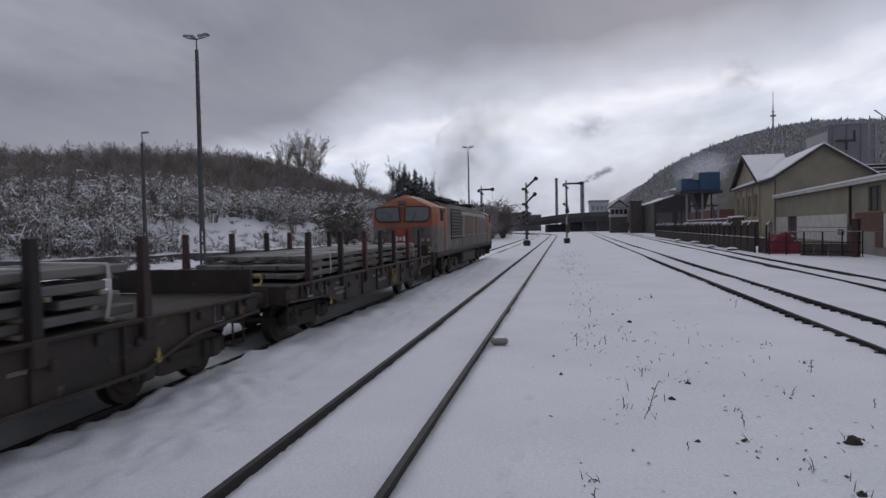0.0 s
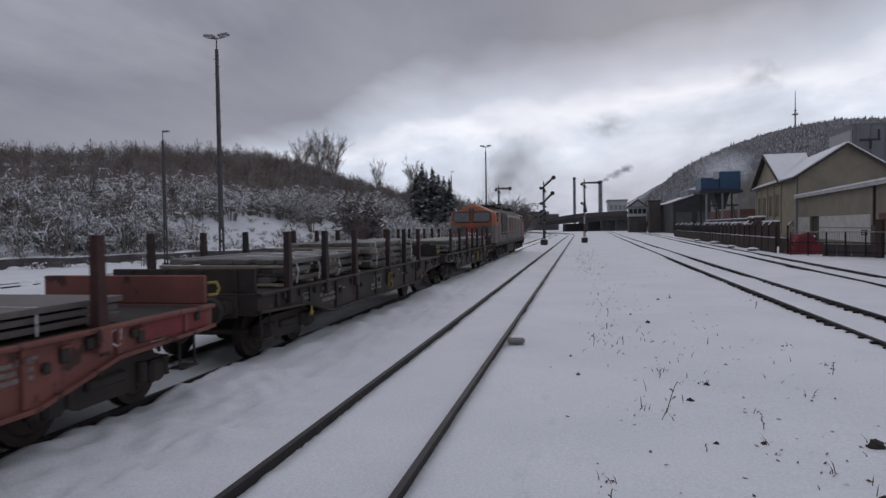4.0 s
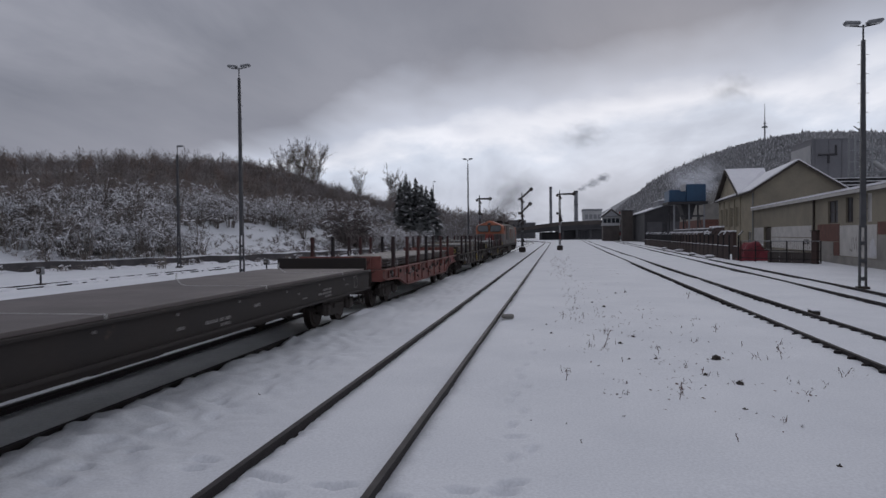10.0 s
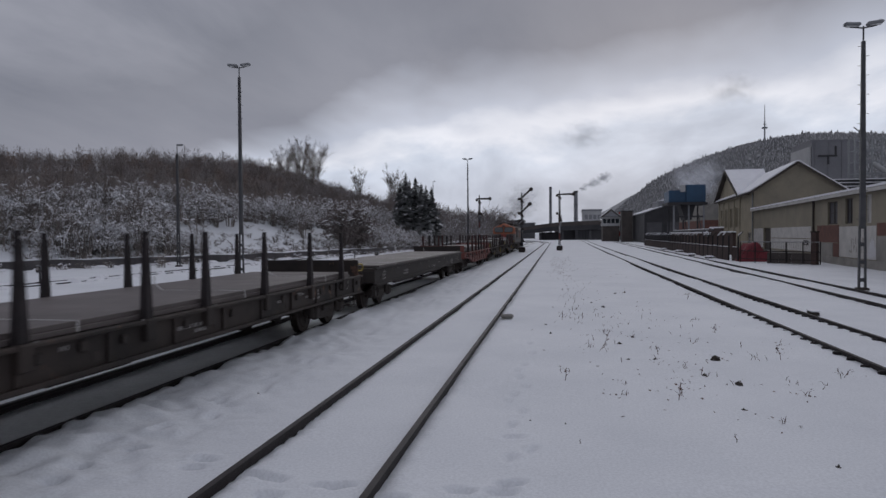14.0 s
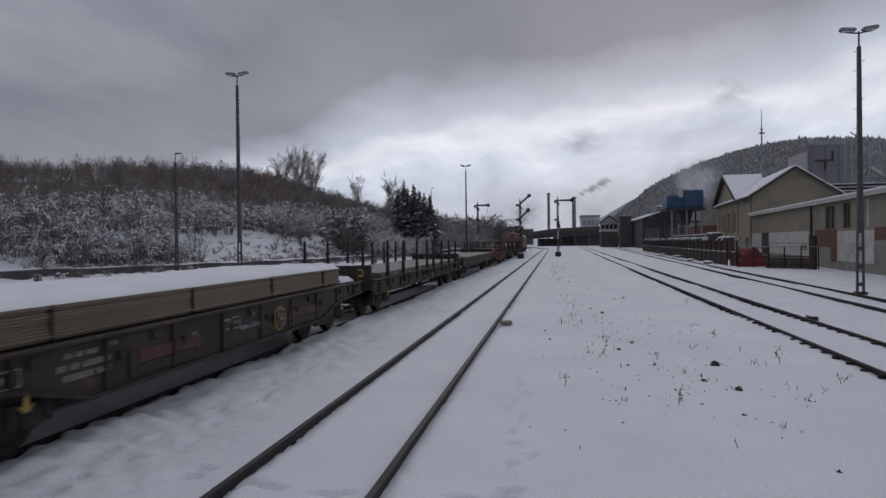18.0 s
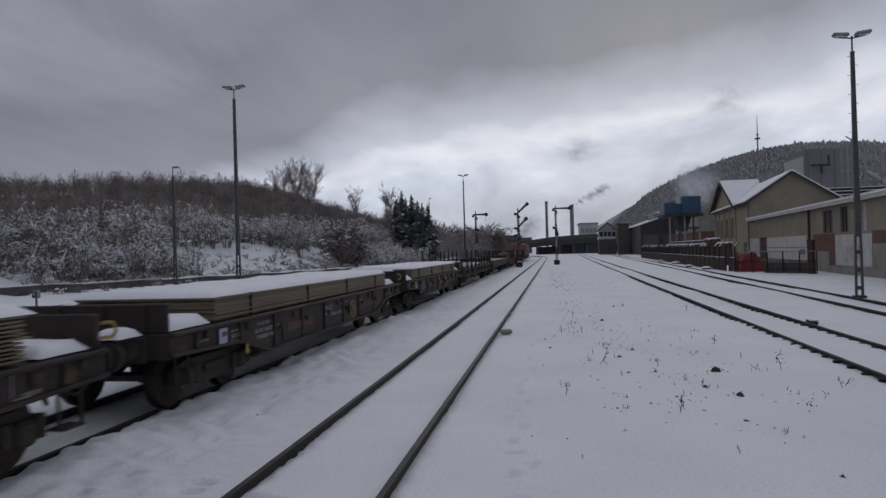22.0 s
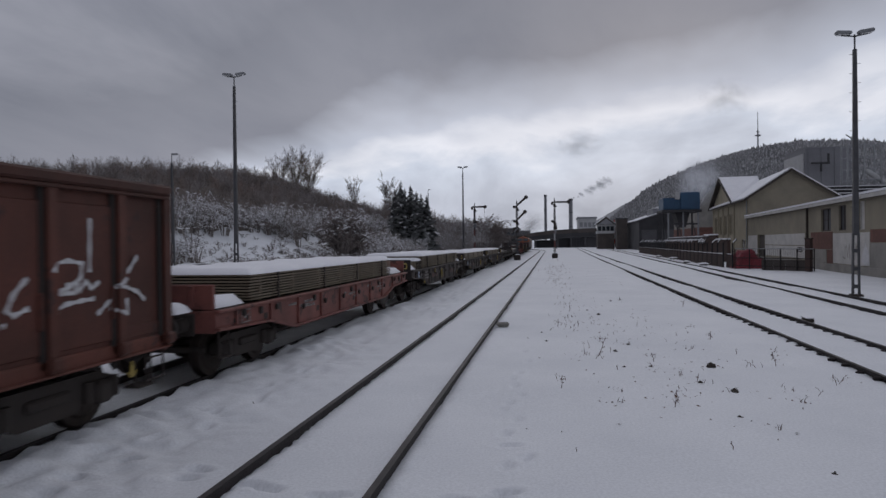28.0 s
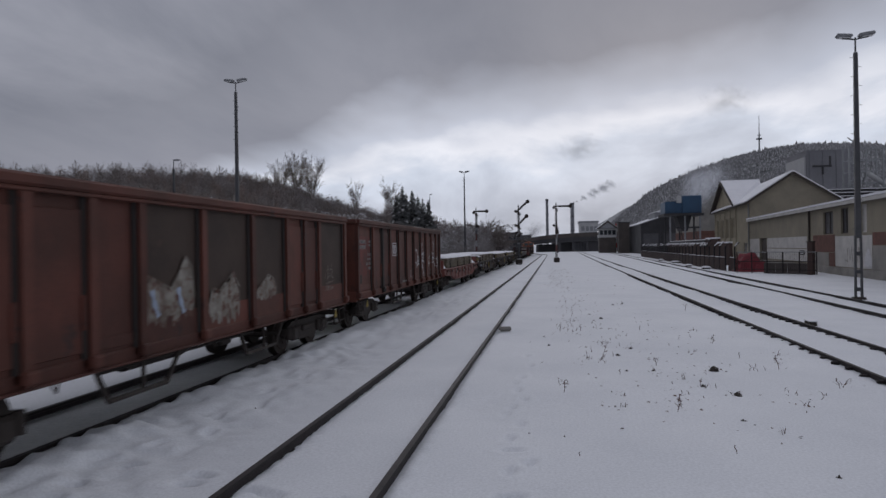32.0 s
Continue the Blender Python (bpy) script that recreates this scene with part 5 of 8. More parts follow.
for q0, q1, sd in ((-60.4, -74.9, 8), (-76.25, -90.6, 9)):
    w, half = flat_wagon("dark stake wagon without stakes, loaded with snowy steel plates", q0, q1, BROWN, DARK, belly=0.52)
    with_marks(w, half, arrows=(half - 1.9, -half + 2.3), rings=(half - 5.9,), seed=sd, tag=-half + 1.5, red_patch=((-2.25, 1.45), (2.95, 1.4)), block=-4.4)
    load, z = plate_load(q1 + 1.5, q0 - 1.4, 1.26, 11, 0.0345, sd, RUSTY, "stack of brown steel plates under a layer of snow", gaps=0.002, width=2.6)
    snow_on("smooth snow lying on the stacked plates", (q0 + q1) / 2 - 0.05, 0, z + 0.004, 2.62, q0 - q1 - 2.95, 0.10, sd)
    snow_on("snow heaped on the wagon's end deck", q0 - 0.72, 0.1, 1.262, 2.4, 1.1, 0.13, sd + 10)
    snow_on("snow heaped on the wagon's end deck", q1 + 0.78, 0.1, 1.262, 2.4, 1.2, 0.15, sd + 20)
    snow_on("snow ridge on the wagon's end board", q0 - 0.05, 0.1, 1.682, 2.3, 0.20, 0.08, sd + 30)
    for e, qq in ((1, q0 + 0.40), (-1, q1 - 0.40)):
        snow_on("small snow cap on a buffer", qq, 0.87, 1.25, 0.44, 0.50, 0.14, sd + 40 + e)
w, half = flat_wagon("dark flat wagon loaded with layered snowy steel slabs", -92.0, -106.7, BROWN, DARK, belly=0.52)
with_marks(w, half, arrows=(half - 2.6, -half + 2.4), rings=(-0.7,), seed=10, tag=-half + 1.3, red_patch=((-2.25, 1.4), (3.1, 1.7)), block=-4.5)
part("warning_plate", Shape().box((1.46, -2.26, 1.07), (0.02, 0.075, 0.2), 0.006), YELLOW, w, "small yellow plate")
load, z = plate_load(-104.0, -93.0, 1.26, 11, 0.024, 11, RUSTY, "brown steel slabs stacked on timber with open gaps", gaps=0.022, width=2.6)
snow_on("snow lying on the slab stack", -98.4, 0, z + 0.004, 2.62, 10.9, 0.11, 12)
load, z2 = plate_load(-105.2, -104.05, 1.26, 7, 0.024, 13, RUSTY, "shorter slab ends under snow", gaps=0.022, width=2.6)
snow_on("snow lying on the slab ends", -104.6, 0, z2 + 0.004, 2.62, 1.2, 0.11, 14)
snow_on("snow heaped on the wagon's end deck", -105.95, 0.1, 1.262, 2.4, 1.2, 0.15, 15)
snow_on("snow heaped on the wagon's end deck", -92.5, 0.1, 1.262, 2.4, 0.8, 0.14, 16)
snow_on("snow ridge on the wagon's end board", -106.6, 0, 1.682, 2.6, 0.26, 0.07, 17)
w, half = flat_wagon("faded red flat wagon loaded with snowy steel slabs", -107.85, -122.2, RED, SLEEPER, belly=0.58)
with_marks(w, half, seed=18)
load, z = plate_load(-120.7, -109.6, 1.26, 9, 0.030, 19, RUSTY, "rust-brown steel slabs stacked on timber with open gaps", gaps=0.026, width=2.6)
snow_on("smooth snow lying on the slab stack", -115.15, 0, z + 0.004, 2.62, 11.0, 0.11, 20)
snow_on("snow heaped on the wagon's end deck", -108.8, 0.1, 1.262, 2.4, 1.4, 0.17, 21)
snow_on("snow heaped on the wagon's end deck", -121.5, 0.1, 1.262, 2.4, 1.2, 0.17, 22)
for qq in (-108.2 + 0.75, -122.2 - 0.40, -106.7 - 0.4):
    snow_on("small snow cap on a buffer", qq, 0.87, 1.25, 0.44, 0.50, 0.14, 23)

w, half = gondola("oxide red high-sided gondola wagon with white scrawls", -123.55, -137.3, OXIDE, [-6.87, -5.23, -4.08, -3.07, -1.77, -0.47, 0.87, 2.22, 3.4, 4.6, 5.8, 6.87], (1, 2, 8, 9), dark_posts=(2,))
mid = -130.425
loops = [[(0.1, 0.62), (0.25, 0.75), (0.4, 0.77), (0.6, 0.66), (0.7, 0.45), (0.6, 0.28), (0.4, 0.21), (0.18, 0.3), (0.08, 0.5), (0.12, 0.66)], [(0.0, 0.26), (0.04, 0.28)], [(0.62, 0.53), (0.62, 0.3), (0.75, 0.28), (0.85, 0.47), (0.9, 0.28)],
         [(1.27, 1.05), (1.24, 0.7), (1.2, 0.35), (1.17, 0.1)], [(1.2, 0.32), (1.32, 0.28), (1.35, 0.15), (1.2, 0.08)], [(1.33, 0.55), (1.6, 0.57), (1.98, 0.64), (1.75, 0.42), (1.55, 0.27), (1.75, 0.3), (2.0, 0.23)],
         [(0.42, 0.07), (0.55, 0.15), (0.75, 0.2), (0.94, 0.19)], [(1.32, 0.02), (1.5, 0.05), (1.68, 0.0), (1.82, -0.2), (1.92, -0.4)]]
A_RIBS = (-6.87, -5.23, -4.08, -3.07, -1.77, -0.47, 0.87, 2.22, 3.4, 4.6, 5.8, 6.87)
scrawl(w, 1.465, -129.43 - mid, 1.5, loops, 1.0, 0.032, ribs=A_RIBS)
scrawl(w, 1.465, -126.45 - mid, 1.5, [[(0.3, 0.5), (0.12, 0.35), (0.02, 0.18), (0.12, 0.12), (0.31, 0.18)], [(-0.04, 0.02), (0.0, 0.05)], [(0.62, 0.55), (0.66, 0.63), (0.9, 0.67), (1.14, 0.63), (1.11, 0.46), (0.9, 0.36), (0.67, 0.31), (0.85, 0.3)],
       [(0.9, 0.42), (0.88, 0.3), (1.0, 0.29), (1.06, 0.42), (1.08, 0.3), (1.2, 0.42), (1.3, 0.32), (1.43, 0.4)], [(1.28, 1.17), (1.27, 0.85), (1.26, 0.52)], [(2.2, 0.7), (2.05, 0.55), (1.85, 0.38), (1.72, 0.32), (1.95, 0.3), (2.2, 0.22), (2.35, 0.1)],
       [(0.67, 0.09), (0.85, 0.17), (1.1, 0.19), (1.34, 0.2)], [(1.39, 0.0), (1.55, 0.1), (1.71, 0.2), (1.65, 0.05), (1.9, -0.04), (1.88, 0.16)]], 1.0, 0.032, ribs=A_RIBS)
frame_mark(w, 1.43, -132.86 - mid, 2.30, 0.56, 0.42, 0.03, mat=WHITE_PAINT, name="logo_frame")
for dy in (-0.11, 0.11):
    frame_mark(w, 1.43, -132.86 + dy - mid, 2.30, 0.15, 0.25, 0.04, mat=WHITE_PAINT, name="logo_mark")
frame_mark(w, 1.47, -130.4 - mid, 1.36, 0.24, 0.24)
lettering(w, 1.474, -131.2 - mid, 1.14, [[0.3, 0.12, 0.2]], 0.05)
frame_mark(w, 1.39, -136.7 - mid, 2.46, 0.70, 0.25, 0.016)
part("repaint_patch", Shape().box((1.378, -136.35 - mid, 2.12), (0.006, 1.25, 1.15), 0.002), material("fresher_red_repaint", (0.17, 0.035, 0.028), (0.10, 0.028, 0.022), rough=0.6, scale=1.6, grain=26, bump=0.1, spots=(0.075, 0.028, 0.021), spot_at=0.52), w, "fresher red repainted patch under the lettering")
lettering(w, 1.39, -136.38 - mid, 2.53, [[0.62], [0.62]], 0.085)
lettering(w, 1.39, -135.78 - mid, 2.55, [[0.24], [0.24]], 0.07)
lettering(w, 1.39, -135.78 - mid, 2.16, [[0.1, 0.16], [0.12, 0.2], [0.24, 0.22], [0.3]], 0.085)
lettering(w, 1.39, -136.9 - mid, 1.94, [[0.3], [0.3]], 0.07, mat=FAINT_MARK)
part("label_holder", Shape().box((1.40, -137.0 - mid, 1.45), (0.04, 0.30, 0.26), 0.01), DARK, w)
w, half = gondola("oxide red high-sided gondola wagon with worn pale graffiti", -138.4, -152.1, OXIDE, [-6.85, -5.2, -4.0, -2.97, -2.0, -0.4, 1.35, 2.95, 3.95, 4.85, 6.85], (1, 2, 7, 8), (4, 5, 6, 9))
PALE = material("worn_pale_graffiti", (0.30, 0.285, 0.25), (0.13, 0.10, 0.08), rough=0.8, scale=4.5, grain=20, bump=0.1, spots=(0.11, 0.055, 0.042), spot_at=0.53)
mid = -145.25
for y, z, ww, hh, sd, crown in ((-146.52, 1.40, 1.25, 0.84, 3, ((0, 0.5), (0.06, 0.68), (0.5, 0.45), (0.82, 1.0), (0.95, 0.8), (1, 0.25))), (-144.95, 1.22, 1.1, 0.74, 5, ((0, 0.2), (0.15, 0.66), (0.35, 0.58), (0.8, 1.0), (1, 0.6))), (-143.3, 1.44, 1.0, 0.4, 7, ((0, 0.2), (0.3, 0.6), (0.6, 1.0), (0.85, 0.8), (1, 0.3)))):
    blob(w, 1.400, y - mid, z, ww, hh, sd, PALE, crown=crown)
    scrawl(w, 1.466, y - ww / 2 - mid, z, [[(u * ww, k * hh + 0.02) for u, k in crown]], 1.0, 0.012, mat=PALE, label="pale outline of the sprayed patch", ribs=(99.0,))
for y in (-146.95, -146.3):
    scrawl(w, 1.470, y - mid, 1.42, [[(-0.05, 0.38), (0.0, 0.2), (0.10, 0.0)]], 1.0, 0.05, mat=BLUE_TAG, label="blue sprayed streak", ribs=(99.0,))
scrawl(w, 1.40, -139.95 - mid, 1.32, [[(0.0, 0.3), (0.12, 0.5), (0.3, 0.52), (0.34, 0.36), (0.15, 0.28)], [(0.2, 0.6), (0.22, 0.4), (0.26, 0.15)], [(0.4, 0.52), (0.58, 0.5), (0.45, 0.34), (0.62, 0.3)], [(0.05, 0.16), (0.3, 0.2), (0.66, 0.22)], [(0.05, 0.0), (0.14, 0.14), (0.2, 0.0), (0.28, 0.12), (0.36, 0.0), (0.4, 0.12), (0.52, 0.02), (0.6, 0.1)], [(0.24, 0.62), (0.25, 0.55)], [(0.52, 0.64), (0.53, 0.57)]], 1.0, 0.016, mat=PALE)


# ---- vegetation ----
rng = np.random.default_rng(7)


def strip_quad(p, q, w0, w1, roll):
    """A thin flat twig from p to q."""
    d = q - p
    side = np.cross(d, np.array([math.cos(roll), math.sin(roll), 0.3]))
    side = side / (np.linalg.norm(side) + 1e-9)
    return [p - side * w0, p + side * w0, q + side * w1, q - side * w1]


def tree_template(seed, h=9.0, twig_w=0.035, limbs=9, twigs=9, snow=0, upright=0.7, trunk=0.09, low=0.25):
    r = np.random.default_rng(seed)
    v, f, m = [], [], []

    def quad(pts, k):
        n = len(v)
        v.extend(pts)
        f.append((n, n + 1, n + 2, n + 3))
        m.append(k)

    def twig(a, b, w0, w1, k=0):
        quad(strip_quad(a, b, w0, w1, r.uniform(0, 6)), k)
        if w0 > 0.05:
            quad(strip_quad(a, b, w0, w1, r.uniform(0, 6)), k)

    bend_ = np.array([r.normal() * 0.3, r.normal() * 0.3, 0])
    knots = [np.zeros(3), np.array([0, 0, h * 0.35]) + bend_ * 0.5, np.array([0, 0, h * 0.7]) + bend_, np.array([0, 0, h]) + bend_ * 1.3]
    for i in range(3):
        w = trunk * h / 9 * (1, 0.7, 0.4, 0.1)[i]
        twig(knots[i], knots[i + 1], w, w * 0.6)
    for k in range(limbs):
        t = r.uniform(low, 0.98)
        j = min(2, int(t * 3))
        base = knots[j] + (knots[j + 1] - knots[j]) * (t * 3 - j)
        a = r.uniform(0, 6.28)
        dirn = np.array([math.cos(a), math.sin(a), upright + r.uniform(-0.2, 0.5)])
        L = h * (0.42 - 0.26 * t) * r.uniform(0.8, 1.3)
        tip = base + dirn / np.linalg.norm(dirn) * L
        twig(base, tip, trunk * 0.45 * h / 9, twig_w * 0.6)
        for i in range(twigs):
            b0 = base + (tip - base) * r.uniform(0.25, 1.0)
            d2 = dirn / np.linalg.norm(dirn) * 0.7 + r.normal(size=3) * 0.55 + np.array([0, 0, 0.25])
            t2 = b0 + d2 / np.linalg.norm(d2) * L * r.uniform(0.25, 0.6)
            twig(b0, t2, twig_w * 0.6, twig_w * 0.25)
            for q in range(2):
                b1 = b0 + (t2 - b0) * r.uniform(0.3, 1)
                d3 = d2 / np.linalg.norm(d2) + r.normal(size=3) * 0.6
                twig(b1, b1 + d3 / np.linalg.norm(d3) * L * 0.22, twig_w * 0.4, twig_w * 0.15)
                if snow and r.random() < snow:
                    s = 0.10
                    quad([b1 + np.array([-s, 0, 0]), b1 + np.array([0, -s, 0.03]), b1 + np.array([s * 1.5, 0, 0.05]), b1 + np.array([0, s, 0.08])], 1)
    return np.array(v), np.array(f), np.array(m)


def vase_tree_template(seed, h=18.0, stems=12, limbs=12, twigs=9, w=0.085, fan=0.42):
    """A broad bare crown: stems that fan out of a short trunk, each carrying limbs and fine twigs."""
    r = np.random.default_rng(seed)
    v = []

    def twig(a, b, w0, w1):
        v.extend(strip_quad(a, b, w0, w1, r.uniform(0, 6)))

    fork = np.array([0, 0, h * 0.16])
    for roll in (0.0, 1.6):
        v.extend(strip_quad(np.zeros(3), fork, 0.32, 0.26, roll))
    for s in range(stems):
        a = 6.283 * s / stems + r.uniform(-0.3, 0.3)
        d = np.array([math.cos(a) * fan * r.uniform(0.3, 1.2), math.sin(a) * fan * r.uniform(0.3, 1.2), 1.0])
        L = h * r.uniform(0.66, 0.86)
        mid_ = fork + d * L * 0.5
        top = mid_ + (d * np.array([1.25, 1.25, 1]) + r.normal(size=3) * 0.06) * L * 0.5
        for roll in (0.0, 1.6):
            v.extend(strip_quad(fork, mid_, w * 2.2, w * 1.5, roll))
            v.extend(strip_quad(mid_, top, w * 1.5, w * 0.4, roll))
        for k in range(limbs):
            t = r.uniform(0.2, 0.97)
            base = fork + (mid_ - fork) * t * 2 if t < 0.5 else mid_ + (top - mid_) * (t * 2 - 1)
            d1 = d / np.linalg.norm(d) * 0.9 + r.normal(size=3) * np.array([0.36, 0.36, 0.15])
            tip = base + d1 / np.linalg.norm(d1) * h * r.uniform(0.12, 0.28) * (1.15 - 0.6 * t)
            twig(base, tip, w * 0.8, w * 0.35)
            for q in range(twigs):
                b0 = base + (tip - base) * r.uniform(0.25, 1)
                d2 = d1 + r.normal(size=3) * 0.45
                twig(b0, b0 + d2 / np.linalg.norm(d2) * h * r.uniform(0.04, 0.09), w * 0.45, w * 0.2)
    nf = len(v) // 4
    return np.array(v), np.arange(nf * 4).reshape(nf, 4), np.zeros(nf, int)


def spruce_template(seed, h=13.0, snow=0.22, tiers=30, boughs=12):
    r = np.random.default_rng(seed)
    v, f, m = [], [], []

    def tri4(pts, k):
        n = len(v)
        v.extend(pts)
        f.append((n, n + 1, n + 2, n + 3))
        m.append(k)

    tri4(strip_quad(np.zeros(3), np.array([0, 0, h]), 0.12, 0.02, 0), 0)
    tri4(strip_quad(np.zeros(3), np.array([0, 0, h]), 0.12, 0.02, 1.6), 0)
    for k in range(tiers):
        t = (k + 0.5) / tiers
        z = h * (0.10 + 0.88 * t)
        R = (h * 0.20 * (1 - t) ** 0.75 + 0.14) * r.uniform(0.72, 1.2)
        for b in range(boughs):
            a = 6.283 * b / boughs + r.uniform(-0.3, 0.3)
            L = R * r.uniform(0.45, 1.35)
            d = np.array([math.cos(a), math.sin(a), 0])
            s = np.array([-math.sin(a), math.cos(a), 0]) * L * 0.40
            p = np.array([0, 0, z + r.uniform(-0.22, 0.22)])
            e = p + d * L + np.array([0, 0, -L * r.uniform(0.0, 0.6)])
            mm = p + d * L * 0.55 + np.array([0, 0, -L * 0.1])
            tri4([p, mm - s * r.uniform(0.6, 1.2), e, mm + s * r.uniform(0.6, 1.2)], 1)
            tri4([p + [0, 0, -0.05], mm - s * 0.9 - [0, 0, 0.25 * L], e - [0, 0, 0.12], mm + s * 0.9 - [0, 0, 0.25 * L]], 1)
            if r.random() < snow:
                up_ = np.array([0, 0, 0.05])
                tri4([mm + up_ - d * L * 0.25, mm - s * 0.7 + up_, e + up_, mm + s * 0.7 + up_], 2)
    return np.array(v), np.array(f), np.array(m)


def on_ground(xs, ys, sizes, turns=True):
    xs, ys = np.asarray(xs), np.asarray(ys)
    zs = height(xs, ys)
    return [(x, y, z, s, rng.uniform(0, 6.28)) for x, y, z, s in zip(xs, ys, zs - 0.05, sizes)]


def arching_bush_template(seed, stems=18, h=2.6, spread_=1.7, snow=0.5, load=0.05, twig_w=0.02, side_twigs=8, droop=0.5, crest=None, frost=False):
    """Stems that rise and arch over, with twigs; snow lies along their upper sides as little ridges.
    With a crest only the twigs above that height carry snow."""
    r = np.random.default_rng(seed)
    v, f, m = [], [], []

    def quad(pts, k):
        n = len(v)
        v.extend(pts)
        f.append((n, n + 1, n + 2, n + 3))
        m.append(k)

    def ridge(a, b, w):
        if crest is not None and b[2] < crest:
            return
        d = b - a
        side = np.cross(d, np.array([0, 0, 1.0]))
        side = side / (np.linalg.norm(side) + 1e-6) * w
        top = np.array([0, 0, w * 0.9])
        low = np.array([0, 0, -w * 0.5])
        quad([a + low - side * 0.7, b + low - side * 0.5, b + top * 0.5, a + top], 1)
        quad([a + top, b + top * 0.5, b + low + side * 0.5, a + low + side * 0.7], 1)

    steps = (0, 0.2, 0.38, 0.54, 0.70, 0.85, 1.0)
    for s_ in range(stems):
        a = r.uniform(0, 2 * math.pi)
        out = np.array([math.cos(a), math.sin(a), 0])
        reach, tall = spread_ * r.uniform(0.25, 1.2), h * r.uniform(0.28, 1.0)
        p0 = out * r.uniform(0, 0.4)
        p1 = out * reach * 0.45 + np.array([0, 0, tall * 1.2])
        p2 = out * reach + np.array([0, 0, tall * (1 - droop * r.uniform(0.2, 1.0))])
        pts = [p0 * (1 - t) ** 2 + p1 * 2 * t * (1 - t) + p2 * t * t + r.normal(size=3) * 0.10 * t for t in steps]
        loaded = r.random() < snow
        for i in range(6):
            quad(strip_quad(pts[i], pts[i + 1], twig_w * (1.6 - 0.2 * i), twig_w * (1.4 - 0.2 * i), r.uniform(0, 6)), 2 if frost and loaded and i > 1 else 0)
            if loaded and i > 1 and r.random() < 0.7:
                c = pts[i] + (pts[i + 1] - pts[i]) * r.uniform(0.0, 0.4)
                ridge(c, pts[i + 1], load * r.uniform(0.4, 1.35))
        for k in range(side_twigs):
            i = r.integers(1, 6)
            base = pts[i] + (pts[i + 1] - pts[i]) * r.random()
            dirn = r.normal(size=3) * np.array([1, 1, 0.8]) + out * 0.4 + np.array([0, 0, 0.3 - 0.7 * loaded])
            tip = base + dirn / np.linalg.norm(dirn) * r.uniform(0.15, 0.5) * h / 2.6
            quad(strip_quad(base, tip, twig_w * 0.9, twig_w * 0.35, r.uniform(0, 6)), 2 if frost and loaded and r.random() < 0.75 else 0)
            if (loaded and r.random() < 0.75) or r.random() < snow * 0.2:
                ridge(base + (tip - base) * r.uniform(0.3, 0.75), tip, load * r.uniform(0.3, 0.9))
    return np.array(v), np.array(f), np.array(m)


# snow-laden scrub on the bank
bushes = [arching_bush_template(s, h=2.5 + 0.4 * (s % 3), spread_=1.8, snow=(0.95, 0.6, 0.8, 0.42)[s % 4], load=(0.060, 0.046, 0.053, 0.041)[s % 4], side_twigs=10, frost=True) for s in range(12)] + [arching_bush_template(20 + s, h=3.8, spread_=1.8, snow=0.12 + 0.13 * s, droop=0.35, frost=True) for s in range(4)]
yy = 25 + 150 * rng.random(3000) ** 1.25
ee = 3.2 + np.abs(rng.normal(size=3000)) * (4.6 + 0.02 * yy)
keep = smooth_noise(yy, ee, 9, 71) + 0.5 * step(5, 14, ee) - 0.34 * np.exp(-((yy - 80) / 14) ** 2) * (ee < 11) > 0.42
xx = np.interp(yy, WALL_Y, WALL_X) - ee
aside = -xx / yy
open_bank = (aside > 0.345 + 0.012 * np.sin(ee)) & (aside < 0.475 + 0.02 * np.sin(ee * 1.3)) & (yy > 55) & (ee < 9.5 + 1.5 * np.sin(yy * 0.35)) & (rng.random(3000) > 0.03)
low_strip = (yy < 61) & (ee < np.where(yy < 46, 5.2, 3.2) + 1.2 * np.sin(yy * 0.6))
ee_low = rng.uniform(2.0, 5.0, 3000)
near = (np.arange(3000) % 12 == 0) & (yy > 47) & (yy < 62)
xx = np.where(near, np.interp(yy, WALL_Y, WALL_X) - ee_low, xx)
low_strip = low_strip & ~near
ok = (keep | near) & (xx / np.maximum(yy, 1) > -1.35) & ~open_bank & ~low_strip
scrub = scatter("scrub", bushes, on_ground(xx[ok], yy[ok], rng.uniform(0.55, 1.35, ok.sum())), [TWIG, SNOW_CAP, TWIG_FROST], rng)
yy = np.concatenate([rng.uniform(46, 92, 90), rng.uniform(62, 90, 110)])
ee = np.concatenate([rng.uniform(0.8, 10, 90), rng.uniform(1.5, 9.5, 110)])
low = scatter("low_scrub", [arching_bush_template(40 + s, stems=9, h=0.8, spread_=0.8, snow=0.35, load=0.05, twig_w=0.018) for s in range(4)], on_ground(np.interp(yy, WALL_Y, WALL_X) - ee, yy, np.concatenate([rng.uniform(0.5, 1.3, 90), rng.uniform(0.3, 0.85, 110)])), [TWIG, SNOW_CAP, TWIG_FROST], rng)
tagged(low, "low snowy brambles on the open bank", "bushes", kind="stuff")
tagged(scrub, "tangled leafless scrub covered in fresh snow", "bushes", kind="stuff")
# snowy bushes at the foot of the spruces
yy = rng.uniform(92, 119, 75)
xx = np.interp(yy, WALL_Y, WALL_X) - rng.uniform(-0.5, 5.0, 75)
hedge = scatter("hedge", bushes[:12], on_ground(xx, yy, rng.uniform(0.6, 1.15, 75)), [TWIG, SNOW_CAP, TWIG_FROST], rng)
tagged(hedge, "snow-covered bushes at the foot of the spruces", "bushes", kind="stuff")
# small dark tufts along the wall and siding
yy = rng.uniform(30, 120, 160)
xx = np.interp(yy, WALL_Y, WALL_X) + rng.uniform(-1.5, 1.2, 160)
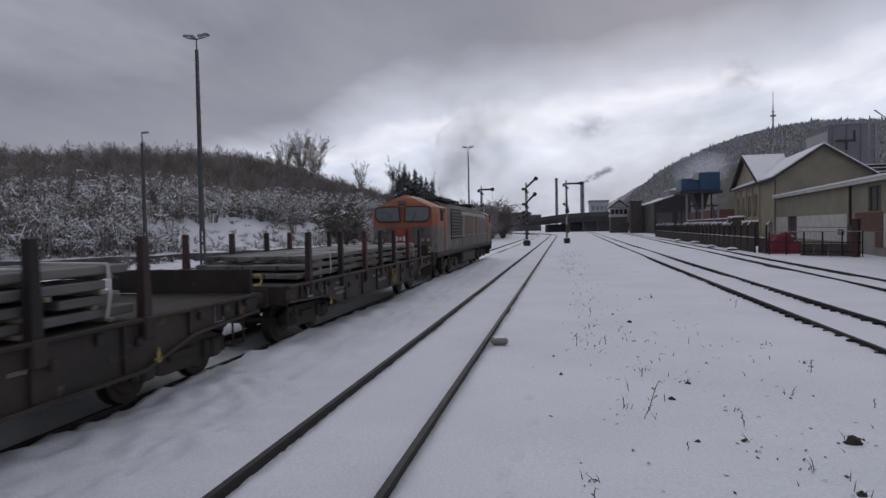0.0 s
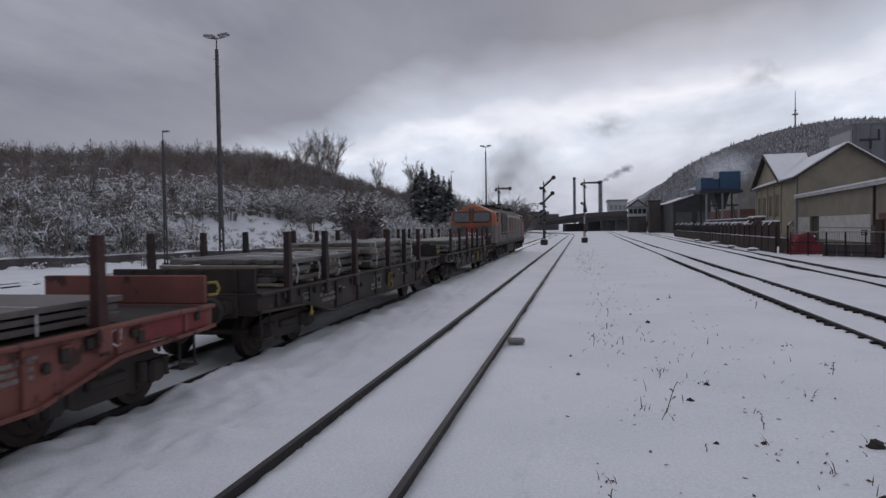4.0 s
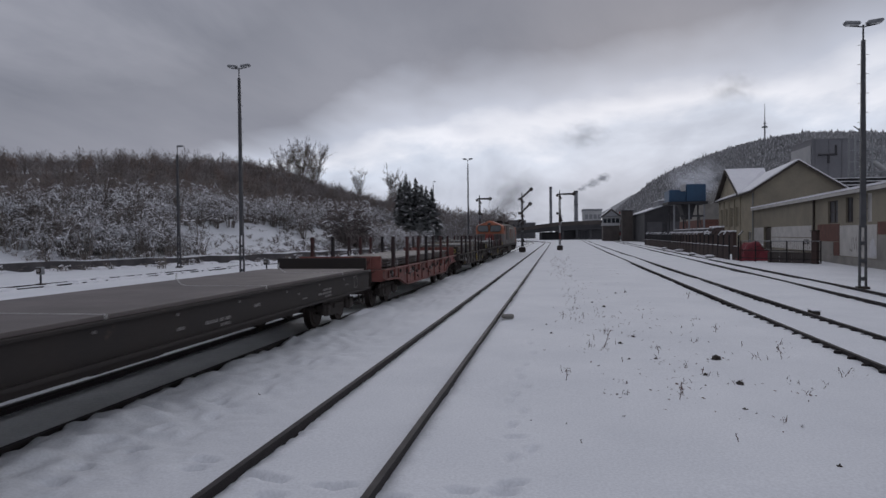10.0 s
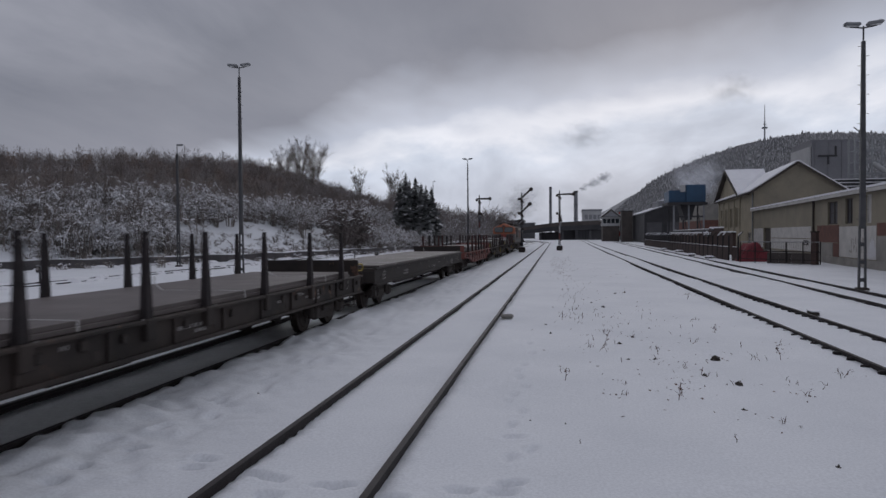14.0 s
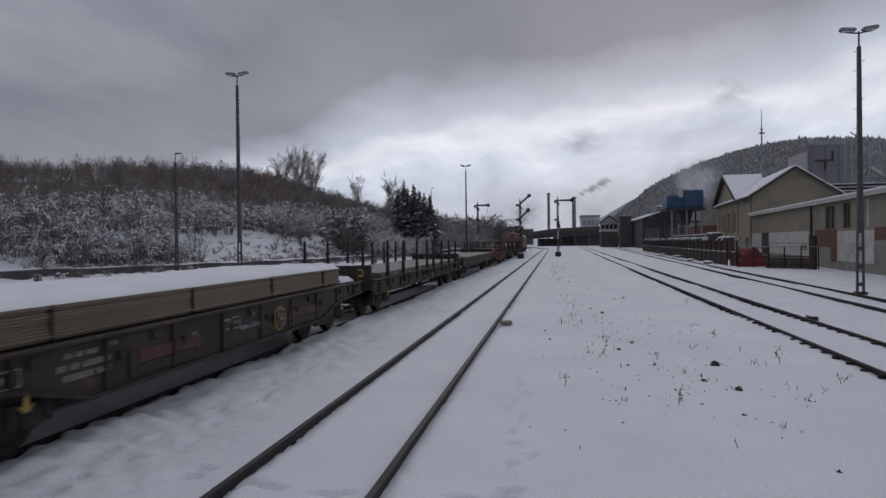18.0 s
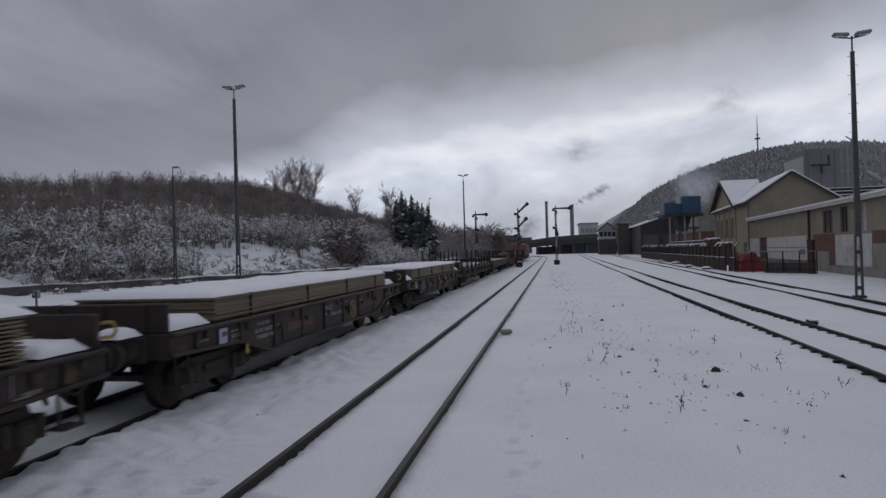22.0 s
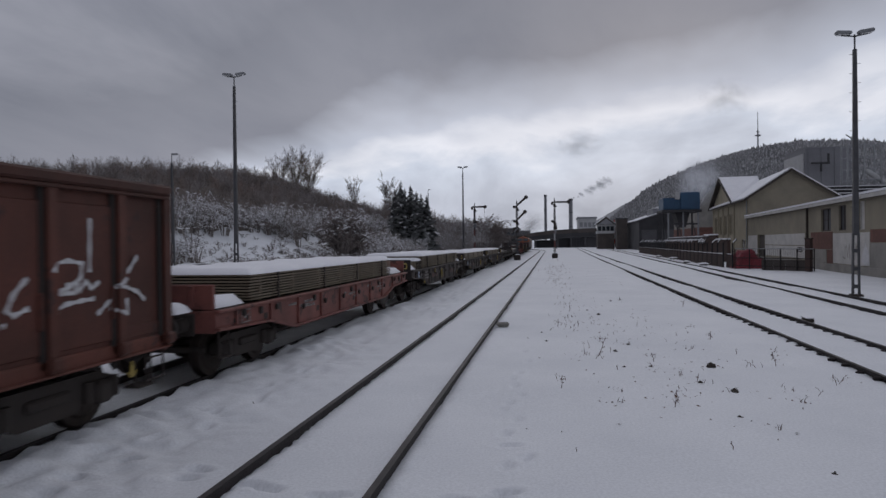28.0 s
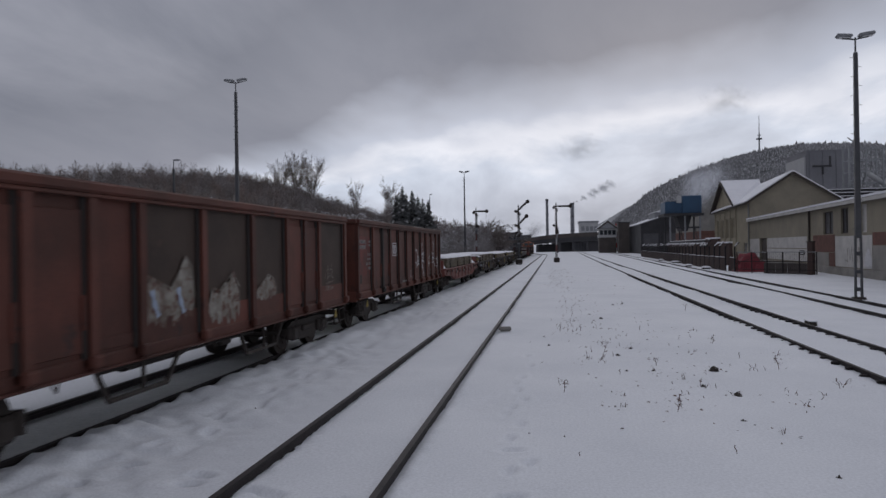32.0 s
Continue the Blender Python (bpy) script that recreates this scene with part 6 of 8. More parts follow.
tufts = scatter("tufts", [arching_bush_template(50 + s, stems=10, h=0.6, spread_=0.8, snow=0.25, load=0.06, twig_w=0.02) for s in range(3)], on_ground(xx, yy, rng.uniform(0.4, 1.1, 160)), [TWIG, SNOW_CAP, TWIG_FROST], rng)
tagged(tufts, "dead weeds with snow along the low wall", "weeds", kind="stuff")
# bare wood on the hill behind
def brush_tree_template(seed, h=6.5, twigs=96, w=0.044, tone=0):
    """A young bare tree: a thin stem, a few limbs and a rounded crown of fine twigs."""
    r = np.random.default_rng(seed)
    v = []
    for roll in (0.0, 1.6):
        v += strip_quad(np.zeros(3), np.array([r.normal() * 0.2, r.normal() * 0.2, h * 0.85]), 0.055, 0.015, roll)
    wide = r.uniform(0.22, 0.32) * h
    for k in range(7):
        a, t = r.uniform(0, 6.28), r.uniform(0.2, 0.6)
        base = np.array([0, 0, h * t])
        v += strip_quad(base, base + np.array([math.cos(a) * wide * 0.7, math.sin(a) * wide * 0.7, h * 0.28]), w * 1.1, w * 0.5, r.uniform(0, 6))
    for k in range(twigs):
        d = r.normal(size=3)
        d = d / np.linalg.norm(d)
        rad = r.random() ** 0.45
        c = np.array([d[0] * wide * rad, d[1] * wide * rad, h * 0.60 + d[2] * h * 0.38 * rad])
        g = d * np.array([1, 1, 0.6]) + np.array([0, 0, 0.55]) + r.normal(size=3) * 0.35
        g = g / np.linalg.norm(g) * h * r.uniform(0.07, 0.15)
        v += strip_quad(c - g * 0.5, c + g * 0.5, w, w * 0.3, r.uniform(0, 6))
    nf = len(v) // 4
    return np.array(v), np.arange(nf * 4).reshape(nf, 4), np.full(nf, tone)


woods = [brush_tree_template(s, h=4.5 + (s % 4) * 0.6, tone=(0, 1, 0, 2)[s % 4]) for s in range(12)]
n = 6500
yy = 44 + 380 * rng.random(n) ** 1.25
ee = 11 + 82 * rng.random(n) ** 0.9
xx = np.interp(yy, WALL_Y, WALL_X) - ee
yy[:700], ee[:700] = rng.uniform(150, 340, 700), rng.uniform(5, 34, 700)
xx = np.interp(yy, WALL_Y, WALL_X) - ee
yy[700:1000] = rng.uniform(130, 190, 300)
xx[700:1000] = -yy[700:1000] * rng.uniform(0.235, 0.34, 300)
yy[1000:1700] = rng.uniform(175, 300, 700)
xx[1000:1700] = -yy[1000:1700] * rng.uniform(0.13, 0.255, 700)
ok = (xx / yy > -1.2)
tall = np.where((np.arange(n) >= 700) & (np.arange(n) < 1700), np.where(np.arange(n) < 1000, 1.2, 1.42), 1.0)[ok]
wood = scatter("hillside_wood", woods, on_ground(xx[ok], yy[ok], tall * rng.uniform(0.6, 1.15, ok.sum()) * np.clip(np.hypot(xx[ok], yy[ok]) / 190, 0.6, 1.4)), [TWIG_WOOD, TWIG_RED, TWIG_DARK], rng)
tagged(wood, "leafless brown wood covering the hillside", "woods", kind="stuff")
# scrub and low trees that line the track in the distance
yy = rng.uniform(128, 330, 380)
xx = np.interp(yy, WALL_Y, WALL_X) * 0.0 + train_x(yy) - 6.5 - np.abs(rng.normal(size=380)) * 7
line_scrub = scatter("trackside_scrub", [tree_template(80 + s, h=6, limbs=18, twigs=8, snow=0.3, trunk=0.06, low=0.1) for s in range(4)], on_ground(xx, yy, rng.uniform(0.5, 1.05, 380)), [TWIG_WOOD, SNOW_CAP], rng)
tagged(line_scrub, "bare trackside scrub in the distance", "bushes", kind="stuff")
# far frosted forest on the right-hand hill, haze put into its greys
n = 21000
yy = 560 + 380 * rng.random(n)
xx = yy * np.tan(np.radians(rng.uniform(2, 27, n)))
cone_templates = []
for s in range(5):
    r_ = np.random.default_rng(s)
    k = 7
    ring = np.array([(2.6 * math.cos(6.283 * i / k) * r_.uniform(0.7, 1.3), 2.6 * math.sin(6.283 * i / k) * r_.uniform(0.7, 1.3), r_.uniform(0.5, 3)) for i in range(k)])
    ring2 = ring * np.array([0.62, 0.62, 1]) + np.array([0, 0, 4.5])
    top = np.array([[0, 0, 11.0 + r_.uniform(-1, 2)], [0.1, 0, 11.0]])
    vv = np.concatenate([ring, ring2, top])
    ff = [(i, (i + 1) % k, k + (i + 1) % k, k + i) for i in range(k)] + [(k + i, k + (i + 1) % k, 2 * k, 2 * k + 1) for i in range(k)]
    mm_ = [1 if r_.random() < 0.5 else 0 for i in range(2 * k)]
    cone_templates.append((vv, np.array(ff), np.array(mm_)))
FAR_DARK = material("far_spruce_dark", (0.22, 0.22, 0.225), (0.31, 0.31, 0.315), rough=0.95, scale=0.03, grain=0.3, bump=0)
forest = scatter("hill_forest", cone_templates, on_ground(xx, yy, rng.uniform(0.22, 0.62, n) * np.where(rng.random(n) < 0.06, 1.4, 1.0)), [FAR_DARK, FAR_FOREST], rng)
tagged(forest, "frosted spruce forest on the far hill, greyed by haze", "forest", kind="stuff")
# the woods stand on leaf litter and old snow, not on clean snow
LITTER = material("leaf_litter_with_snow", (0.115, 0.095, 0.083), (0.17, 0.147, 0.133), rough=0.95, scale=0.25, grain=2.5, bump=0.4, spots=(0.5, 0.52, 0.55), spot_at=0.66)
# far floor: distance haze is mixed into the frosty grey
FAR_FLOOR = material("frosted_hazed_forest_floor", (0.24, 0.25, 0.26), (0.36, 0.37, 0.38), rough=0.95, scale=0.05, grain=0.3, bump=0)
ground.data.materials.append(LITTER)
ground.data.materials.append(FAR_FLOOR)
cx_, cy_ = verts[faces].mean(axis=1)[:, 0], verts[faces].mean(axis=1)[:, 1]
ec = np.interp(cy_, WALL_Y, WALL_X) - cx_
idx = np.where(ec > 9 + 6 * smooth_noise(cx_, cy_, 6, 77), 1, 0)
idx = np.where((cx_ > 10) & (cy_ > 520), 2, idx)
ground.data.polygons.foreach_set("material_index", idx.astype(np.int32))


def single_tree(name, template, mats, x, y, size, label, category, turn=0.0, sink=0.1):
    tv, tf, tm = template
    t = thing(name, label, category, at=pose(x, y, float(height(x, y)) - sink, 0, 0, turn) @ Matrix.Scale(size, 4))
    for k, (pname, m) in enumerate(zip(("crown", "snow_load") if len(mats) == 2 else ("trunk", "needles", "snow_load"), mats)):
        sel = tf[tm == k]
        if len(sel):
            used, inv = np.unique(sel, return_inverse=True)
            tagged(part(pname, fast_mesh(pname, tv[used], inv.reshape(sel.shape), [m]), m, t), kind="stuff" if pname == "snow_load" else "")
    return t


single_tree("bare_tree", vase_tree_template(301, h=22.0, stems=16, limbs=18, twigs=16, w=0.042, fan=0.33), [TWIG, SNOW_CAP], -104, 262, 1.0, "tall spreading leafless tree on the ridge", "tree")
single_tree("bare_tree", vase_tree_template(302, h=22.0, stems=16, limbs=18, twigs=16, w=0.042, fan=0.33), [TWIG, SNOW_CAP], -98, 262, 1.0, "tall spreading leafless tree on the ridge", "tree")
single_tree("bare_tree", vase_tree_template(303, h=18, stems=14, limbs=16, twigs=15, w=0.042, fan=0.33), [TWIG, SNOW_CAP], -109, 258, 0.95, "tall spreading leafless tree on the ridge", "tree")
single_tree("birch_tree", vase_tree_template(304, h=18, stems=8, limbs=17, twigs=15, w=0.04, fan=0.16), [TWIG_PALE, SNOW_CAP], -85, 281, 1.05, "slender pale birch without leaves", "tree")
single_tree("birch_tree", vase_tree_template(305, h=17, stems=9, limbs=17, twigs=15, w=0.04, fan=0.17), [TWIG_PALE, SNOW_CAP], -67.0, 270, 1.35, "slender pale birch without leaves", "tree")
for k, (dx, dy, s) in enumerate(((-27.4, 120, 0.95), (-26.2, 123, 0.93), (-28.9, 122, 0.80), (-24.7, 121, 0.84), (-23.5, 125, 0.80), (-28.2, 127, 0.86), (-25.2, 128, 0.84))):
    single_tree("spruce_tree", spruce_template(320 + k, snow=0.30 + 0.10 * (k % 3), boughs=13), [BARK, NEEDLE, SNOW_CAP], dx, dy, s * 1.07, "dark spruce dusted with snow", "tree", turn=k * 40)
for k, (dx, dy, s) in enumerate(((-27.6, 85.5, 1.10), (-27.0, 88.5, 0.85), (-28.6, 89.0, 0.9))):
    single_tree("dense_shrub", arching_bush_template(340 + k, stems=110, h=6.2, spread_=3.2, snow=(0.5, 0.4, 0.4)[k], load=0.075, twig_w=0.065, side_twigs=12, droop=0.3, crest=2.6), [TWIG_DARK, SNOW_CAP], dx, dy, s, "large dark shrub with snow on top", "shrub")
for k, (dx, dy, s) in enumerate(((-15.5, 150, 1.2), (-13.5, 156, 1.15), (-18, 148, 1.05))):
    single_tree("bare_shrub", arching_bush_template(350 + k, stems=130, h=7.4, spread_=3.9, snow=0.0, twig_w=0.05, side_twigs=11, droop=0.3), [TWIG_DARK, SNOW_CAP], dx, dy, s, "dense round leafless shrub", "shrub")

single_tree("bare_sapling", arching_bush_template(371, stems=12, h=2.0, spread_=1.0, snow=0.15, load=0.04, twig_w=0.016, droop=0.2), [TWIG, SNOW_CAP], -31.1, 48.7, 1.0, "small leafless bush at the foot of the lamp mast", "shrub")

# ---- low wall and yard details on the left ----
wall_ys = np.arange(24, 200, 2.0)
wall_xs = np.interp(wall_ys, WALL_Y, WALL_X) + 0.12
retaining = thing("retaining_wall", "low dark retaining wall below the snowy bank", "wall", kind="structure")
for a, b, c, d in zip(wall_xs, wall_ys, wall_xs[1:], wall_ys[1:]):
    s = Shape()
    t0, t1 = 0.60 + 0.06 * math.sin(b), 0.60 + 0.06 * math.sin(d)
    s.add([(a, b, -0.4), (c, d, -0.4), (c, d, t1), (a, b, t0), (a - 0.35, b, -0.4), (c - 0.35, d, -0.4), (c - 0.35, d, t1), (a - 0.35, b, t0)],
          [(0, 1, 2, 3), (7, 6, 5, 4), (0, 4, 5, 1), (3, 2, 6, 7), (0, 3, 7, 4), (1, 5, 6, 2)])
    part("wall_block", s, WALL_STONE, retaining)


mounds = []
for k in range(4):
    r_ = np.random.default_rng(600 + k)
    ring = [(r * math.cos(a) * q, r * math.sin(a) * q, h_) for r, h_ in ((0.5, -0.1), (0.36, 0.10), (0.18, 0.19)) for a, q in zip(np.linspace(0, 5.5, 8), r_.uniform(0.75, 1.3, 8))]
    faces_ = [(8 * i + j, 8 * i + (j + 1) % 8, 8 * i + 8 + (j + 1) % 8, 8 * i + 8 + j) for i in range(2) for j in range(8)] + [(16, 17, 18, 19), (16, 19, 20, 21), (16, 21, 22, 23)]
    mounds.append((np.array(ring), np.array(faces_), np.zeros(len(faces_), int)))
yy = np.concatenate([rng.uniform(26, 62, 90), rng.uniform(36, 110, 110)])
xx = np.concatenate([far_left_x(yy[:90]) + rng.choice([-GAUGE / 2, GAUGE / 2], 90) + rng.normal(size=90) * 0.08, np.interp(yy[90:], WALL_Y, WALL_X) + rng.uniform(0.15, 0.8, 110)])
heaps = scatter("snow_heaps", mounds, on_ground(xx, yy, np.concatenate([rng.uniform(0.5, 1.1, 90), rng.uniform(0.5, 1.5, 110)])), [SNOW_CAP], rng)
tagged(heaps, "small heaps of snow along the siding and the low wall", "snow", kind="stuff")


def dwarf_signal(x, y):
    t = thing("dwarf_signal", "small grey ground signal on a short post", "ground signal", "ground signals", at=pose(x, y, -0.1))
    part("post", Shape().tube((0, 0, 0), (0, 0, 0.62), 0.05, n=8), MAST, t)
    part("head", Shape().box((0, 0, 0.78), (0.36, 0.26, 0.40), 0.04), LAMP, t)
    part("face", Shape().box((0, -0.14, 0.78), (0.28, 0.03, 0.30), 0.02), DARK, t)
    part("lens", Shape().tube((0, -0.155, 0.80), (0, -0.18, 0.80), 0.09, n=14), WHITE_MARK, t)
    part("base", Shape().box((0, 0, 0.03), (0.4, 0.34, 0.14), 0.03), DARK, t)


for x, y in ((-27.0, 31.2), (-19.2, 42.0), (-20.5, 66), (-16.5, 60)):
    dwarf_signal(x, y)


# ---- light masts ----
def light_mast(x, y, top, double=True, turn=0.0, group="light masts"):
    t = thing("light_mast", "tall dark steel yard light mast with a " + ("double" if double else "single") + " lamp head", "light mast", group, at=pose(x, y, float(height(x, y)) - 0.02, 0, 0, turn))
    h = top + 0.1
    leg_h = 2.7
    part("foot", Shape().box((0, 0, 0.06), (0.46, 0.4, 0.14), 0.02), DARK, t)
    for sx in (-1, 1):
        part("leg", tapered((sx * 0.12, 0, 0.1), (sx * 0.10, 0, leg_h), 0.13, 0.13, 0.075, 0.07), MAST, t)
    for z in (0.45, 1.2, 1.95):
        part("batten", Shape().box((0, 0, z), (0.20, 0.08, 0.16), 0.008), MAST, t)
    part("pole", tapered((0, 0, leg_h - 0.1), (0, 0, h - 0.75), 0.18, 0.13, 0.22, 0.14), MAST, t)
    part("neck", Shape().tube((0, 0, h - 0.8), (0, 0, h - 0.12), 0.035, n=8), MAST, t)
    pegs = Shape()
    for k in range(int((h - 3.5) / 0.4)):
        z = 3 + k * 0.4
        sx = 1 if k % 2 else -1
        pegs.tube((0, 0.0, z), (sx * 0.21, 0, z), 0.010, n=5)
    tagged(part("climbing_pegs", pegs, MAST, t), kind="stuff")
    if double:
        part("crossarm", Shape().pipe([(-0.5, 0, h - 0.12), (0, 0, h - 0.20), (0.5, 0, h - 0.12)], 0.03, n=6), MAST, t)
        for sx in (-1, 1):
            part("lamp", Shape().box((sx * 0.42, 0, h - 0.02), (0.62, 0.34, 0.15), 0.05, Matrix.Rotation(radians(-sx * 6), 3, "Y")), LAMP, t, "pale flat lamp housing")
            part("lens", Shape().box((sx * 0.44, 0, h - 0.105), (0.42, 0.24, 0.03), 0.01, Matrix.Rotation(radians(-sx * 6), 3, "Y")), SIGNAL_WHITE, t)
    else:
        part("lamp", Shape().box((0.26, 0, h - 0.05), (0.56, 0.24, 0.14), 0.05), LAMP, t, "pale flat lamp housing")


light_mast(-19.3, 38.7, 12.98)
light_mast(12.62, 30.5, 11.05, turn=-6)
light_mast(-12.2, 92.4, 13.0)
light_mast(-30.55, 50.2, 9.9, double=False)
light_mast(-25.6, 138, 13.0, double=False)


# ---- semaphore signals ----
def semaphore(x, y, h, arms, label, banded=False, boxes=(), board=0.0, wire=0.0):
    t = thing("semaphore_signal", label, "railway signal", "semaphore signals", at=pose(x, y, -0.1))
    part("foot", Shape().box((0, 0, 0.35), (0.9, 0.8, 0.75), 0.12), DARK, t)
    for k in range(8):
        m = (MAST_RED if k % 2 else MAST_WHITE) if banded and k < 4 else MAST
        z0, z1 = 0.6 + k * (h - 0.6) / 8, 0.6 + (k + 1) * (h - 0.6) / 8
        part("mast_section", Shape().tube((0, 0, z0), (0, 0, z1), 0.13 - 0.006 * k, 0.124 - 0.006 * k, n=10), m, t)
    ladder = Shape()
    for sx in (-0.16, 0.16):
        ladder.tube((sx, 0.32, 0.3), (sx, 0.2, h - 1.0), 0.02, n=5)
    for k in range(int(h / 0.4)):
        ladder.tube((-0.16, 0.3 - 0.1 * k * 0.4 / h, 0.5 + k * 0.4 * 0.9), (0.16, 0.3 - 0.1 * k * 0.4 / h, 0.5 + k * 0.4 * 0.9), 0.014, n=4)
    part("ladder", ladder, MAST, t)
    part("finial", Shape().tube((0, 0, h), (0, 0, h + 0.25), 0.08, 0.02, n=8), MAST, t)
    part("wire_pipe", Shape().tube((0.16, -0.05, 0.5), (0.14, -0.05, h - 1), 0.02, n=5), MAST, t)
    for z, angle, length in arms:
        a = radians(angle)
        d = Vector((math.cos(a), 0, math.sin(a)))
        p = Vector((0.05, -0.2, z))
        up_ = Vector((-math.sin(a), 0, math.cos(a)))
        s = Shape()
        v = [p - d * 0.45 - up_ * 0.10, p + d * length - up_ * 0.14, p + d * length + up_ * 0.14, p - d * 0.45 + up_ * 0.10]
        s.add([(q.x, q.y - 0.015, q.z) for q in v] + [(q.x, q.y + 0.015, q.z) for q in v], [(0, 1, 2, 3), (7, 6, 5, 4), (0, 4, 5, 1), (1, 5, 6, 2), (2, 6, 7, 3), (3, 7, 4, 0)])
        arm = part("arm", s, DARK, t, "dark rear face of the signal arm")
        end = p + d * (length + 0.1)
        part("arm_disc", Shape().tube((end.x, end.y - 0.02, end.z), (end.x, end.y + 0.02, end.z), 0.27, n=20), DARK, arm)
        part("lamp_case", Shape().box((0.02, 0.05, z - 0.45), (0.34, 0.34, 0.44), 0.05), DARK, t)
        part("spectacle", Shape().tube((-0.35, -0.2, z - 0.2), (-0.35, -0.16, z - 0.2), 0.20, n=16), DARK, t)
        part("snow_on_arm", Shape().tube(tuple(p + d * 0.2 + up_ * 0.14), tuple(p + d * (length - 0.2) + up_ * 0.15), 0.035, 0.03, n=5), SNOW_CAP, arm)
        part("counterweight", Shape().box((0.24, 0.05, z - 0.62), (0.22, 0.2, 0.26), 0.04), LAMP, t)
    part("lamp_winch", Shape().box((0.2, 0, 1.6), (0.2, 0.2, 0.3), 0.03), DARK, t)
    part("foot_snow", Shape().box((0.02, -0.02, 0.77), (0.62, 0.5, 0.10), 0.045), SNOW_CAP, t)
    for z, wide, mat in boxes:
        box = part("equipment_box", Shape().box((0.12, -0.1, z), (wide, 0.3, 0.3), 0.04), mat, t)
        part("box_bracket", Shape().box((0, -0.05, z - 0.28), (0.42, 0.12, 0.1), 0.02), LAMP, box)
    if board:
        plate = part("route_board", Shape().box((-0.12, -0.24, board), (0.74, 0.04, 0.74), 0.015), DARK, t, "square dark board with a pale slanting stripe")
        stripe = Shape()
        stripe.add([(-0.44, -0.265, board - 0.22), (-0.36, -0.265, board - 0.31), (0.2, -0.265, board + 0.22), (0.12, -0.265, board + 0.31)], [(0, 1, 2, 3)])
        part("stripe", stripe, LAMP, plate)
    if wire:
        part("pull_wire", Shape().tube((wire, -0.2, arms[0][0] - 0.1), (wire, -0.2, arms[0][0] - 1.0), 0.022, n=5), MAST, t)


semaphore(-4.72, 92, 8.0, ((7.5, 42, 1.55), (5.55, 45, 1.4)), "dark semaphore signal with two arms raised", board=4.15, boxes=((3.2, 0.34, DARK),))
semaphore(0.42, 103, 8.9, ((8.5, 0, 1.95), (5.8, -88, 0.9)), "semaphore signal with red and white mast and level arm", banded=True, boxes=((4.5, 0.6, DARK), (4.0, 0.3, LAMP)))
semaphore(-11.6, 101, 8.3, ((7.9, 0, 1.5),), "semaphore signal with a level arm beside scrub", banded=True, boxes=((5.65, 0.62, DARK), (5.25, 0.4, LAMP)), wire=1.55)


# ---- far end of the yard ----
def box_part(name, parent, mat, x0, x1, y0, y1, z0, z1, label="", bevel=0.0):
    return part(name, Shape().box(((x0 + x1) / 2, (y0 + y1) / 2, (z0 + z1) / 2), (x1 - x0, y1 - y0, z1 - z0), bevel), mat, parent, label)


bridge = thing("road_bridge", "long dark road bridge crossing the yard", "bridge")
BRIDGE = ((-32, 4.0, 1.6), (-13.5, 5.65, 2.75), (-6, 6.7, 3.4), (0, 7.4, 3.9), (9, 7.8, 4.3), (18, 8.1, 4.5), (70, 8.7, 5.2))


def bridge_band(name, mat, y0, y1, low, high, label=""):
    """A band along the sloping bridge, between two levels measured from its top edge."""
    s = Shape()
    v = []
    for x, top, under in BRIDGE:
        za, zb = top - (top - under) * low, top - (top - under) * high
        v += [(x, y0, za), (x, y0, zb), (x, y1, zb), (x, y1, za)]
    n = len(BRIDGE)
    f = [(4 * k + i, 4 * k + (i + 1) % 4, 4 * k + 4 + (i + 1) % 4, 4 * k + 4 + i) for k in range(n - 1) for i in range(4)]
    s.add(v, f + [(3, 2, 1, 0), tuple(range(4 * n - 4, 4 * n))])
    return part(name, s, mat, bridge, label)


bridge_band("parapet", DIM_BROWN, 295.7, 296.1, 0.0, 0.44)
bridge_band("handrail", SHEET_DIM, 295.6, 296.2, -0.05, 0.0)
bridge_band("deck", SHEET_DARK, 295.9, 306, 0.44, 1.0)
bridge_band("girder_flange", SHEET_DIM, 295.5, 295.9, 0.93, 1.0)
bridge_band("parapet", CONCRETE, 305.9, 306.3, 0.0, 0.44)
for x, top in ((-24, 2.1), (-7.2, 3.2), (2.5, 3.9), (8.4, 4.2), (14.4, 4.3), (31, 4.6), (46, 4.8), (60, 5.0)):
    box_part("pier", bridge, SHEET_DIM, x - 0.5, x + 0.5, 296.6, 304.5, -0.3, top, bevel=0.1)
box_part("abutment", bridge, SHEET_DARK, 14.9, 30, 296.4, 305, -0.3, 4.3, bevel=0.1)
box_part("bay_wall", bridge, SHEET_DARK, -6.7, 2.0, 300, 304, -0.3, 3.3, bevel=0.05)
box_part("bay_wall", bridge, SHEET_DARK, 3.0, 7.9, 299, 304, -0.3, 3.8, bevel=0.05)
# grey panel and posts are added; they stand in for a paler opening
box_part("bay_wall", bridge, SHEET_MID, 8.9, 13.9, 301, 304, -0.3, 4.1, "grey panel standing in for a paler opening under the bridge", bevel=0.05)
for k in range(3):
    box_part("shutter_post", bridge, SHEET_DIM, 10.0 + k * 1.25, 10.15 + k * 1.25, 300.8, 301.0, -0.2, 4.0)
embank = thing("low_shed", "row of dim low sheds under the bridge", "shed")
for k in range(2, 9):
    box_part("bay", embank, SHEET_DIM if k % 3 else SHEET_DARK, -13 + k * 6, -7.1 + k * 6, 312, 322, -0.2, 5.4 - 0.3 * (k % 2), bevel=0.05)
block = thing("works_building", "pale flat-roofed building beyond the bridge", "building")
box_part("wall", block, SHEET_PALE, 13.8, 23.2, 360, 380, -0.2, 14.6)
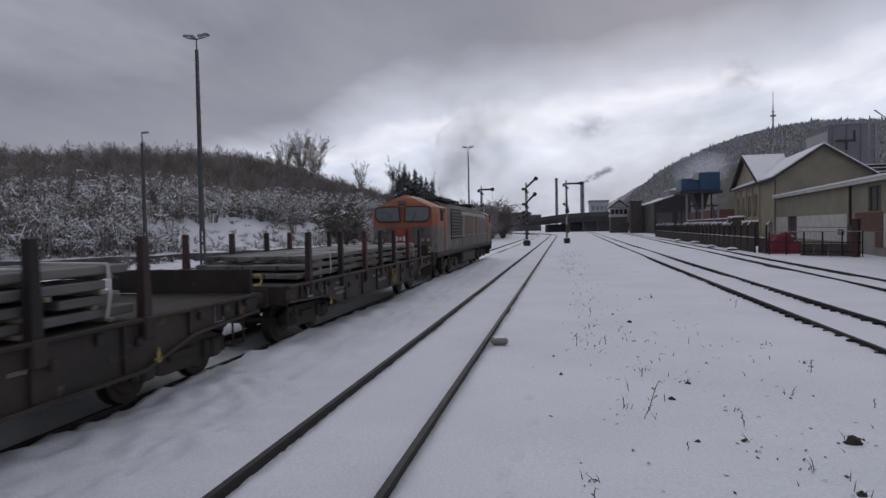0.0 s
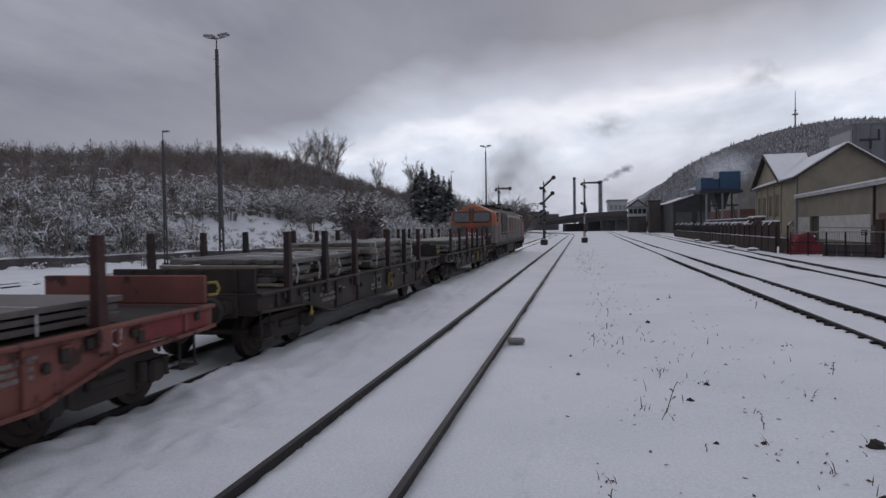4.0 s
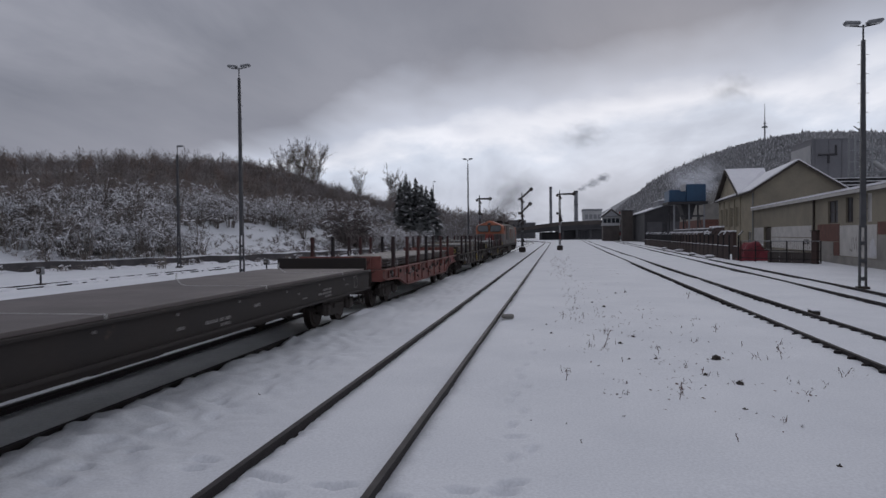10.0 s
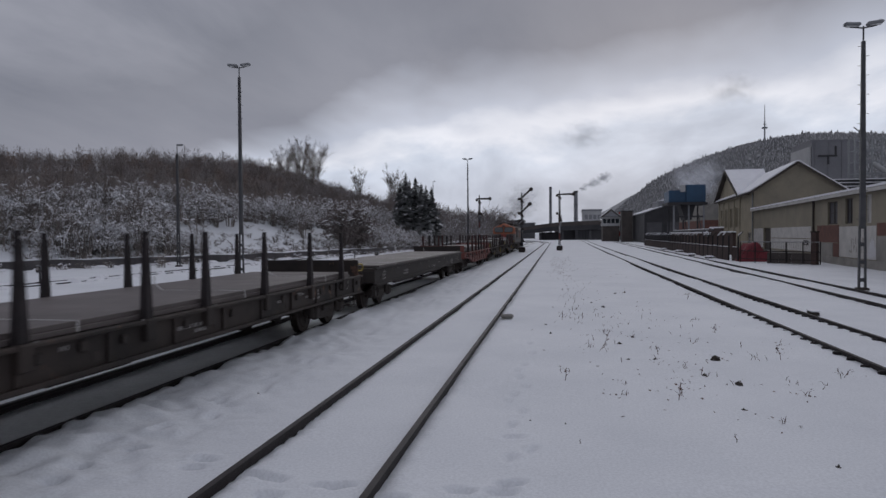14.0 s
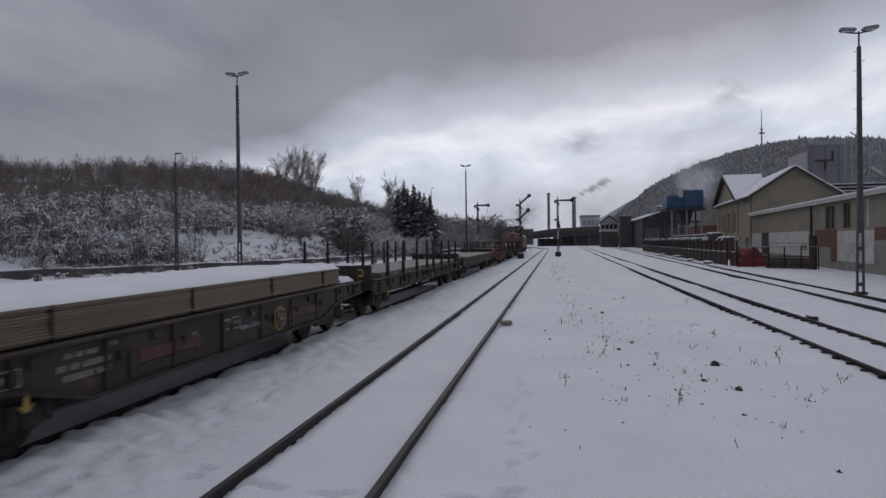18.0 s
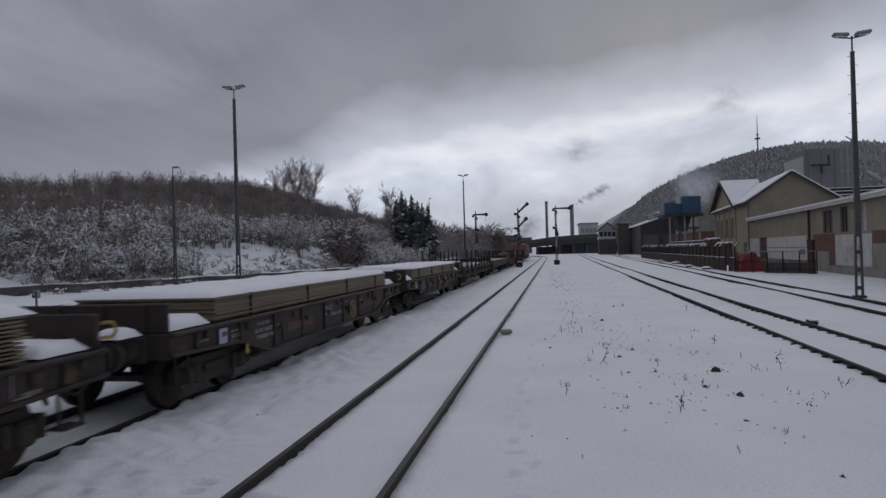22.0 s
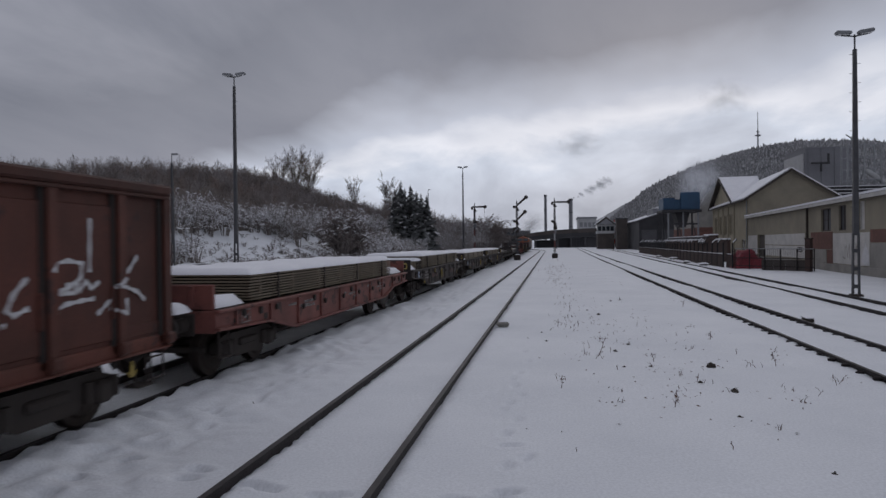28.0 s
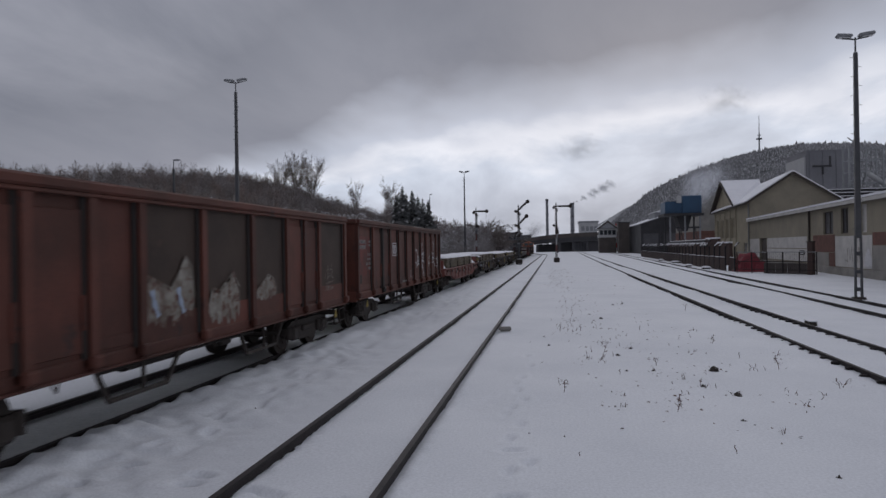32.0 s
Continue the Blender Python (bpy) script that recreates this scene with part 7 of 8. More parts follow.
box_part("roof", block, SHEET_GREY, 13.4, 23.6, 359.6, 380.4, 14.6, 15.5)
for k in range(4):
    box_part("window", block, SHEET_GREY, 14.6 + k * 2.2, 16.2 + k * 2.2, 359.9, 360.1, 10.2, 12.6)
block = thing("works_building", "dim low flat-roofed building beyond the bridge", "building")
box_part("wall", block, SHEET_DIM, -31, -20.2, 420, 440, -0.2, 10.9)
box_part("roof", block, SHEET_DARK, -31.3, -20, 419.6, 440.4, 10.9, 11.5)
box_part("annexe", block, SHEET_DIM, -20.2, -13.8, 421, 438, -0.2, 9.3)
box_part("annexe_roof", block, SHEET_MID, -20.0, -13.5, 420.6, 438.4, 9.3, 9.9)
for k in range(4):
    box_part("window", block, GLASS_DARK, -30 + k * 2.5, -28.6 + k * 2.5, 419.9, 420.1, 7.4, 9)


def chimney(x, y, top, r, label):
    t = thing("works_chimney", label, "chimney", at=pose(x, y, 0))
    part("shaft", Shape().tube((0, 0, 0), (0, 0, top), r * 1.12, r, n=20), SHEET_GREY, t)
    part("crown", Shape().tube((0, 0, top - 1.2), (0, 0, top + 0.05), r * 1.12, r * 1.12, n=20), SHEET_DARK, t)
    for z in (top * 0.4, top * 0.7):
        part("ring", Shape().tube((0, 0, z), (0, 0, z + 0.3), r * 1.2, r * 1.2, n=20), SHEET_DARK, t)
    part("ladder", Shape().tube((0, -r * 1.2, 2), (0, -r * 1.15, top), 0.12, n=5), SHEET_DARK, t)


chimney(-4.3, 480, 36.0, 0.95, "tall slim grey works chimney")
chimney(13.3, 480, 32.8, 1.35, "tall grey works chimney giving off smoke")

sb = thing("signal_box", "small signal box with a dark base and pale glazed upper floor", "signal box", at=pose(17.7, 230, 0))
box_part("base_wall", sb, DIM_BROWN, -2.7, 2.7, -3, 3, -0.2, 5.0)
box_part("upper_wall", sb, SHEET_PALE, -2.9, 2.9, -3.2, 3.2, 5.0, 8.0)
for k in range(4):
    box_part("window", sb, GLASS_DARK, -2.6 + k * 1.35, -1.5 + k * 1.35, -3.26, -3.18, 5.9, 7.4)
for k in range(3):
    box_part("side_window", sb, GLASS_DARK, -2.97, -2.88, -2.5 + k * 1.8, -1.2 + k * 1.8, 5.9, 7.4)
part("roof", Shape().prism([(-3.5, 8.0), (3.5, 8.0), (0, 10.6)], "y", -3.8, 3.8), DARK_TIMBER, sb)
part("roof_snow", Shape().prism([(-3.5, 8.06), (-3.4, 8.24), (0, 10.8), (0, 10.62)], "y", -3.8, 3.8), SNOW_CAP, sb)
for sx in (-1, 1):
    part("bargeboard", Shape().pipe([(sx * 3.5, -3.85, 8.05), (0, -3.85, 10.65)], 0.13, n=4), SHEET_PALE, sb)
part("gable_boarding", Shape().prism([(-2.6, 8.02), (2.6, 8.02), (0, 9.95)], "y", -3.83, -3.79), SHEET_GREY, sb)
post = thing("marker_post", "red and white banded marker post", "post", at=pose(20.5, 228, 0))
for k in range(6):
    part("band", Shape().tube((0, 0, k * 1.6), (0, 0, (k + 1) * 1.6), 0.22, n=8), SIGNAL_RED if k % 2 else SIGNAL_WHITE, post)
pillar = thing("concrete_tower", "plain beige concrete tower beside the shed", "tower")
box_part("shaft", pillar, DIM_BROWN, 19.8, 23.0, 212, 216, -0.2, 9.2, bevel=0.1)
box_part("cap", pillar, SHEET_DARK, 19.6, 23.2, 211.8, 216.2, 9.2, 9.5)


def shed(x0, x1, y0, y1, eave, ridge, wall, label):
    """A gabled hall, its end wall with tall doors, snow on the slope that faces the tracks."""
    t = thing("works_shed", label, "shed")
    mid_ = (x0 + x1) / 2
    part("wall", Shape().prism([(x0, -0.2), (x1, -0.2), (x1, eave), (mid_, ridge), (x0, eave)], "y", y0, y1), wall, t)
    for sx in (-1, 1):
        e = mid_ + sx * ((x1 - x0) / 2 + 0.4)
        drop = (ridge - eave) * 0.4 / ((x1 - x0) / 2)
        part("roof_slope", Shape().prism([(e, eave - drop), (mid_, ridge), (mid_, ridge + 0.2), (e, eave - drop + 0.2)], "y", y0 - 0.5, y1 + 0.5), SHEET_GREY, t)
        part("roof_snow", Shape().prism([(e, eave - drop + 0.21), (mid_, ridge + 0.21), (mid_, ridge + 0.40), (e, eave - drop + 0.38)], "y", y0 - 0.5, y1 + 0.5), SNOW_CAP, t)
    for k in range(3):
        w = (x1 - x0) / 3
        box_part("door", t, SHEET_DIM, x0 + k * w + 0.7, x0 + (k + 1) * w - 0.7, y0 - 0.08, y0 + 0.02, 0, eave * 0.68)
    for k in range(4):
        box_part("pilaster", t, SHEET_DARK, x0 + k * (x1 - x0 - 0.5) / 3, x0 + k * (x1 - x0 - 0.5) / 3 + 0.5, y0 - 0.2, y0 + 0.02, -0.2, eave - 0.1)


shed(23.7, 39.7, 190, 236, 8.0, 10.7, SHEET_DARK, "dark gabled works shed with a snowy roof")
vent = thing("roof_vent", "snow-topped ventilator on the shed's ridge", "ventilator")
box_part("box", vent, SHEET_GREY, 28.0, 31.4, 193, 206, 9.6, 11.4)
part("lid_snow", Shape().prism([(27.7, 11.4), (31.7, 11.4), (29.7, 12.1)], "y", 192.6, 206.4), SNOW_CAP, vent)

hopper = thing("blue_hopper", "large blue painted steel hopper on dark legs", "hopper")
box_part("bin", hopper, BLUE, 23.2, 26.6, 127, 133, 8.0, 11.2, bevel=0.1)
box_part("low_bin", hopper, BLUE, 20.2, 23.2, 127.2, 132.8, 8.0, 10.2, bevel=0.1)
box_part("deck", hopper, SHEET_DARK, 19.9, 26.9, 126.7, 133.3, 7.55, 8.0, bevel=0.05)
box_part("ladder_cage", hopper, SHEET_PALE, 22.2, 23.0, 126.7, 127.2, 9.9, 11.2, bevel=0.05)
part("chute", Shape().prism([(22.4, 7.55), (25.0, 7.55), (24.3, 4.8), (23.2, 4.8)], "y", 128, 132), SHEET_DARK, hopper)
part("cross_beam", Shape().box((23.7, 127.3, 5.4), (5.6, 0.25, 0.3), 0.03), SHEET_DARK, hopper)
for x in (21.1, 23.7, 26.3):
    for y in (127.3, 132.7):
        part("leg", Shape().box((x, y, 3.65), (0.28, 0.28, 7.8), 0.03), SHEET_GREY if y < 130 else SHEET_DARK, hopper)
for x in (21.1, 23.7, 26.3):
    part("brace", Shape().pipe([(x, 127.3, 1.0), (x, 132.7, 6.5)], 0.09), SHEET_DARK, hopper)

hall = thing("works_hall", "grey-brown clad works hall with a brick base", "hall")
box_part("wall", hall, CONCRETE, 29.5, 42, 142, 170, 5.0, 12.9)
box_part("brick_base", hall, BRICK, 29.4, 42.1, 141.9, 170.1, -0.2, 5.0)
part("roof", Shape().prism([(29, 12.9), (42.5, 12.9), (42.5, 14.6), (37, 14.8)], "y", 141.5, 170.5), SHEET_GREY, hall)
pipes = thing("pipe_rack", "rack of snow-covered pipes on dark trestles", "pipe rack")
for k in range(10):
    y = 88 + k * 4.0
    x = 19.0 + 0.05 * (y - 88)
    part("trestle", Shape().pipe([(x, y, -0.1), (x, y, 3.0)], 0.08).pipe([(x - 0.6, y, 2.6), (x + 1.0, y, 2.6)], 0.07), SHEET_DARK, pipes)
for dx, z in ((0.0, 2.75), (0.4, 2.75), (-0.4, 2.1)):
    part("pipe", Shape().tube((18.9 + dx, 86, z), (20.9 + dx, 126, z), 0.13, n=8), SHEET_DARK, pipes)
    part("pipe_snow", Shape().tube((18.9 + dx, 86, z + 0.12), (20.9 + dx, 126, z + 0.12), 0.07, n=6), SNOW_CAP, pipes)

big = thing("works_block", "huge grey clad works building with a pale end wall", "industrial building")
box_part("end_wall", big, SHEET_PALE, 58.9, 59.25, 170.2, 183, -0.2, 22.6)
box_part("main_wall", big, SHEET_MID, 59.3, 69.5, 170, 183, -0.2, 23.8)
box_part("roof_edge", big, SHEET_MID, 59.2, 69.7, 169.8, 183.2, 23.8, 24.1)
for k in range(4):
    box_part("cladding_rib", big, SHEET_MID, 60 + k * 2.9, 60.15 + k * 2.9, 169.85, 170.0, 0, 23.8)
part("gantry", Shape().pipe([(60.2, 168.6, 20.2), (64.3, 168.6, 20.2)], 0.24).pipe([(62.4, 168.6, 20.2), (62.4, 168.6, 18.2)], 0.24).pipe([(64.0, 168.6, 20.2), (64.0, 168.6, 22.4)], 0.24), SHEET_DARK, big)
duct = thing("steel_stair_tower", "open steel stair and duct framework", "framework", at=pose(60.6, 150, 0))
for i in range(3):
    for j in range(2):
        part("column", Shape().box((i * 3.2, j * 3.0, 11), (0.3, 0.3, 22.4), 0.02), GALV, duct)
for k in range(9):
    for j in range(2):
        part("beam", Shape().box((3.2, j * 3.0, 2.5 + k * 2.4), (6.7, 0.2, 0.22), 0.02), GALV, duct)
    part("stair", Shape().pipe([(0.2 if k % 2 else 3.1, 1.2, 2.5 + k * 2.4), (3.1 if k % 2 else 0.2, 1.2, 4.9 + k * 2.4)], 0.12), GALV, duct)
part("duct", Shape().tube((3.6, 0.5, 16.5), (14, 0.5, 9), 0.55, n=12), SHEET_PALE, duct)
roofs = thing("stepped_roofs", "stepped low roofs with strips of snow", "roof")
for k in range(4):
    box_part("roof_step", roofs, SHEET_DARK, 41 + k * 1.2, 70, 128 + k * 5, 133 + k * 5, 9.0 + k * 1.0, 9.7 + k * 1.0)
    box_part("snow_strip", roofs, SNOW_CAP, 41 + k * 1.2, 70, 127.8 + k * 5, 128.3 + k * 5, 9.7 + k * 1.0, 9.85 + k * 1.0)
box_part("wall_below", roofs, SHEET_DARK, 44, 69, 134, 147, -0.2, 9.0)

tower = thing("radio_tower", "slim radio tower on the wooded hill", "tower", at=pose(258.9, 900, 104))
part("shaft", Shape().tube((0, 0, 0), (0, 0, 38), 1.1, 0.8, n=10), SHEET_GREY, tower)
part("spire", Shape().tube((0, 0, 38), (0, 0, 60), 0.6, 0.3, n=8), SHEET_GREY, tower)
part("platform", Shape().tube((0, 0, 30), (0, 0, 31.5), 3.4, 3.4, n=16), SHEET_GREY, tower)
part("gallery", Shape().tube((0, 0, 35), (0, 0, 35.8), 1.8, 1.8, n=16), SHEET_GREY, tower)


# ---- ochre building and its annex, in the wall's own axes: u along the wall away from the yard's near end, w into the building ----
SITE = pose(20.3, 45.5, 0, 0, 0, -5.0)      # local y runs along the wall, local x into the building
house = thing("ochre_building", "ochre rendered works building with two snowy gables", "building", at=SITE)
E_, R_, U0, U1, DEP = 7.6, 10.85, 42.4, 72.0, 9.7
annex = thing("long_annex", "long low annex with patched walls and a pale eaves line", "building", at=SITE)


def wall_with_holes(parent, name, mat, axis, at_, t, a0, a1, z0, z1, holes):
    """A wall from a0 to a1 with rectangular openings (a, b, z, top), in one piece."""
    cu = sorted({a0, a1, *[h[0] for h in holes], *[h[1] for h in holes]})
    cz = sorted({z0, z1, *[h[2] for h in holes], *[h[3] for h in holes]})
    nu, nz = len(cu), len(cz)
    solid = {(i, j): not any(h[0] <= cu[i] and h[1] >= cu[i + 1] and h[2] <= cz[j] and h[3] >= cz[j + 1] for h in holes) for i in range(nu - 1) for j in range(nz - 1)}
    verts_ = [((at_ + d, u, z) if axis == "x" else (u, at_ + d, z)) for d in (-t / 2, t / 2) for u in cu for z in cz]

    def vid(side, i, j):
        return side * nu * nz + i * nz + j

    faces_ = []
    for (i, j), full in solid.items():
        if not full:
            continue
        for side in (0, 1):
            faces_.append((vid(side, i, j), vid(side, i + 1, j), vid(side, i + 1, j + 1), vid(side, i, j + 1)))
        for (di, dj), (p, q) in (((-1, 0), ((i, j), (i, j + 1))), ((1, 0), ((i + 1, j), (i + 1, j + 1))), ((0, -1), ((i, j), (i + 1, j))), ((0, 1), ((i, j + 1), (i + 1, j + 1)))):
            if not solid.get((i + di, j + dj), False):
                faces_.append((vid(0, *p), vid(0, *q), vid(1, *q), vid(1, *p)))
    s = Shape().add(verts_, faces_)
    return part(name, s, mat, parent)


def window_in(parent, axis, at_, a, b, z0, z1, bars=2, frame_mat=None, glass=None):
    mat = frame_mat or WHITE_WALL
    w_ = (b - a - 0.16 - 0.06 * (bars - 1)) / bars
    mid_ = (z0 + z1) / 2
    lights = [(a + 0.08 + k * (w_ + 0.06), a + 0.08 + k * (w_ + 0.06) + w_, p, q) for k in range(bars) for p, q in ((z0 + 0.08, mid_ - 0.03), (mid_ + 0.03, z1 - 0.08))]
    win = wall_with_holes(parent, "window", mat, axis, at_, 0.06, a, b, z0, z1, lights)
    g = Shape()
    if axis == "x":
        g.box((at_ + 0.05, (a + b) / 2, (z0 + z1) / 2), (0.02, b - a, z1 - z0))
    else:
        g.box(((a + b) / 2, at_ + 0.05, (z0 + z1) / 2), (b - a, 0.02, z1 - z0))
    part("pane", g, glass or GLASS_DARK, win)


# long side, facing the tracks, with its cross gable
C0, C1 = 51.0, 72.0
side_holes = []
for k in range(4):
    a = C0 + 2.2 + k * 4.6
    side_holes.append((a, a + 2.6, 3.1, 6.0))
side_holes.append((44.2, 46.4, 0.8, 2.4))
tagged(wall_with_holes(house, "side_wall", YELLOW_WALL, "x", 0.15, 0.3, U0, U1, -0.2, E_, side_holes), kind="structure")
for a, b, z0, z1 in side_holes[:4]:
    window_in(house, "x", 0.14, a, b, z0, z1, bars=3, frame_mat=YELLOW_WALL, glass=GREY_WALL)
window_in(house, "x", 0.14, 44.2, 46.4, 0.8, 2.4, bars=3)
part("cross_gable", Shape().prism([(C0, E_), (C1, E_), ((C0 + C1) / 2, 11.6)], "x", 0.0, 0.3), YELLOW_WALL, house)
for k in range(5):
    y = C0 + 0.9 + k * 4.75
    part("pilaster", Shape().box((-0.06, y, 3.7), (0.14, 0.7, 7.6), 0.02), YELLOW_WALL, house)
part("string_course", Shape().box((-0.07, (C0 + C1) / 2, E_ - 0.35), (0.16, C1 - C0, 0.28), 0.03), YELLOW_WALL, house)
part("plinth", Shape().box((-0.06, (U0 + U1) / 2, 0.4), (0.14, U1 - U0, 1.2), 0.02), GREY_WALL, house)
# end gable facing the yard's near end
part("end_gable", Shape().prism([(0, -0.2), (DEP, -0.2), (DEP, E_), (DEP / 2, R_), (0, E_)], "y", U0 - 0.02, U0 + 0.3), GREY_WALL, house)
part("back_wall", Shape().box((DEP - 0.15, (U0 + U1) / 2, 3.7), (0.3, U1 - U0 - 0.6, 7.8)), GREY_WALL, house)
part("far_gable", Shape().prism([(0, -0.2), (DEP, -0.2), (DEP, E_), (DEP / 2, R_), (0, E_)], "y", U1 - 0.3, U1), GREY_WALL, house)


def slab(name, pts, thick, mat, parent, label=""):
    """A roof plane with thickness from four corners."""
    a, b, c = (Vector(p) for p in pts[:3])
    nrm = (b - a).cross(c - a).normalized()
    if nrm.z < 0:
        nrm = -nrm
    v = [Vector(p) for p in pts] + [Vector(p) + nrm * thick for p in pts]
    k = len(pts)
    return part(name, Shape().add(v, [tuple(range(k)), tuple(range(2 * k - 1, k - 1, -1))] + [(i, (i + 1) % k, k + (i + 1) % k, k + i) for i in range(k)]), mat, parent, label)


O = 0.55
rise = (R_ - E_) / (DEP / 2)
ez = E_ - O * rise
for nm, th, m, up_ in (("roof_slope", 0.16, DARK_TIMBER, 0.0), ("roof_snow", 0.14, SNOW_CAP, 0.165)):
    slab(nm, [(-O, U0 - O, ez + up_), (-O, U1 + O, ez + up_), (DEP / 2, U1 + O, R_ + up_), (DEP / 2, U0 - O, R_ + up_)], th, m, house)
    slab(nm, [(DEP + O, U0 - O, ez + up_), (DEP + O, U1 + O, ez + up_), (DEP / 2, U1 + O, R_ + up_), (DEP / 2, U0 - O, R_ + up_)], th, m, house)
    cm, cr = (C0 + C1) / 2, 11.62
    cs = (cr - E_) / (cm - C0)
    slab(nm, [(-O, C0 - O, E_ - O * cs + up_), (-O, cm, cr + up_), (DEP / 2, cm, cr + up_), (DEP / 2, C0 + 8.5, R_ - 0.6 + up_)], th, m, house)
    slab(nm, [(-O, C1 + O, E_ - O * cs + up_), (-O, cm, cr + up_), (DEP / 2, cm, cr + up_), (DEP / 2, C1 - 8.5, R_ - 0.6 + up_)], th, m, house)
for p, q in (((-O - 0.03, C0 - O, E_ - O * cs), (-O - 0.03, cm, cr)), ((-O - 0.03, C1 + O, E_ - O * cs), (-O - 0.03, cm, cr)), ((-O, U0 - O - 0.03, ez), (DEP / 2, U0 - O - 0.03, R_)), ((DEP + O, U0 - O - 0.03, ez), (DEP / 2, U0 - O - 0.03, R_))):
    part("bargeboard", Shape().pipe([p, q], 0.17, n=4), DARK_TIMBER, house)
part("gutter", Shape().pipe([(-O - 0.05, U0 - O, ez), (-O - 0.05, C0 - O, ez)], 0.09), DARK_TIMBER, house)
part("downpipe", Shape().pipe([(-0.1, U0 + 0.25, ez), (-0.1, U0 + 0.25, 0.2)], 0.07), GALV, house)

# the annex runs from the gable back towards the near end and past the camera's edge of view
A0, A1, AE = -16.0, U0 - 0.05, 5.0
doors = [(33.0, 36.5, -0.2, 2.9)]
slots = [(9.9, 12.4, 2.95, 4.72), (6.5, 8.1, 2.95, 4.8), (-3.4, -1.6, 2.95, 4.8), (-8.2, -6.0, 2.95, 4.8)]
wall_with_holes(annex, "front_wall", GREY_WALL, "x", 0.15, 0.3, A0, A1, -0.2, AE, doors + slots + [(2.85, 3.85, 2.95, 4.85)])
for a, b, z0, z1 in slots:
    window_in(annex, "x", 0.16, a, b, z0, z1, bars=2, frame_mat=DIM_BROWN, glass=SHEET_DIM)
window_in(annex, "x", 0.1, 2.85, 3.85, 2.95, 4.85, bars=1, glass=WHITE_WALL)
part("door_leaf", Shape().box((0.22, 34.75, 1.3), (0.08, 3.46, 3.1), 0.02), DARK_TIMBER, annex)
# the dark column beside the brick is added as a flat patch
for a, b, m, z0, z1, lab in ((17.1, 32.7, WHITE_WALL, 1.82, 2.86, "worn whitewashed wall patch"), (17.1, 32.7, WHITE_WALL, 0.66, 1.74, "worn whitewashed wall patch"), (36.8, 42.2, WHITE_WALL, 0.66, 2.86, "worn whitewashed wall patch"), (15.3, 17.0, DARK_TIMBER, -0.1, 2.0, "dark column on the wall"), (9.5, 15.2, BRICK, 1.55, 2.9, "red brick infill"),
                              (9.5, 10.9, BRICK, -0.1, 1.5, "red brick infill"), (11.0, 15.2, CONCRETE, -0.1, 1.5, "bare concrete patch"), (1.9, 9.4, WHITE_WALL, 0.5, 2.75, "pale sprayed-over wall patch"), (-9.0, 1.8, BRICK, 2.1, 2.92, "red brick infill"), (-9.0, 1.8, CONCRETE, 0.2, 2.05, "bare concrete patch")):
    part("wall_patch", Shape().box((-0.012, (a + b) / 2, (z0 + z1) / 2), (0.03, b - a, z1 - z0), 0.006), m, annex, lab)
part("plinth", Shape().box((-0.04, (A0 + A1) / 2, 0.12), (0.10, A1 - A0, 0.65), 0.01), CONCRETE, annex)
slab("roof_slope", [(-0.35, A0, AE + 0.05), (-0.35, A1, AE + 0.05), (DEP + 2, A1, AE + 1.2), (DEP + 2, A0, AE + 1.2)], 0.2, DARK_TIMBER, annex)
slab("roof_snow", [(-0.4, A0, AE + 0.26), (-0.4, A1, AE + 0.26), (DEP + 2, A1, AE + 1.42), (DEP + 2, A0, AE + 1.42)], 0.14, SNOW_CAP, annex)
part("eaves_board", Shape().box((-0.37, (A0 + A1) / 2, AE + 0.10), (0.05, A1 - A0, 0.26), 0.01), WHITE_WALL, annex, "pale eaves board")
part("end_wall", Shape().prism([(0, -0.2), (DEP + 2, -0.2), (DEP + 2, AE + 1.2), (0, AE + 0.05)], "y", A0, A0 + 0.3), GREY_WALL, annex)
part("back_wall", Shape().box((DEP + 1.85, (A0 + A1) / 2, 2.8), (0.3, A1 - A0, 6.2)), GREY_WALL, annex)
for y in (16.05, -4.4):
    part("downpipe", Shape().pipe([(-0.1, y, AE), (-0.1, y, 2.0)], 0.09), DARK_TIMBER, annex)
part("wall_sign", Shape().box((-0.06, 18.5, 1.42), (0.03, 1.5, 0.42), 0.01), DARK, annex, "small dark sign with two plain bars")
for z in (1.5, 1.34):
    part("sign_bar", Shape().box((-0.08, 18.5, z), (0.01, 1.1, 0.06)), WHITE_PAINT, annex)
scrawl(annex, -0.035, 3.6, 0.9, [[(0, 0), (0.2, 1), (0.5, 0.2), (0.8, 1.1), (1.0, 0)], [(1.3, 0.1), (1.2, 1.0), (1.7, 0.9), (1.6, 0.0), (1.3, 0.1)], [(2.0, 0), (2.1, 1.1), (2.5, 0.1), (2.7, 1.0)], [(3.0, 1.0), (3.0, 0.0), (3.5, 0.1)]], 1.0, 0.07, mat=CONCRETE, label="grey sprayed scrawl on the annex wall")
blob(annex, -0.04, 2.6, 0.7, 1.4, 1.3, 4, WHITE_PAINT, label="pale sprayed patch on the annex wall")

# ---- fences and yard things on the right ----
def fence_x(y):
    return 12.75 + 0.037 * y


fence = thing("works_fence", "dark rusty panel fence along the tracks", "fence")
panel_mesh = Shape().box((0, 0, 0), (0.05, 2.44, 1.22), 0.01).mesh("panel", FENCE)
post_mesh = Shape().box((0, 0, 0), (0.12, 0.12, 2.2), 0.015).mesh("post", FENCE_DARK)
rail_mesh = Shape().box((0, 0, 0), (0.06, 2.5, 0.07), 0.01).mesh("top_rail", FENCE_DARK)
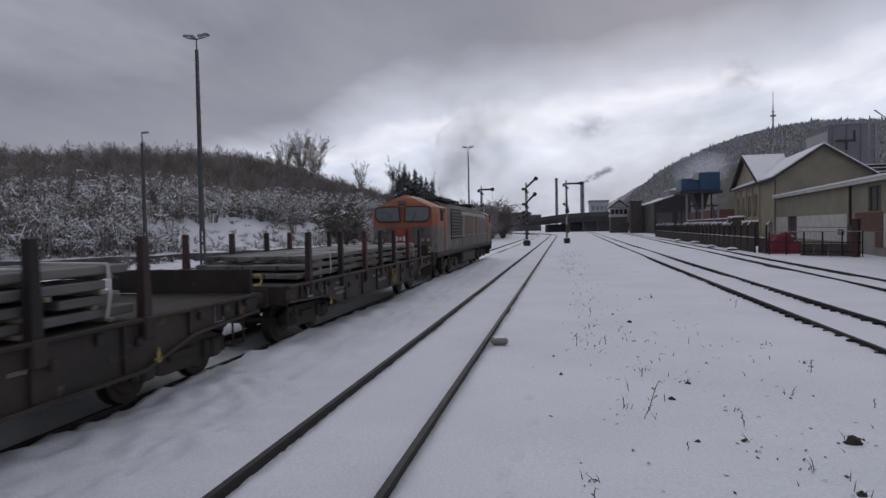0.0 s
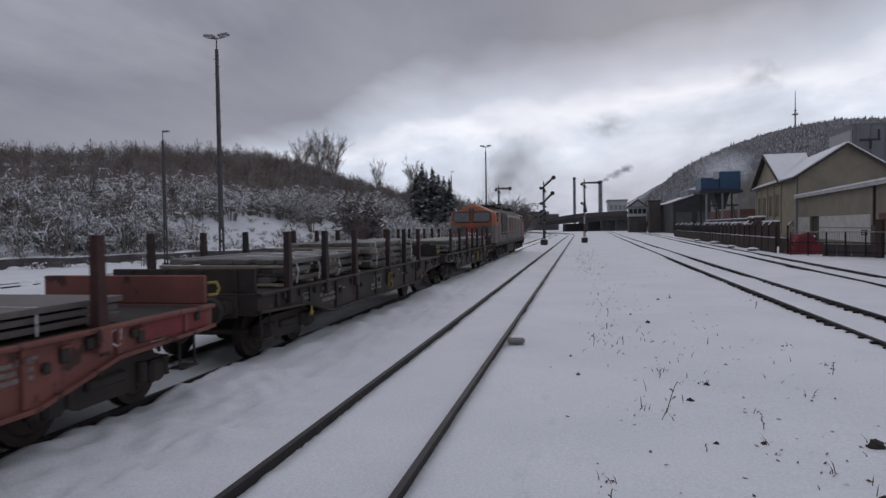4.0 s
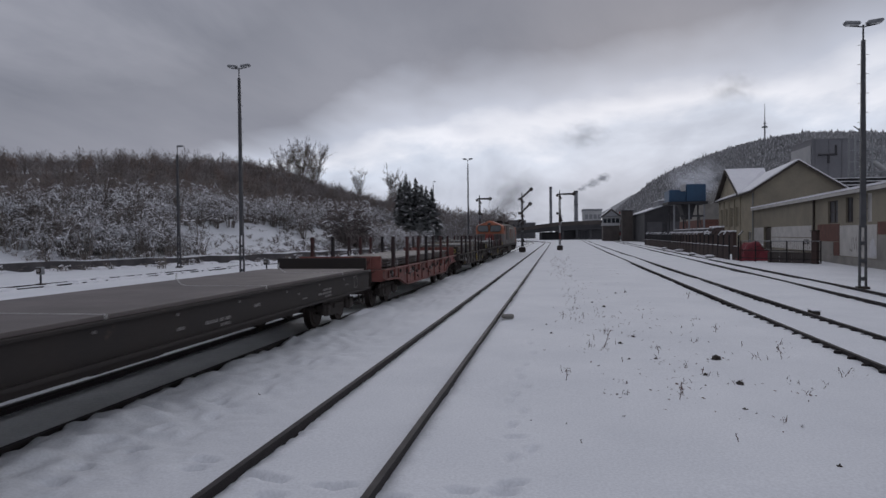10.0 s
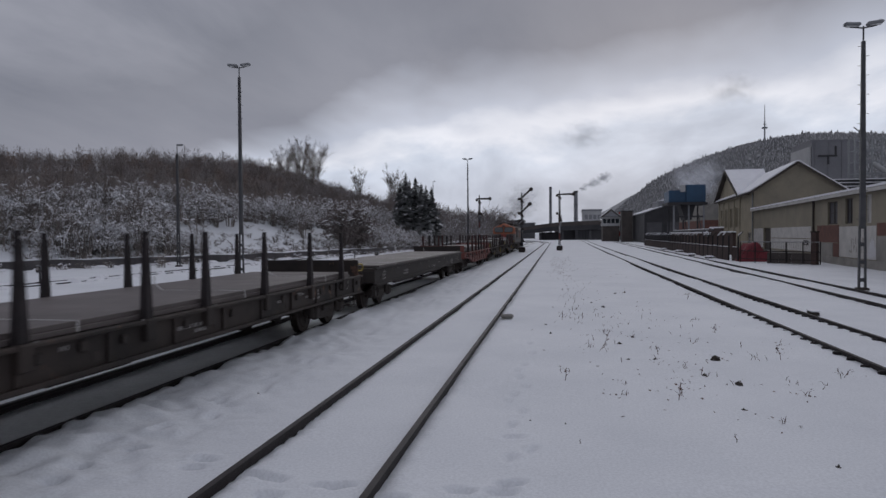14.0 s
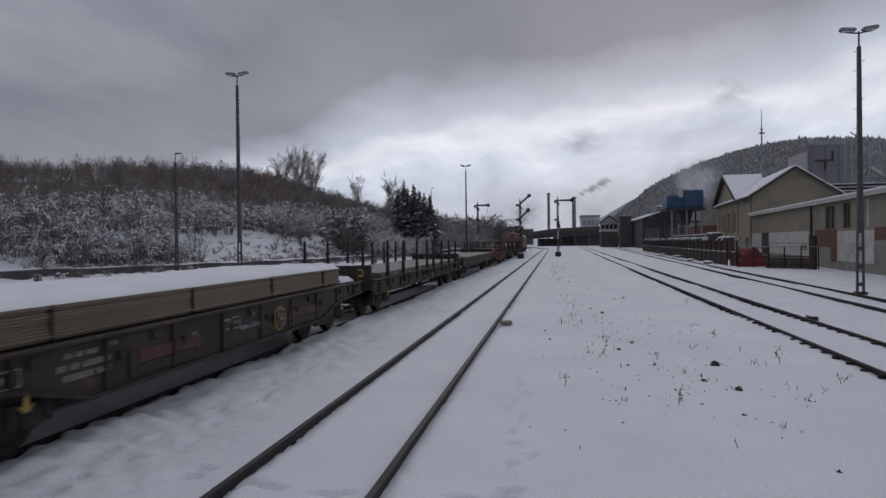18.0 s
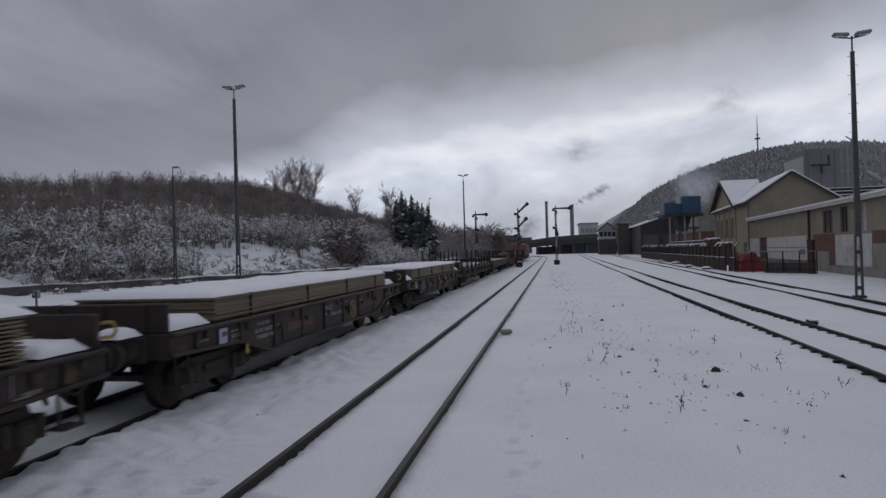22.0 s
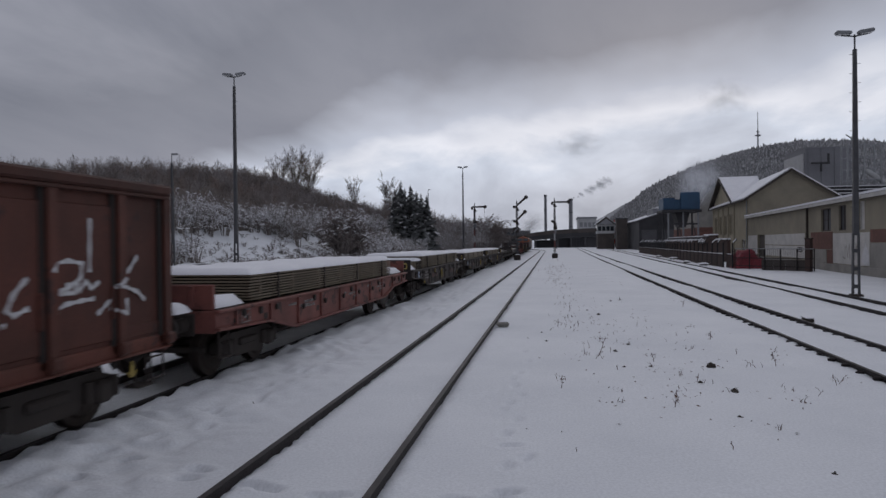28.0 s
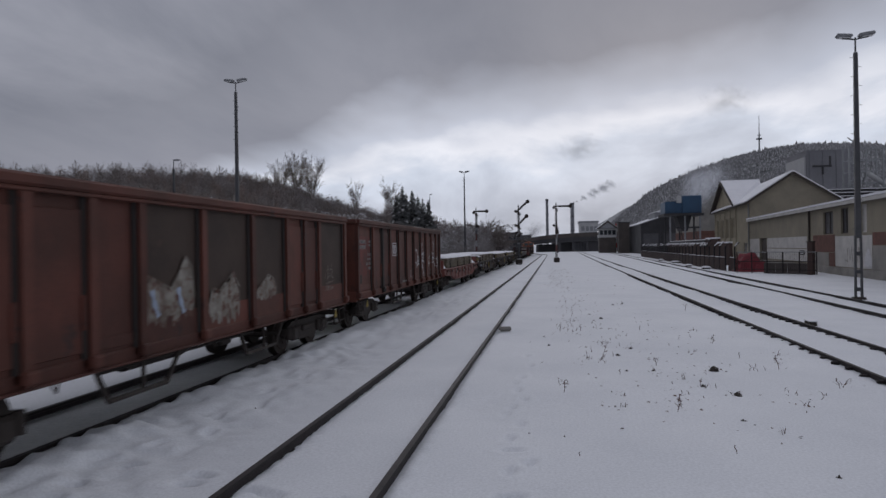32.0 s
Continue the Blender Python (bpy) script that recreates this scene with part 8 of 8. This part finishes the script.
ledge_mesh = Shape().box((0, 0, 0), (0.07, 2.3, 0.045), 0.015).mesh("panel_snow", SNOW_CAP)
bar_mesh = Shape().box((0, 0, 0), (0.03, 0.05, 1.0), 0.005).mesh("picket", FENCE_DARK)
bracket_mesh = Shape().pipe([(0, 0, 0), (0.35, -0.1, 0.4)], 0.035, n=5).mesh("bracket", DARK)
tip_mesh = Shape().tube((0.02, 0, 0.09), (0.36, -0.1, 0.49), 0.05, 0.06, n=6).mesh("bracket_snow", SNOW_CAP)
ang = math.degrees(math.atan(0.037))
for k in range(34):
    y = 60.2 + k * 2.5
    x = fence_x(y) + (0.25 if y < 62 else 0)
    part("post", post_mesh, DARK, fence, at=pose(x, y, 1.0, 0, 0, -ang))
    part("panel", panel_mesh, FENCE, fence, at=pose(x + 0.046, y + 1.25, 0.50 + 0.03 * math.sin(k * 3), 0, 0, -ang))
    part("panel_snow", ledge_mesh, SNOW_CAP, fence, at=pose(x + 0.046, y + 1.25, 1.13 + 0.03 * math.sin(k * 3), 0, 0, -ang) @ Matrix.Scale(0.6 + 0.4 * abs(math.sin(k * 1.3)), 4, (0, 1, 0)))
    if k >= 12:
        part("top_rail", rail_mesh, FENCE_DARK, fence, at=pose(x + 0.046, y + 1.25, 1.98, 0, 0, -ang))
    part("bracket", bracket_mesh, DARK, fence, at=pose(x, y, 2.05, 0, 0, -ang))
    if k % 3 != 1 or k % 5 == 0:
        part("bracket_snow", tip_mesh, SNOW_CAP, fence, at=pose(x, y, 2.05, 6 * math.sin(k * 2.3), 5 * math.sin(k * 5.1), -ang) @ Matrix.Scale(0.75 + 0.3 * abs(math.sin(k * 1.9)), 4))
    for j in range(4 if k >= 12 else 0):
        part("picket", bar_mesh, FENCE_DARK, fence, at=pose(x + 0.03, y + 0.5 + j * 0.5, 1.50, 0, 0, -ang))
railing = thing("gate_railing", "grey tubular railing across the yard entrance", "railing")
pts = [(15.1, 59.0), (16.6, 57.4), (18.0, 55.8), (19.4, 54.2)]
for k in range(6):
    f_ = k / 5
    x, y = 15.1 + 4.4 * f_, 59.0 - 4.9 * f_
    part("post", Shape().tube((x, y, -0.1), (x, y, 1.62), 0.05, n=8), RAIL if k else FENCE, railing)
for z in (1.6, 0.85, 0.2):
    part("rail", Shape().tube((15.1, 59.0, z), (19.5, 54.1, z), 0.035, n=6), GALV if z > 1 else RAIL, railing)
for k in range(40):
    f_ = k / 39
    x, y = 15.1 + 4.4 * f_, 59.0 - 4.9 * f_
    part("wire", Shape().tube((x, y, 0.2), (x, y, 1.6), 0.008, n=3), RAIL, railing)
cover = thing("covered_heap", "heap under a dull red tarpaulin beside the gate railing", "tarpaulin", at=pose(16.5, 61.0, -0.1, 0, 0, 8))
for (w, l, h, x, y, sd) in ((2.1, 2.2, 1.45, 0.0, 0.0, 81), (1.4, 1.5, 1.0, 0.75, -0.5, 82), (1.1, 1.4, 0.8, -0.8, -0.4, 83)):
    heap = lump_grid(w, l, h, sd, edge=0.55)
    heap.materials.clear()
    heap.materials.append(RED_TARP)
    part("cover", heap, RED_TARP, cover, at=pose(x, y, 0))
part("snow_edge", lump_grid(0.9, 0.7, 0.10, 84), SNOW_CAP, cover, at=pose(0.55, 0.15, 1.36, 0, 14, 10))
part("lashing", Shape().pipe([(-1.08, -0.9, 0.1), (-0.6, -0.95, 1.0), (0.2, -1.0, 1.25), (1.0, -0.95, 0.85), (1.4, -0.9, 0.1)], 0.02), DARK, cover)
pier = thing("gate_pier", "dark stained masonry gate pier", "gate pier", at=pose(19.3, 54.6, -0.1, 0, 0, 42))
part("shaft", Shape().box((0, 0, 1.2), (0.42, 0.42, 2.5), 0.03), BROWN_BASE, pier)
part("cap", Shape().box((0, 0, 2.48), (0.5, 0.5, 0.08), 0.02), SOIL, pier)
barrier = thing("low_barrier", "low dark panel wall behind the railing", "barrier wall")
for k in range(4):
    f_ = 0.42 + k * 0.15
    part("panel", Shape().box((0, 0, 0.36), (0.94, 0.10, 0.84), 0.015), DIM_BROWN, barrier, at=pose(15.1 + 4.4 * f_ + 0.12, 59.0 - 4.9 * f_ + 0.14, -0.05, 0, 0, -48))

ramp = thing("loading_ramp", "dark stepped loading ramp with snow along its top", "ramp")
for (x0, y0, x1, y1, z) in ((17.6, 108, 19.0, 88, 2.35), (19.0, 88, 19.35, 83.5, 2.95), (19.35, 83.5, 19.6, 79, 2.4)):
    d = Vector((x1 - x0, y1 - y0, 0))
    turn = math.degrees(math.atan2(d.y, d.x))
    at_ = pose((x0 + x1) / 2, (y0 + y1) / 2, 0, 0, 0, turn)
    part("ramp_wall", Shape().box((0, 0, z / 2 - 0.1), (d.length, 0.35, z + 0.2), 0.02), BROWN_BASE, ramp, at=at_)
    part("ramp_snow", Shape().box((0, 0, z + 0.07), (d.length, 0.42, 0.16), 0.05), SNOW_CAP, ramp, at=at_)
# snow-topped blocks between the track and the fence
for k, (y, s) in enumerate(((67, 0.5), (75, 0.4), (90, 0.6), (103, 0.45))):
    x = fence_x(y) - 0.9 - 0.4 * math.sin(k * 2.1)
    b = thing("concrete_block", "low dark concrete block capped with snow", "block", "blocks by the fence", at=pose(x, y, -0.12, 0, 0, k * 17))
    part("stone", Shape().box((0, 0, 0.14), (s * 1.5, s, 0.16), 0.06), SOIL, b)
    part("snow_top", lump_grid(s * 1.9, s * 1.5, 0.16, 60 + k, edge=0.3), SNOW_CAP, b, at=pose(0, 0, 0.19))

# ---- small things on the snow ----
def lump(seed, r, squash=0.6):
    rr = np.random.default_rng(seed)
    s = Shape()
    rings, seg = 5, 9
    v = [(0, 0, r * squash)]
    for i in range(1, rings):
        for j in range(seg):
            a, b = math.pi * 0.5 * (1 - i / (rings - 1)), 6.283 * j / seg
            k = r * rr.uniform(0.75, 1.2)
            v.append((k * math.cos(a) * math.cos(b), k * math.cos(a) * math.sin(b) * 0.7, k * math.sin(a) * squash - 0.02))
    f = [(0, 1 + j, 1 + (j + 1) % seg) for j in range(seg)]
    for i in range(rings - 2):
        for j in range(seg):
            a = 1 + i * seg
            f.append((a + j, a + seg + j, a + seg + (j + 1) % seg, a + (j + 1) % seg))
    f.append(tuple(range(1 + (rings - 2) * seg, 1 + (rings - 1) * seg)))
    return s.add(v, f)


for k, (x, y, r, sq) in enumerate(((2.96, 13.3, 0.10, 1.0), (2.46, 11.84, 0.08, 0.5), (2.85, 11.22, 0.10, 0.6), (2.51, 9.62, 0.07, 0.4), (2.6, 9.4, 0.05, 0.3), (1.85, 13.27, 0.06, 0.6), (1.73, 15.97, 0.06, 0.8), (2.36, 28.2, 0.07, 0.6), (2.8, 28.8, 0.08, 0.6), (4.48, 14.74, 0.05, 0.7), (1.35, 15.0, 0.06, 0.8),
                                   (1.35, 13.2, 0.06, 0.5), (-0.15, 16.5, 0.05, 0.9), (1.5, 22.5, 0.09, 0.7), (-0.35, 8.7, 0.05, 0.3), (0.1, 8.6, 0.035, 0.6), (-0.3, 18.0, 0.07, 0.4), (2.3, 17.5, 0.05, 0.6), (1.2, 24.2, 0.06, 0.6), (-4.5, 9.5, 0.03, 0.8), (2.86, 7.42, 0.05, 0.7))):
    c = new("clod", lump(k, r, sq).mesh("clod", SOIL))
    c.matrix_basis = pose(x, y, float(height(x, y)), 0, 0, k * 50)
    tagged(c, "dark clod of earth poking through the snow", "clod", "clods in the snow")
st = thing("stone", "flat grey stone with a snowy top lying against the rail", "stone", at=pose(-1.42, 19.2, -0.10, 0, 0, 8))
part("block", Shape().box((0, 0, 0.08), (0.36, 0.24, 0.13), 0.045), CONCRETE, st)
part("snow_top", lump_grid(0.27, 0.18, 0.025, 91, edge=0.06), SNOW_CAP, st, at=pose(0.02, 0.02, 0.143))
bx = thing("rail_box", "small dark box mounted beside the rail", "track equipment", at=pose(7.35, 20.9, -0.12, 0, 0, -3))
part("body", Shape().box((0, 0, 0.08), (0.22, 0.5, 0.16), 0.04), SOIL, bx)
part("lid", Shape().box((0, 0, 0.17), (0.24, 0.53, 0.035), 0.012), SNOW_CAP, bx)

# dead grass stalks
gv, gf = [], []
spots_ = [(0.5, 19.0, 0.5, 2.0, 18), (0.9, 15.0, 0.5, 1.6, 14), (1.3, 18.0, 0.9, 3.0, 16), (2.2, 11.5, 0.9, 1.6, 8), (0.7, 27.0, 0.9, 7.0, 46), (0.3, 45, 0.9, 12, 90), (0.4, 62, 1.2, 16, 80), (3.6, 13.5, 0.3, 0.8, 8), (2.9, 18, 1.0, 4, 18), (3.9, 11.3, 0.4, 0.5, 8)]
tufts_ = [(0.16, 20.21), (0.62, 21.85), (1.17, 16.8), (0.66, 14.44), (1.5, 19.51), (1.73, 16.12), (2.73, 28.54), (3.63, 41.17), (1.87, 13.23), (2.08, 14.4), (2.25, 12.42), (2.96, 13.38), (2.46, 11.85), (2.83, 11.19), (1.9, 10.79), (1.8, 10.36), (0.15, 11.91), (5.11, 27.81), (3.76, 19.37), (3.88, 17.52),
          (2.98, 15.36), (4.67, 15.16), (4.34, 14.24), (4.78, 12.27), (3.63, 10.64), (1.08, 11.04), (0.98, 10.36), (2.81, 8.98)]
spots_ += [(x, y, 0.07, 0.09, 3) for x, y in tufts_]
for cx0, cy0, sx, sy, cnt in spots_:
    for k in range(cnt):
        x, y = cx0 + rng.normal() * sx * 0.5, cy0 + rng.normal() * sy * 0.5
        z = float(height(x, y)) - 0.02
        hgt, lean = rng.uniform(0.04, 0.125) * (1.0 if rng.random() < 0.9 else 1.8), rng.normal(size=2) * 0.06
        n0 = len(gv)
        w = 0.0035 + 0.0001 * y
        gv += [(x - w, y, z), (x + w, y, z), (x + lean[0] * 0.5 + w, y, z + hgt * 0.6), (x + lean[0] * 0.5 - w, y, z + hgt * 0.6), (x + lean[0] * 1.4, y + lean[1], z + hgt)]
        gf += [(n0, n0 + 1, n0 + 2, n0 + 3), (n0 + 3, n0 + 2, n0 + 4)]
# taller withered stems, bent over at the tip
STEMS = ((0.15, 19.5, 0.21, 0.0), (0.97, 14.4, 0.40, 0.13), (0.13, 11.2, 0.23, 0.02), (1.74, 10.1, 0.27, 0.04), (1.84, 10.4, 0.21, -0.02), (1.98, 13.8, 0.17, -0.02), (3.72, 16.8, 0.23, 0.02), (4.18, 13.5, 0.3, -0.07),
         (3.8, 14.8, 0.14, 0.0), (4.62, 11.9, 0.2, -0.06), (4.69, 12.0, 0.17, 0.12), (1.19, 12.9, 0.11, 0.0), (0.71, 19.2, 0.2, 0.0), (0.47, 21.4, 0.16, 0.01), (0.62, 24.3, 0.19, -0.02), (4.77, 25.9, 0.25, 0.05),
         (1.1, 16.4, 0.14, 0.02), (0.91, 14.2, 0.14, 0.07), (0.25, 7.8, 0.07, 0.01), (2.04, 8.1, 0.12, -0.02))
for x, y, hgt, lean in STEMS:
    z, w = float(height(x, y)) - 0.02, 0.0032 + 0.0002 * y
    way_ = [(x, z), (x + lean * 0.3 + 0.008, z + hgt * 0.45), (x + lean * 0.75 - 0.006, z + hgt * 0.8), (x + lean, z + hgt), (x + lean + 0.10 * hgt + 0.01, z + hgt * 0.93)]
    for (xa, za), (xb, zb) in zip(way_, way_[1:]):
        n0 = len(gv)
        gv += [(xa - w, y, za), (xa + w, y, za), (xb + w * 0.8, y + 0.01, zb), (xb - w * 0.8, y + 0.01, zb)]
        gf += [(n0, n0 + 1, n0 + 2, n0 + 3)]
    for q in (0.45, 0.7):
        n0, s_ = len(gv), 0.10 * hgt * (1 if q < 0.5 else -1)
        gv += [(x + lean * q, y, z + hgt * q), (x + lean * q + s_, y, z + hgt * (q + 0.10)), (x + lean * q + s_ * 1.5, y, z + hgt * (q + 0.07)), (x + lean * q, y, z + hgt * q - w * 2)]
        gf += [(n0, n0 + 1, n0 + 2, n0 + 3)]
grass = new("dead_grass", fast_mesh("dead_grass", gv, gf, [GRASS]))
lv, lf = [], []
for k in range(300):
    if k < 180:
        cx0, cy0 = tufts_[k % len(tufts_)]
        x, y = cx0 + rng.normal() * 0.16, cy0 + rng.normal() * 0.3
    else:
        y = 9 + 46 * rng.random() ** 1.4
        x = 1.6 + rng.normal() * 1.2 + 0.02 * y
    z = float(height(x, y)) + 0.006
    a, q = rng.uniform(0, 6.28), rng.uniform(0.012, 0.034)
    n0 = len(lv)
    lv += [(x + q * math.cos(a), y + q * math.sin(a), z), (x - q * 0.5 * math.sin(a), y + q * 0.5 * math.cos(a), z + 0.02 * rng.random()), (x - q * math.cos(a), y - q * math.sin(a), z + 0.012), (x + q * 0.5 * math.sin(a), y - q * 0.5 * math.cos(a), z)]
    lf.append((n0, n0 + 1, n0 + 2, n0 + 3))
leaves = new("fallen_leaves", fast_mesh("fallen_leaves", lv, lf, [LEAF]))
tagged(leaves, "scattered dead leaves and weed scraps on snow", "leaves", kind="stuff")
tagged(grass, "sparse dead grass stalks in the snow", "grass", kind="stuff")


# ---- smoke ----
def puff(name, seed, mat, label, layers=3):
    """One puff of smoke in three lumpy layers, one metre in radius."""
    rr = np.random.default_rng(seed)
    v, f = [], []
    for k in range(layers):
        n0 = len(v)
        tilt, turn = rr.uniform(-0.5, 0.5), rr.uniform(-0.6, 0.6)
        m_ = Matrix.Rotation(turn, 3, "Z") @ Matrix.Rotation(tilt, 3, "X")
        rings, seg = 5, 16
        v.append(tuple(m_ @ Vector((0, 0.2 * (k - 1), 0))))
        for i in range(1, rings + 1):
            for j in range(seg):
                q, b = i / rings, 6.283 * j / seg
                v.append(tuple(m_ @ Vector((q * math.cos(b), 0.2 * (k - 1) + 0.16 * rr.normal() * q + 0.3 * q * q, q * math.sin(b)))))
        f += [(n0, n0 + 1 + j, n0 + 1 + (j + 1) % seg) for j in range(seg)]
        for i in range(rings - 1):
            c = n0 + 1 + i * seg
            f += [(c + j, c + seg + j, c + seg + (j + 1) % seg, c + (j + 1) % seg) for j in range(seg)]
    ob = new(name, fast_mesh(name, v, f, [mat], smooth=True))
    ob.visible_shadow = False
    return tagged(ob, label, "smoke", name + "s")


DRIFT = []     # (puff, rows)
for k in range(-3, 10):
    ob = puff("smoke_puff", 510 + k, SMOKE, "grey puff of chimney smoke", 2)
    size = 1.15 if k < 0 else 1.7 + 0.26 * k
    ob.scale = (size * (1.0 if k < 0 else 1.5), size, size)
    rows_ = []
    for t in range(0, 33, 2):
        d = 0.28 * t + k * 2.4
        u = max(0.0, d)
        rows_.append((float(t), pose(13.3 + u * 0.86 + 0.9 * math.sin(u * 0.35 + k) * min(1, u / 5), 480 + u * 0.2, 32.4 + min(0, d) + u * 0.42 + 1.0 * math.sin(u * 0.3 + k * 2) * min(1, u / 5), 0, 1.5 * t, 0)))
    DRIFT.append((ob, rows_))
for k in range(5):
    ob = puff("steam_puff", 540 + k, STEAM, "thin pale puff of steam above the hopper", 1)
    rows_ = []
    ob.scale = (5.0 + 0.8 * (k % 3), 2.6, 3.4 + 0.6 * (k % 3))
    for t in range(0, 33, 4):
        u = t * 0.12 + k * 1.1
        rows_.append((float(t), pose(24.6 + u * 0.85 + 1.2 * math.sin(k * 2.2), 138 + k, 11.6 + u * 0.42 + 0.5 * math.sin(t * 0.3 + k), 0, 4 * t, 0)))
    DRIFT.append((ob, rows_))
for k in range(3):
    ob = puff("exhaust_puff", 570 + k, EXHAUST, "faint dark puff of diesel exhaust", 2)
    tagged(ob, "faint dark puff of diesel exhaust", "smoke", kind="stuff")
    ob.scale = (2.4 + 0.8 * k, 2.0, 2.0 + 0.6 * k)
    MOVING.append((ob, 40.5 - 2.5 * k, 1.2 * k + 0.5 * math.sin(k * 1.7), 5.2 + 1.2 * k))
for k, (x, z, sx, sz) in enumerate(((38, 133, 42, 24), (222, 186, 44, 32))):
    ob = puff("cloud_scrap", 590 + k, CLOUD, "small grey scrap of low cloud", 2)
    ob.scale = (sx, 6, sz)
    ob.location = (x, 900, z)
    tagged(ob, "small grey scrap of low cloud", "cloud", kind="structure")


# ---- motion of the train ----
# seconds and metres per second
SPEED = [(0, 3.42), (2, 3.60), (4, 3.77), (6, 3.98), (8, 4.27), (10, 4.63), (12, 4.87), (14, 4.95), (16, 5.01), (18, 5.07), (20, 5.13), (22, 5.40), (24, 5.55), (26, 5.48), (28, 5.55), (30, 5.66), (32, 5.73)]
LEAD = [(0, 4.2), (1, 4.4), (2, 4.3), (3, 4.1), (4, 3.8), (4.5, 3.55), (5.5, 2.3), (6.5, 0.6), (7, 0.0), (29, 0.0), (31, 0.15), (32, 0.42)]


def travelled(t):
    ts = np.linspace(0, t, 400)
    v = np.interp(ts, [a for a, b in SPEED], [b for a, b in SPEED])
    return float(np.sum((v[1:] + v[:-1]) / 2 * np.diff(ts))) + float(np.interp(t, [a for a, b in LEAD], [b for a, b in LEAD]))


def on_track(y, x=0.0, z=0.0):
    """The pose on the train's track at y, turned along it."""
    a = math.atan2(float(train_x(y + 1) - train_x(y - 1)), 2.0)
    return pose(float(train_x(y)), y, 0, 0, 0, -math.degrees(a)) @ pose(x, 0, z)


def motions():
    times = [0.0, 0.5] + [float(t) for t in range(1, 33)]
    way = {t: travelled(t) for t in times}
    for ob, q, *off in MOVING:
        walk(ob, [(t, on_track(way[t] + q, *off)) for t in times])
    for ob, rows_ in DRIFT:
        walk(ob, rows_)
    turns = [round(0.1 * k, 3) for k in range(321)]
    angle = [travelled(t) for t in turns]
    for w, y, r in WHEELS:
        walk(w, [(t, pose(0, y, r, -math.degrees(a / 0.46) % 360)) for t, a in zip(turns, angle)])


motions()
